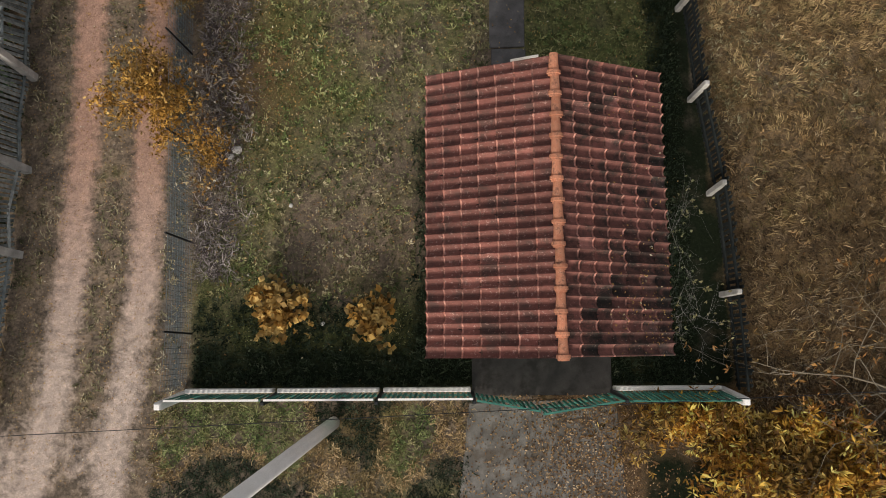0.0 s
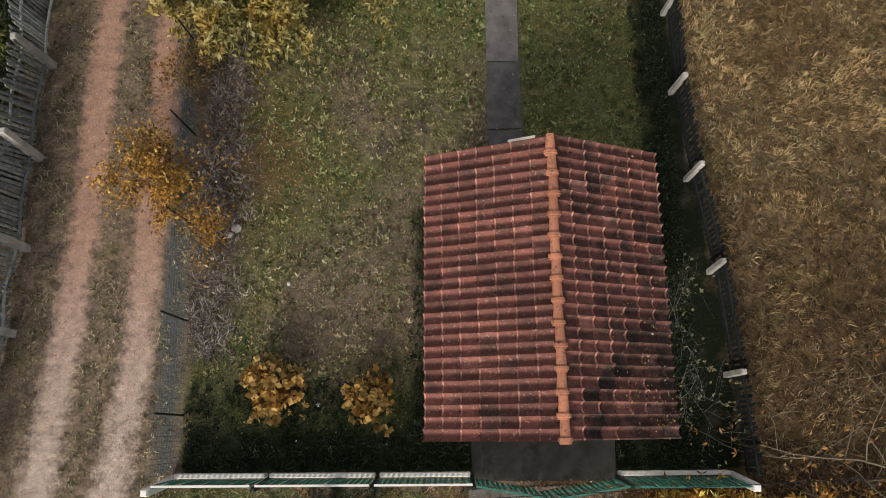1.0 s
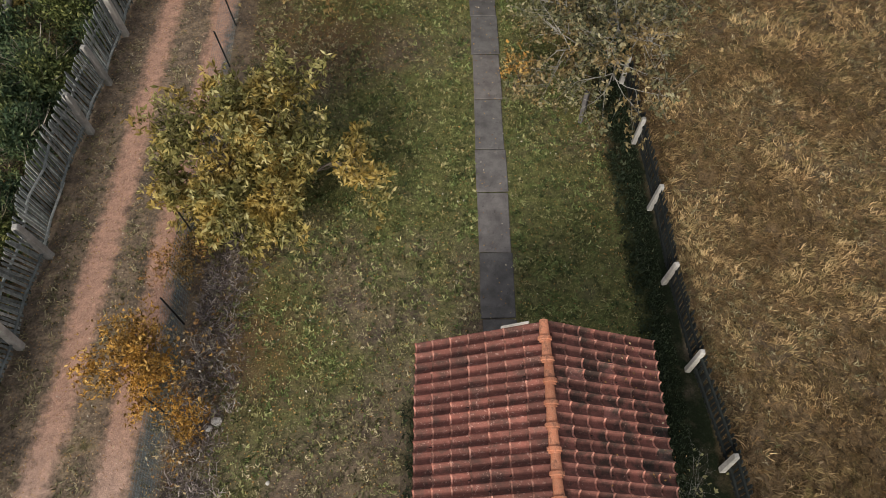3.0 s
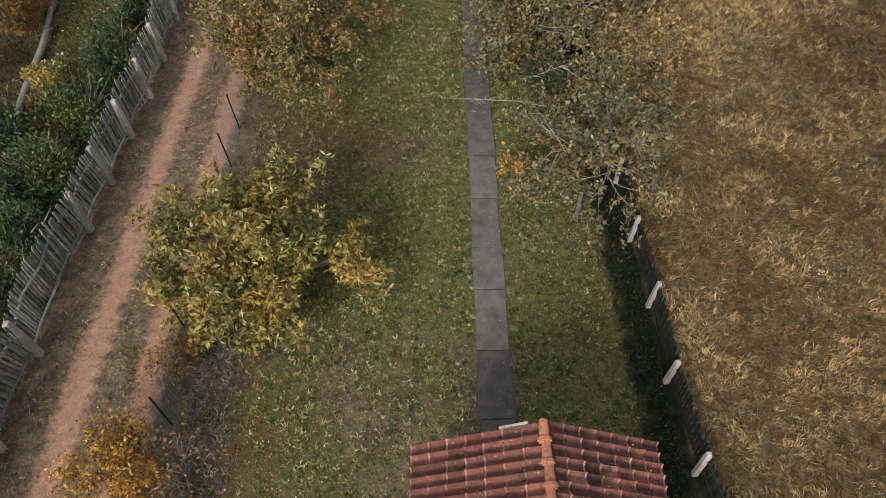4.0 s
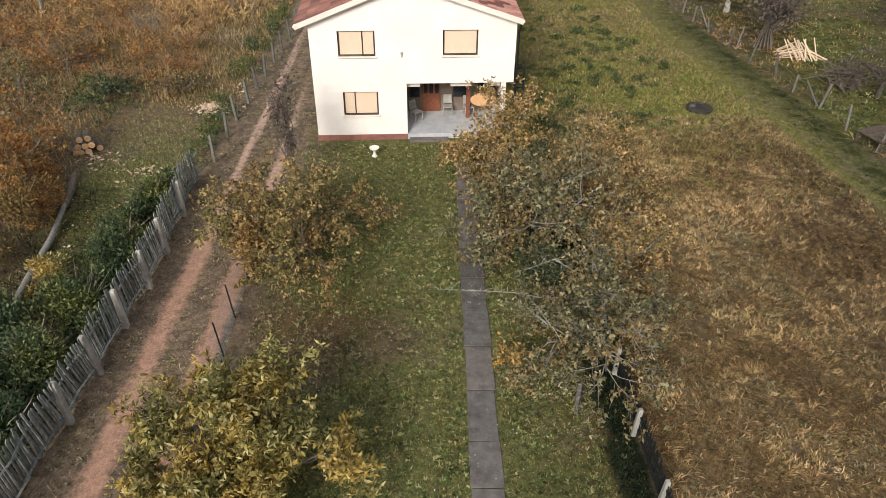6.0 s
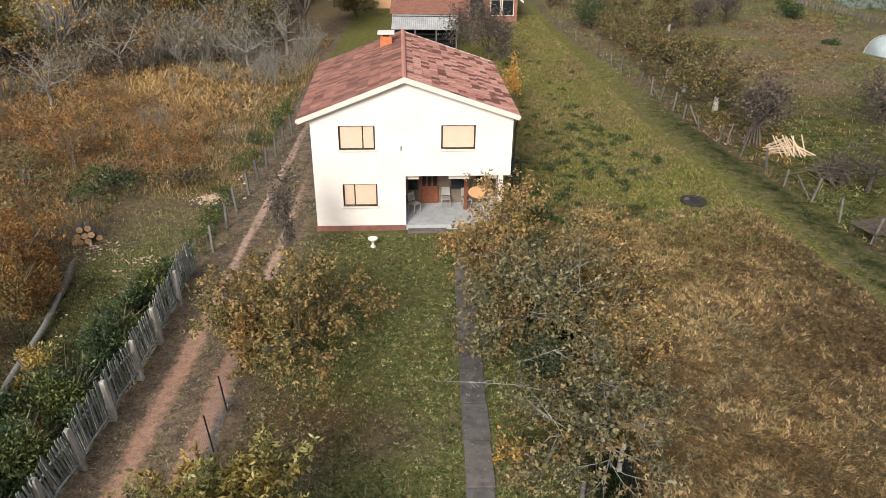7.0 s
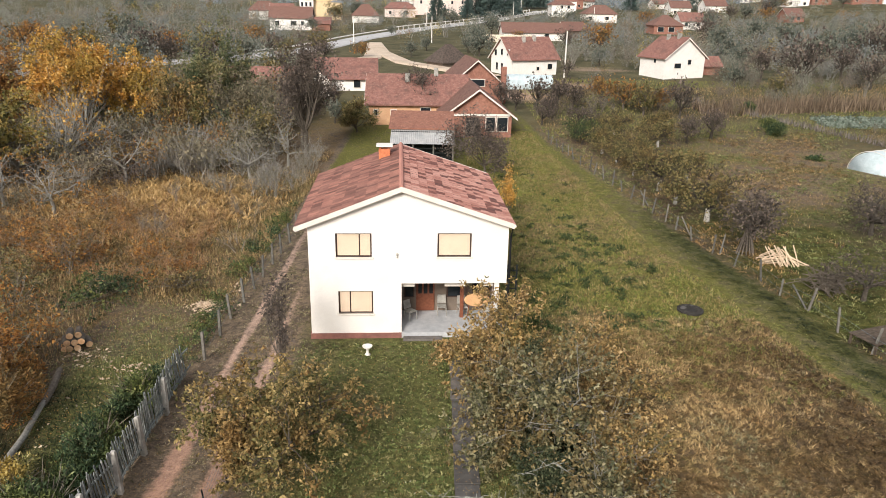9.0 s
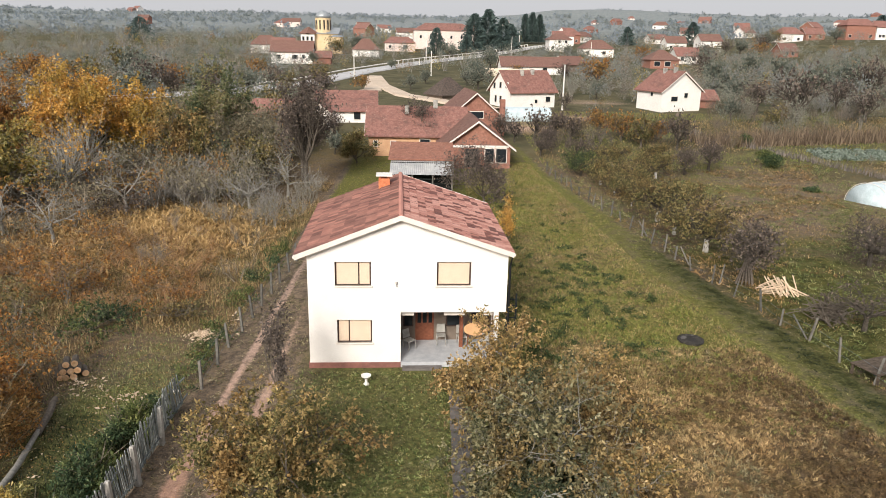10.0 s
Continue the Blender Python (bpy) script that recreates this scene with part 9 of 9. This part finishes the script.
for x_, y_, w_, h_, ml, rl, lab in ((138, 372, 11, 6.2, PLASTER, ROOF_BROWN, "white gabled house on the slope"), (127, 392, 11, 4.5, PLASTER, ROOF_BROWN, "white cottage on the slope"), (192, 400, 13, 5, PLASTER, ROOF_RED, "low white house with a terrace"), (208, 404, 11, 3.6, BRICK_FAR, ROOF_RED, "red brick house on the slope"), (228, 400, 17, 8.0, BRICK_FAR, ROOF_RED, "large red brick house with red roof"), (246, 402, 7, 7, PLASTER, ROOF_RED, "small tower-like house with red roof"), (160, 330, 8, 3.2, BRICK_FAR, ROOF_BROWN, "ruined brick shed on the slope"), (102, 300, 10, 3.4, PLASTER, ROOF_RED, "white cottage in the valley trees")):
    village_house("slope_house", x_, y_, 4, w_, 9, h_, 3.2, ml, rl, lab, hip=0 if w_ < 12 else 3.0, front=((1.6, 1.4, 1.4, 1.4), (w_ - 3.4, 1.4, 1.4, 1.4)))

church = thing("church", pose(-50, 326, ground_z(-50, 326)), "yellow domed church with white bell house", "church")
part("nave", boxes(((-2.5, -1, -1), (8.5, 12, 8.5))), YELLOW_WALL, church)
part("nave_roof", slabs(([(-3, -1.5, 8.4), (-3, 12.5, 8.4), (-3, 5.5, 11.0)], (12, 0, 0))), DOME, church)
part("apse", tube(bmesh.new(), [(7.5, 1, -1), (7.5, 1, 7.2)], (3.0, 3.0), 14), YELLOW_WALL, church)
part("apse_roof", tube(bmesh.new(), [(7.5, 1, 7.2), (7.5, 1, 9.4)], (3.3, 0.2), 14), DOME, church)
part("drum", tube(bmesh.new(), [(1.6, 3, 8), (1.6, 3, 15.2)], (3.5, 3.5), 12), YELLOW_WALL, church)
part("dome", tube(bmesh.new(), [(1.6, 3, 15.2), (1.6, 3, 16.4), (1.6, 3, 17.4), (1.6, 3, 18.1), (1.6, 3, 18.4)], (3.6, 3.1, 2.3, 1.2, 0.15), 14), DOME, church, smooth=True)
for k in range(12):
    a = math.pi * (k + 0.5) / 6
    w_ = part("drum_window", boxes(((-0.28, -0.12, 10.2), (0.28, 0.05, 14.2))), GLASS_DARK, church)
    w_.matrix_local = pose(1.6 + 3.42 * math.cos(a), 3 + 3.42 * math.sin(a), 0, 0, 0, math.degrees(a) + 90)
part("bell_house", boxes(((-7.5, -3, -1), (-1.5, 3, 8.2))), PLASTER, church, "white bell house")
part("bell_roof", slabs(([(-8, -3.5, 8.2), (-1, -3.5, 8.2), (-1, 3.5, 8.2), (-8, 3.5, 8.2)], (0, 0, 0.3))), ROOF_BROWN, church)
part("bell_roof", tube(bmesh.new(), [(-4.5, 0, 8.5), (-4.5, 0, 11.2)], (4.6, 0.3), 4), ROOF_BROWN, church)
for z_ in (2.2, 5.4):
    for x_ in (-6.8, -5.0, -3.2):
        part("bell_window", boxes(((x_, -3.08, z_), (x_ + 0.9, -2.96, z_ + 1.7))), GLASS_DARK, church)
tent = thing("plastic_tent", pose(12.5, 117.5, ground_z(15, 118), 0, 0, 5), "pale sagging plastic sheet tent", "tent")
part("sheet", tube(bmesh.new(), [(0, 0, 0.6), (7.5, 0, 0.6)], (1.6, 1.5), 12), FILM, tent)


VALLEY_TREES = (
    (VALLEY_DARK, 2600, BARK_DARK, "dark green leafy tree in the valley", ((-4.5, 164.7, 4.0), (-1.2, 180.8, 3.9), (11.2, 168.4, 6.8), (9.0, 177.6, 4.8), (-11.9, 89.2, 3.4), (-40, 246.7, 5.4), (-34.7, 344, 9), (-12.7, 235.6, 3.8), (8.8, 308.9, 6.6), (4.4, 330, 7), (52, 122, 4.5), (60.4, 141.4, 6.4), (85.2, 156, 9), (99.8, 171, 10), (98.8, 203, 9), (99.6, 224, 9), (35, 150, 4.5), (50.4, 250, 7), (20, 244, 8), (12.2, 202, 6.5), (66, 160, 7), (75, 190, 8), (-52, 128, 7), (-44, 138, 7), (-60, 150, 8), (-37, 146, 6), (-70, 170, 9), (110, 290, 8), (124, 330, 8), (150, 352, 9), (176, 380, 9), (96, 330, 8), (212, 380, 9), (62, 330, 7))),
    (LEAF_DUSK, 700, BARK_DARK, "bare dark tree in the valley", ((15.6, 191, 4.1), (10.3, 100.8, 4.4), (12, 99, 3.8), (15.2, 101, 5), (18.2, 101.7, 4.5), (24.6, 129, 3.5), (35.3, 189, 6.2), (33.9, 95.4, 5.8), (20.2, 100, 4.6), (18.7, 104, 3.8), (62.5, 120, 10), (61, 132, 6.5), (97.7, 158, 10), (82, 220, 9), (77, 134, 7), (75, 121, 6.5), (-13, 97, 4.5), (-48, 134, 7), (-40, 130, 6), (-56, 142, 8), (-33, 152, 6), (118, 310, 9), (140, 345, 9), (165, 365, 9), (-22, 150, 5))),
    (LEAF_OLIVE, 2200, BARK, "olive autumn tree in the valley", ((-9.6, 88.0, 3.6), (-25.2, 165, 6.3), (-40.4, 310, 9), (29.3, 96.9, 5.4), (-30, 150, 5), (55, 112, 4.5), (-66, 140, 8), (-46, 152, 7), (-80, 190, 9), (105, 318, 8), (132, 338, 8), (185, 392, 9), (-26, 120, 5))),
    (LEAF_RUST, 1800, BARK, "rust-brown autumn tree in the valley", ((-15.1, 159, 4.3), (26.5, 222, 3.7), (25.1, 104, 5), (27.5, 100.6, 5), (32, 99, 4.2), (43, 186, 8.5), (-45, 190, 6), (-52, 148, 7), (90, 310, 8), (155, 340, 8), (-88, 160, 8))))
for k, (mt, lf, bk, lb, spots) in enumerate(VALLEY_TREES):
    first = None
    for i, (x_, y_, h_) in enumerate(spots):
        m = pose(x_, y_, ground_z(x_, y_) - 0.05, 0, 0, 71 * i)
        if first is None:
            first = build_tree("valley_tree", m, lb, 580 + k, 1.0, 1.75, 0.12, 4 if k == 1 else 3, (9, 6, 5) if k == 1 else (11, 8), 0.75, 0.12, lf, (0.14, 0.26), 0.55, 0.28, bk, mt, "trees between the village houses", low=0.7)
            made = first
        else:
            made = copy_thing(first, m)
        made.scale = (0.9 * h_ / 4.0, 0.9 * h_ / 4.0, h_ / 4.0)


def conifer(x_, y_, h, r, seed, label):
    t = thing("conifer", pose(x_, y_, ground_z(x_, y_)), label, "conifer", "dark conifers of the village")
    part("trunk", tube(bmesh.new(), [(0, 0, -0.3), (0, 0, h * 0.9)], (0.25, 0.05), 6), BARK, t)
    g = np.random.default_rng(seed)
    n_ = 4200
    r = 1.8 * r
    f = g.random(n_) ** 1.15
    lay = 1 - 0.25 * np.abs(np.sin(f * 16))
    a = g.uniform(0, 2 * np.pi, n_)
    lobe = 0.72 + 0.30 * np.sin(3 * a + 9 * f + seed) + 0.18 * np.sin(7 * a - 23 * f + 2 * seed)
    rad = r * (1 - f) ** 0.6 * lay * lobe * np.sqrt(g.uniform(0.15, 1, n_))
    c = np.stack([np.cos(a) * rad, np.sin(a) * rad, 0.06 * h + f * h * 0.94], 1)
    d = np.stack([np.cos(a), np.sin(a), g.uniform(-0.7, 0.1, n_)], 1)
    mesh_object("crown", array_mesh("crown", leaf_quads(c, d, g.uniform(0.5, 1.0, n_) * h / 14, 0.5 * h / 14, g), quad_faces(n_), LEAF_FIR), None, t)


for k, (x_, y_, h_, r_) in enumerate(((2.3, 331, 12, 3.6), (21, 362, 18, 5.5), (28, 366, 20, 6), (36, 370, 16, 5.5), (41, 378, 13, 4), (56, 440, 17, 3), (61, 445, 18, 3), (66, 450, 17, 3), (-158, 400, 12, 7), (17, 352, 9, 3), (150, 420, 13, 5), (118, 440, 11, 4), (265, 430, 13, 5), (300, 450, 12, 5))):
    conifer(x_, y_, h_, r_, 400 + k, "dark green conifer in the village")
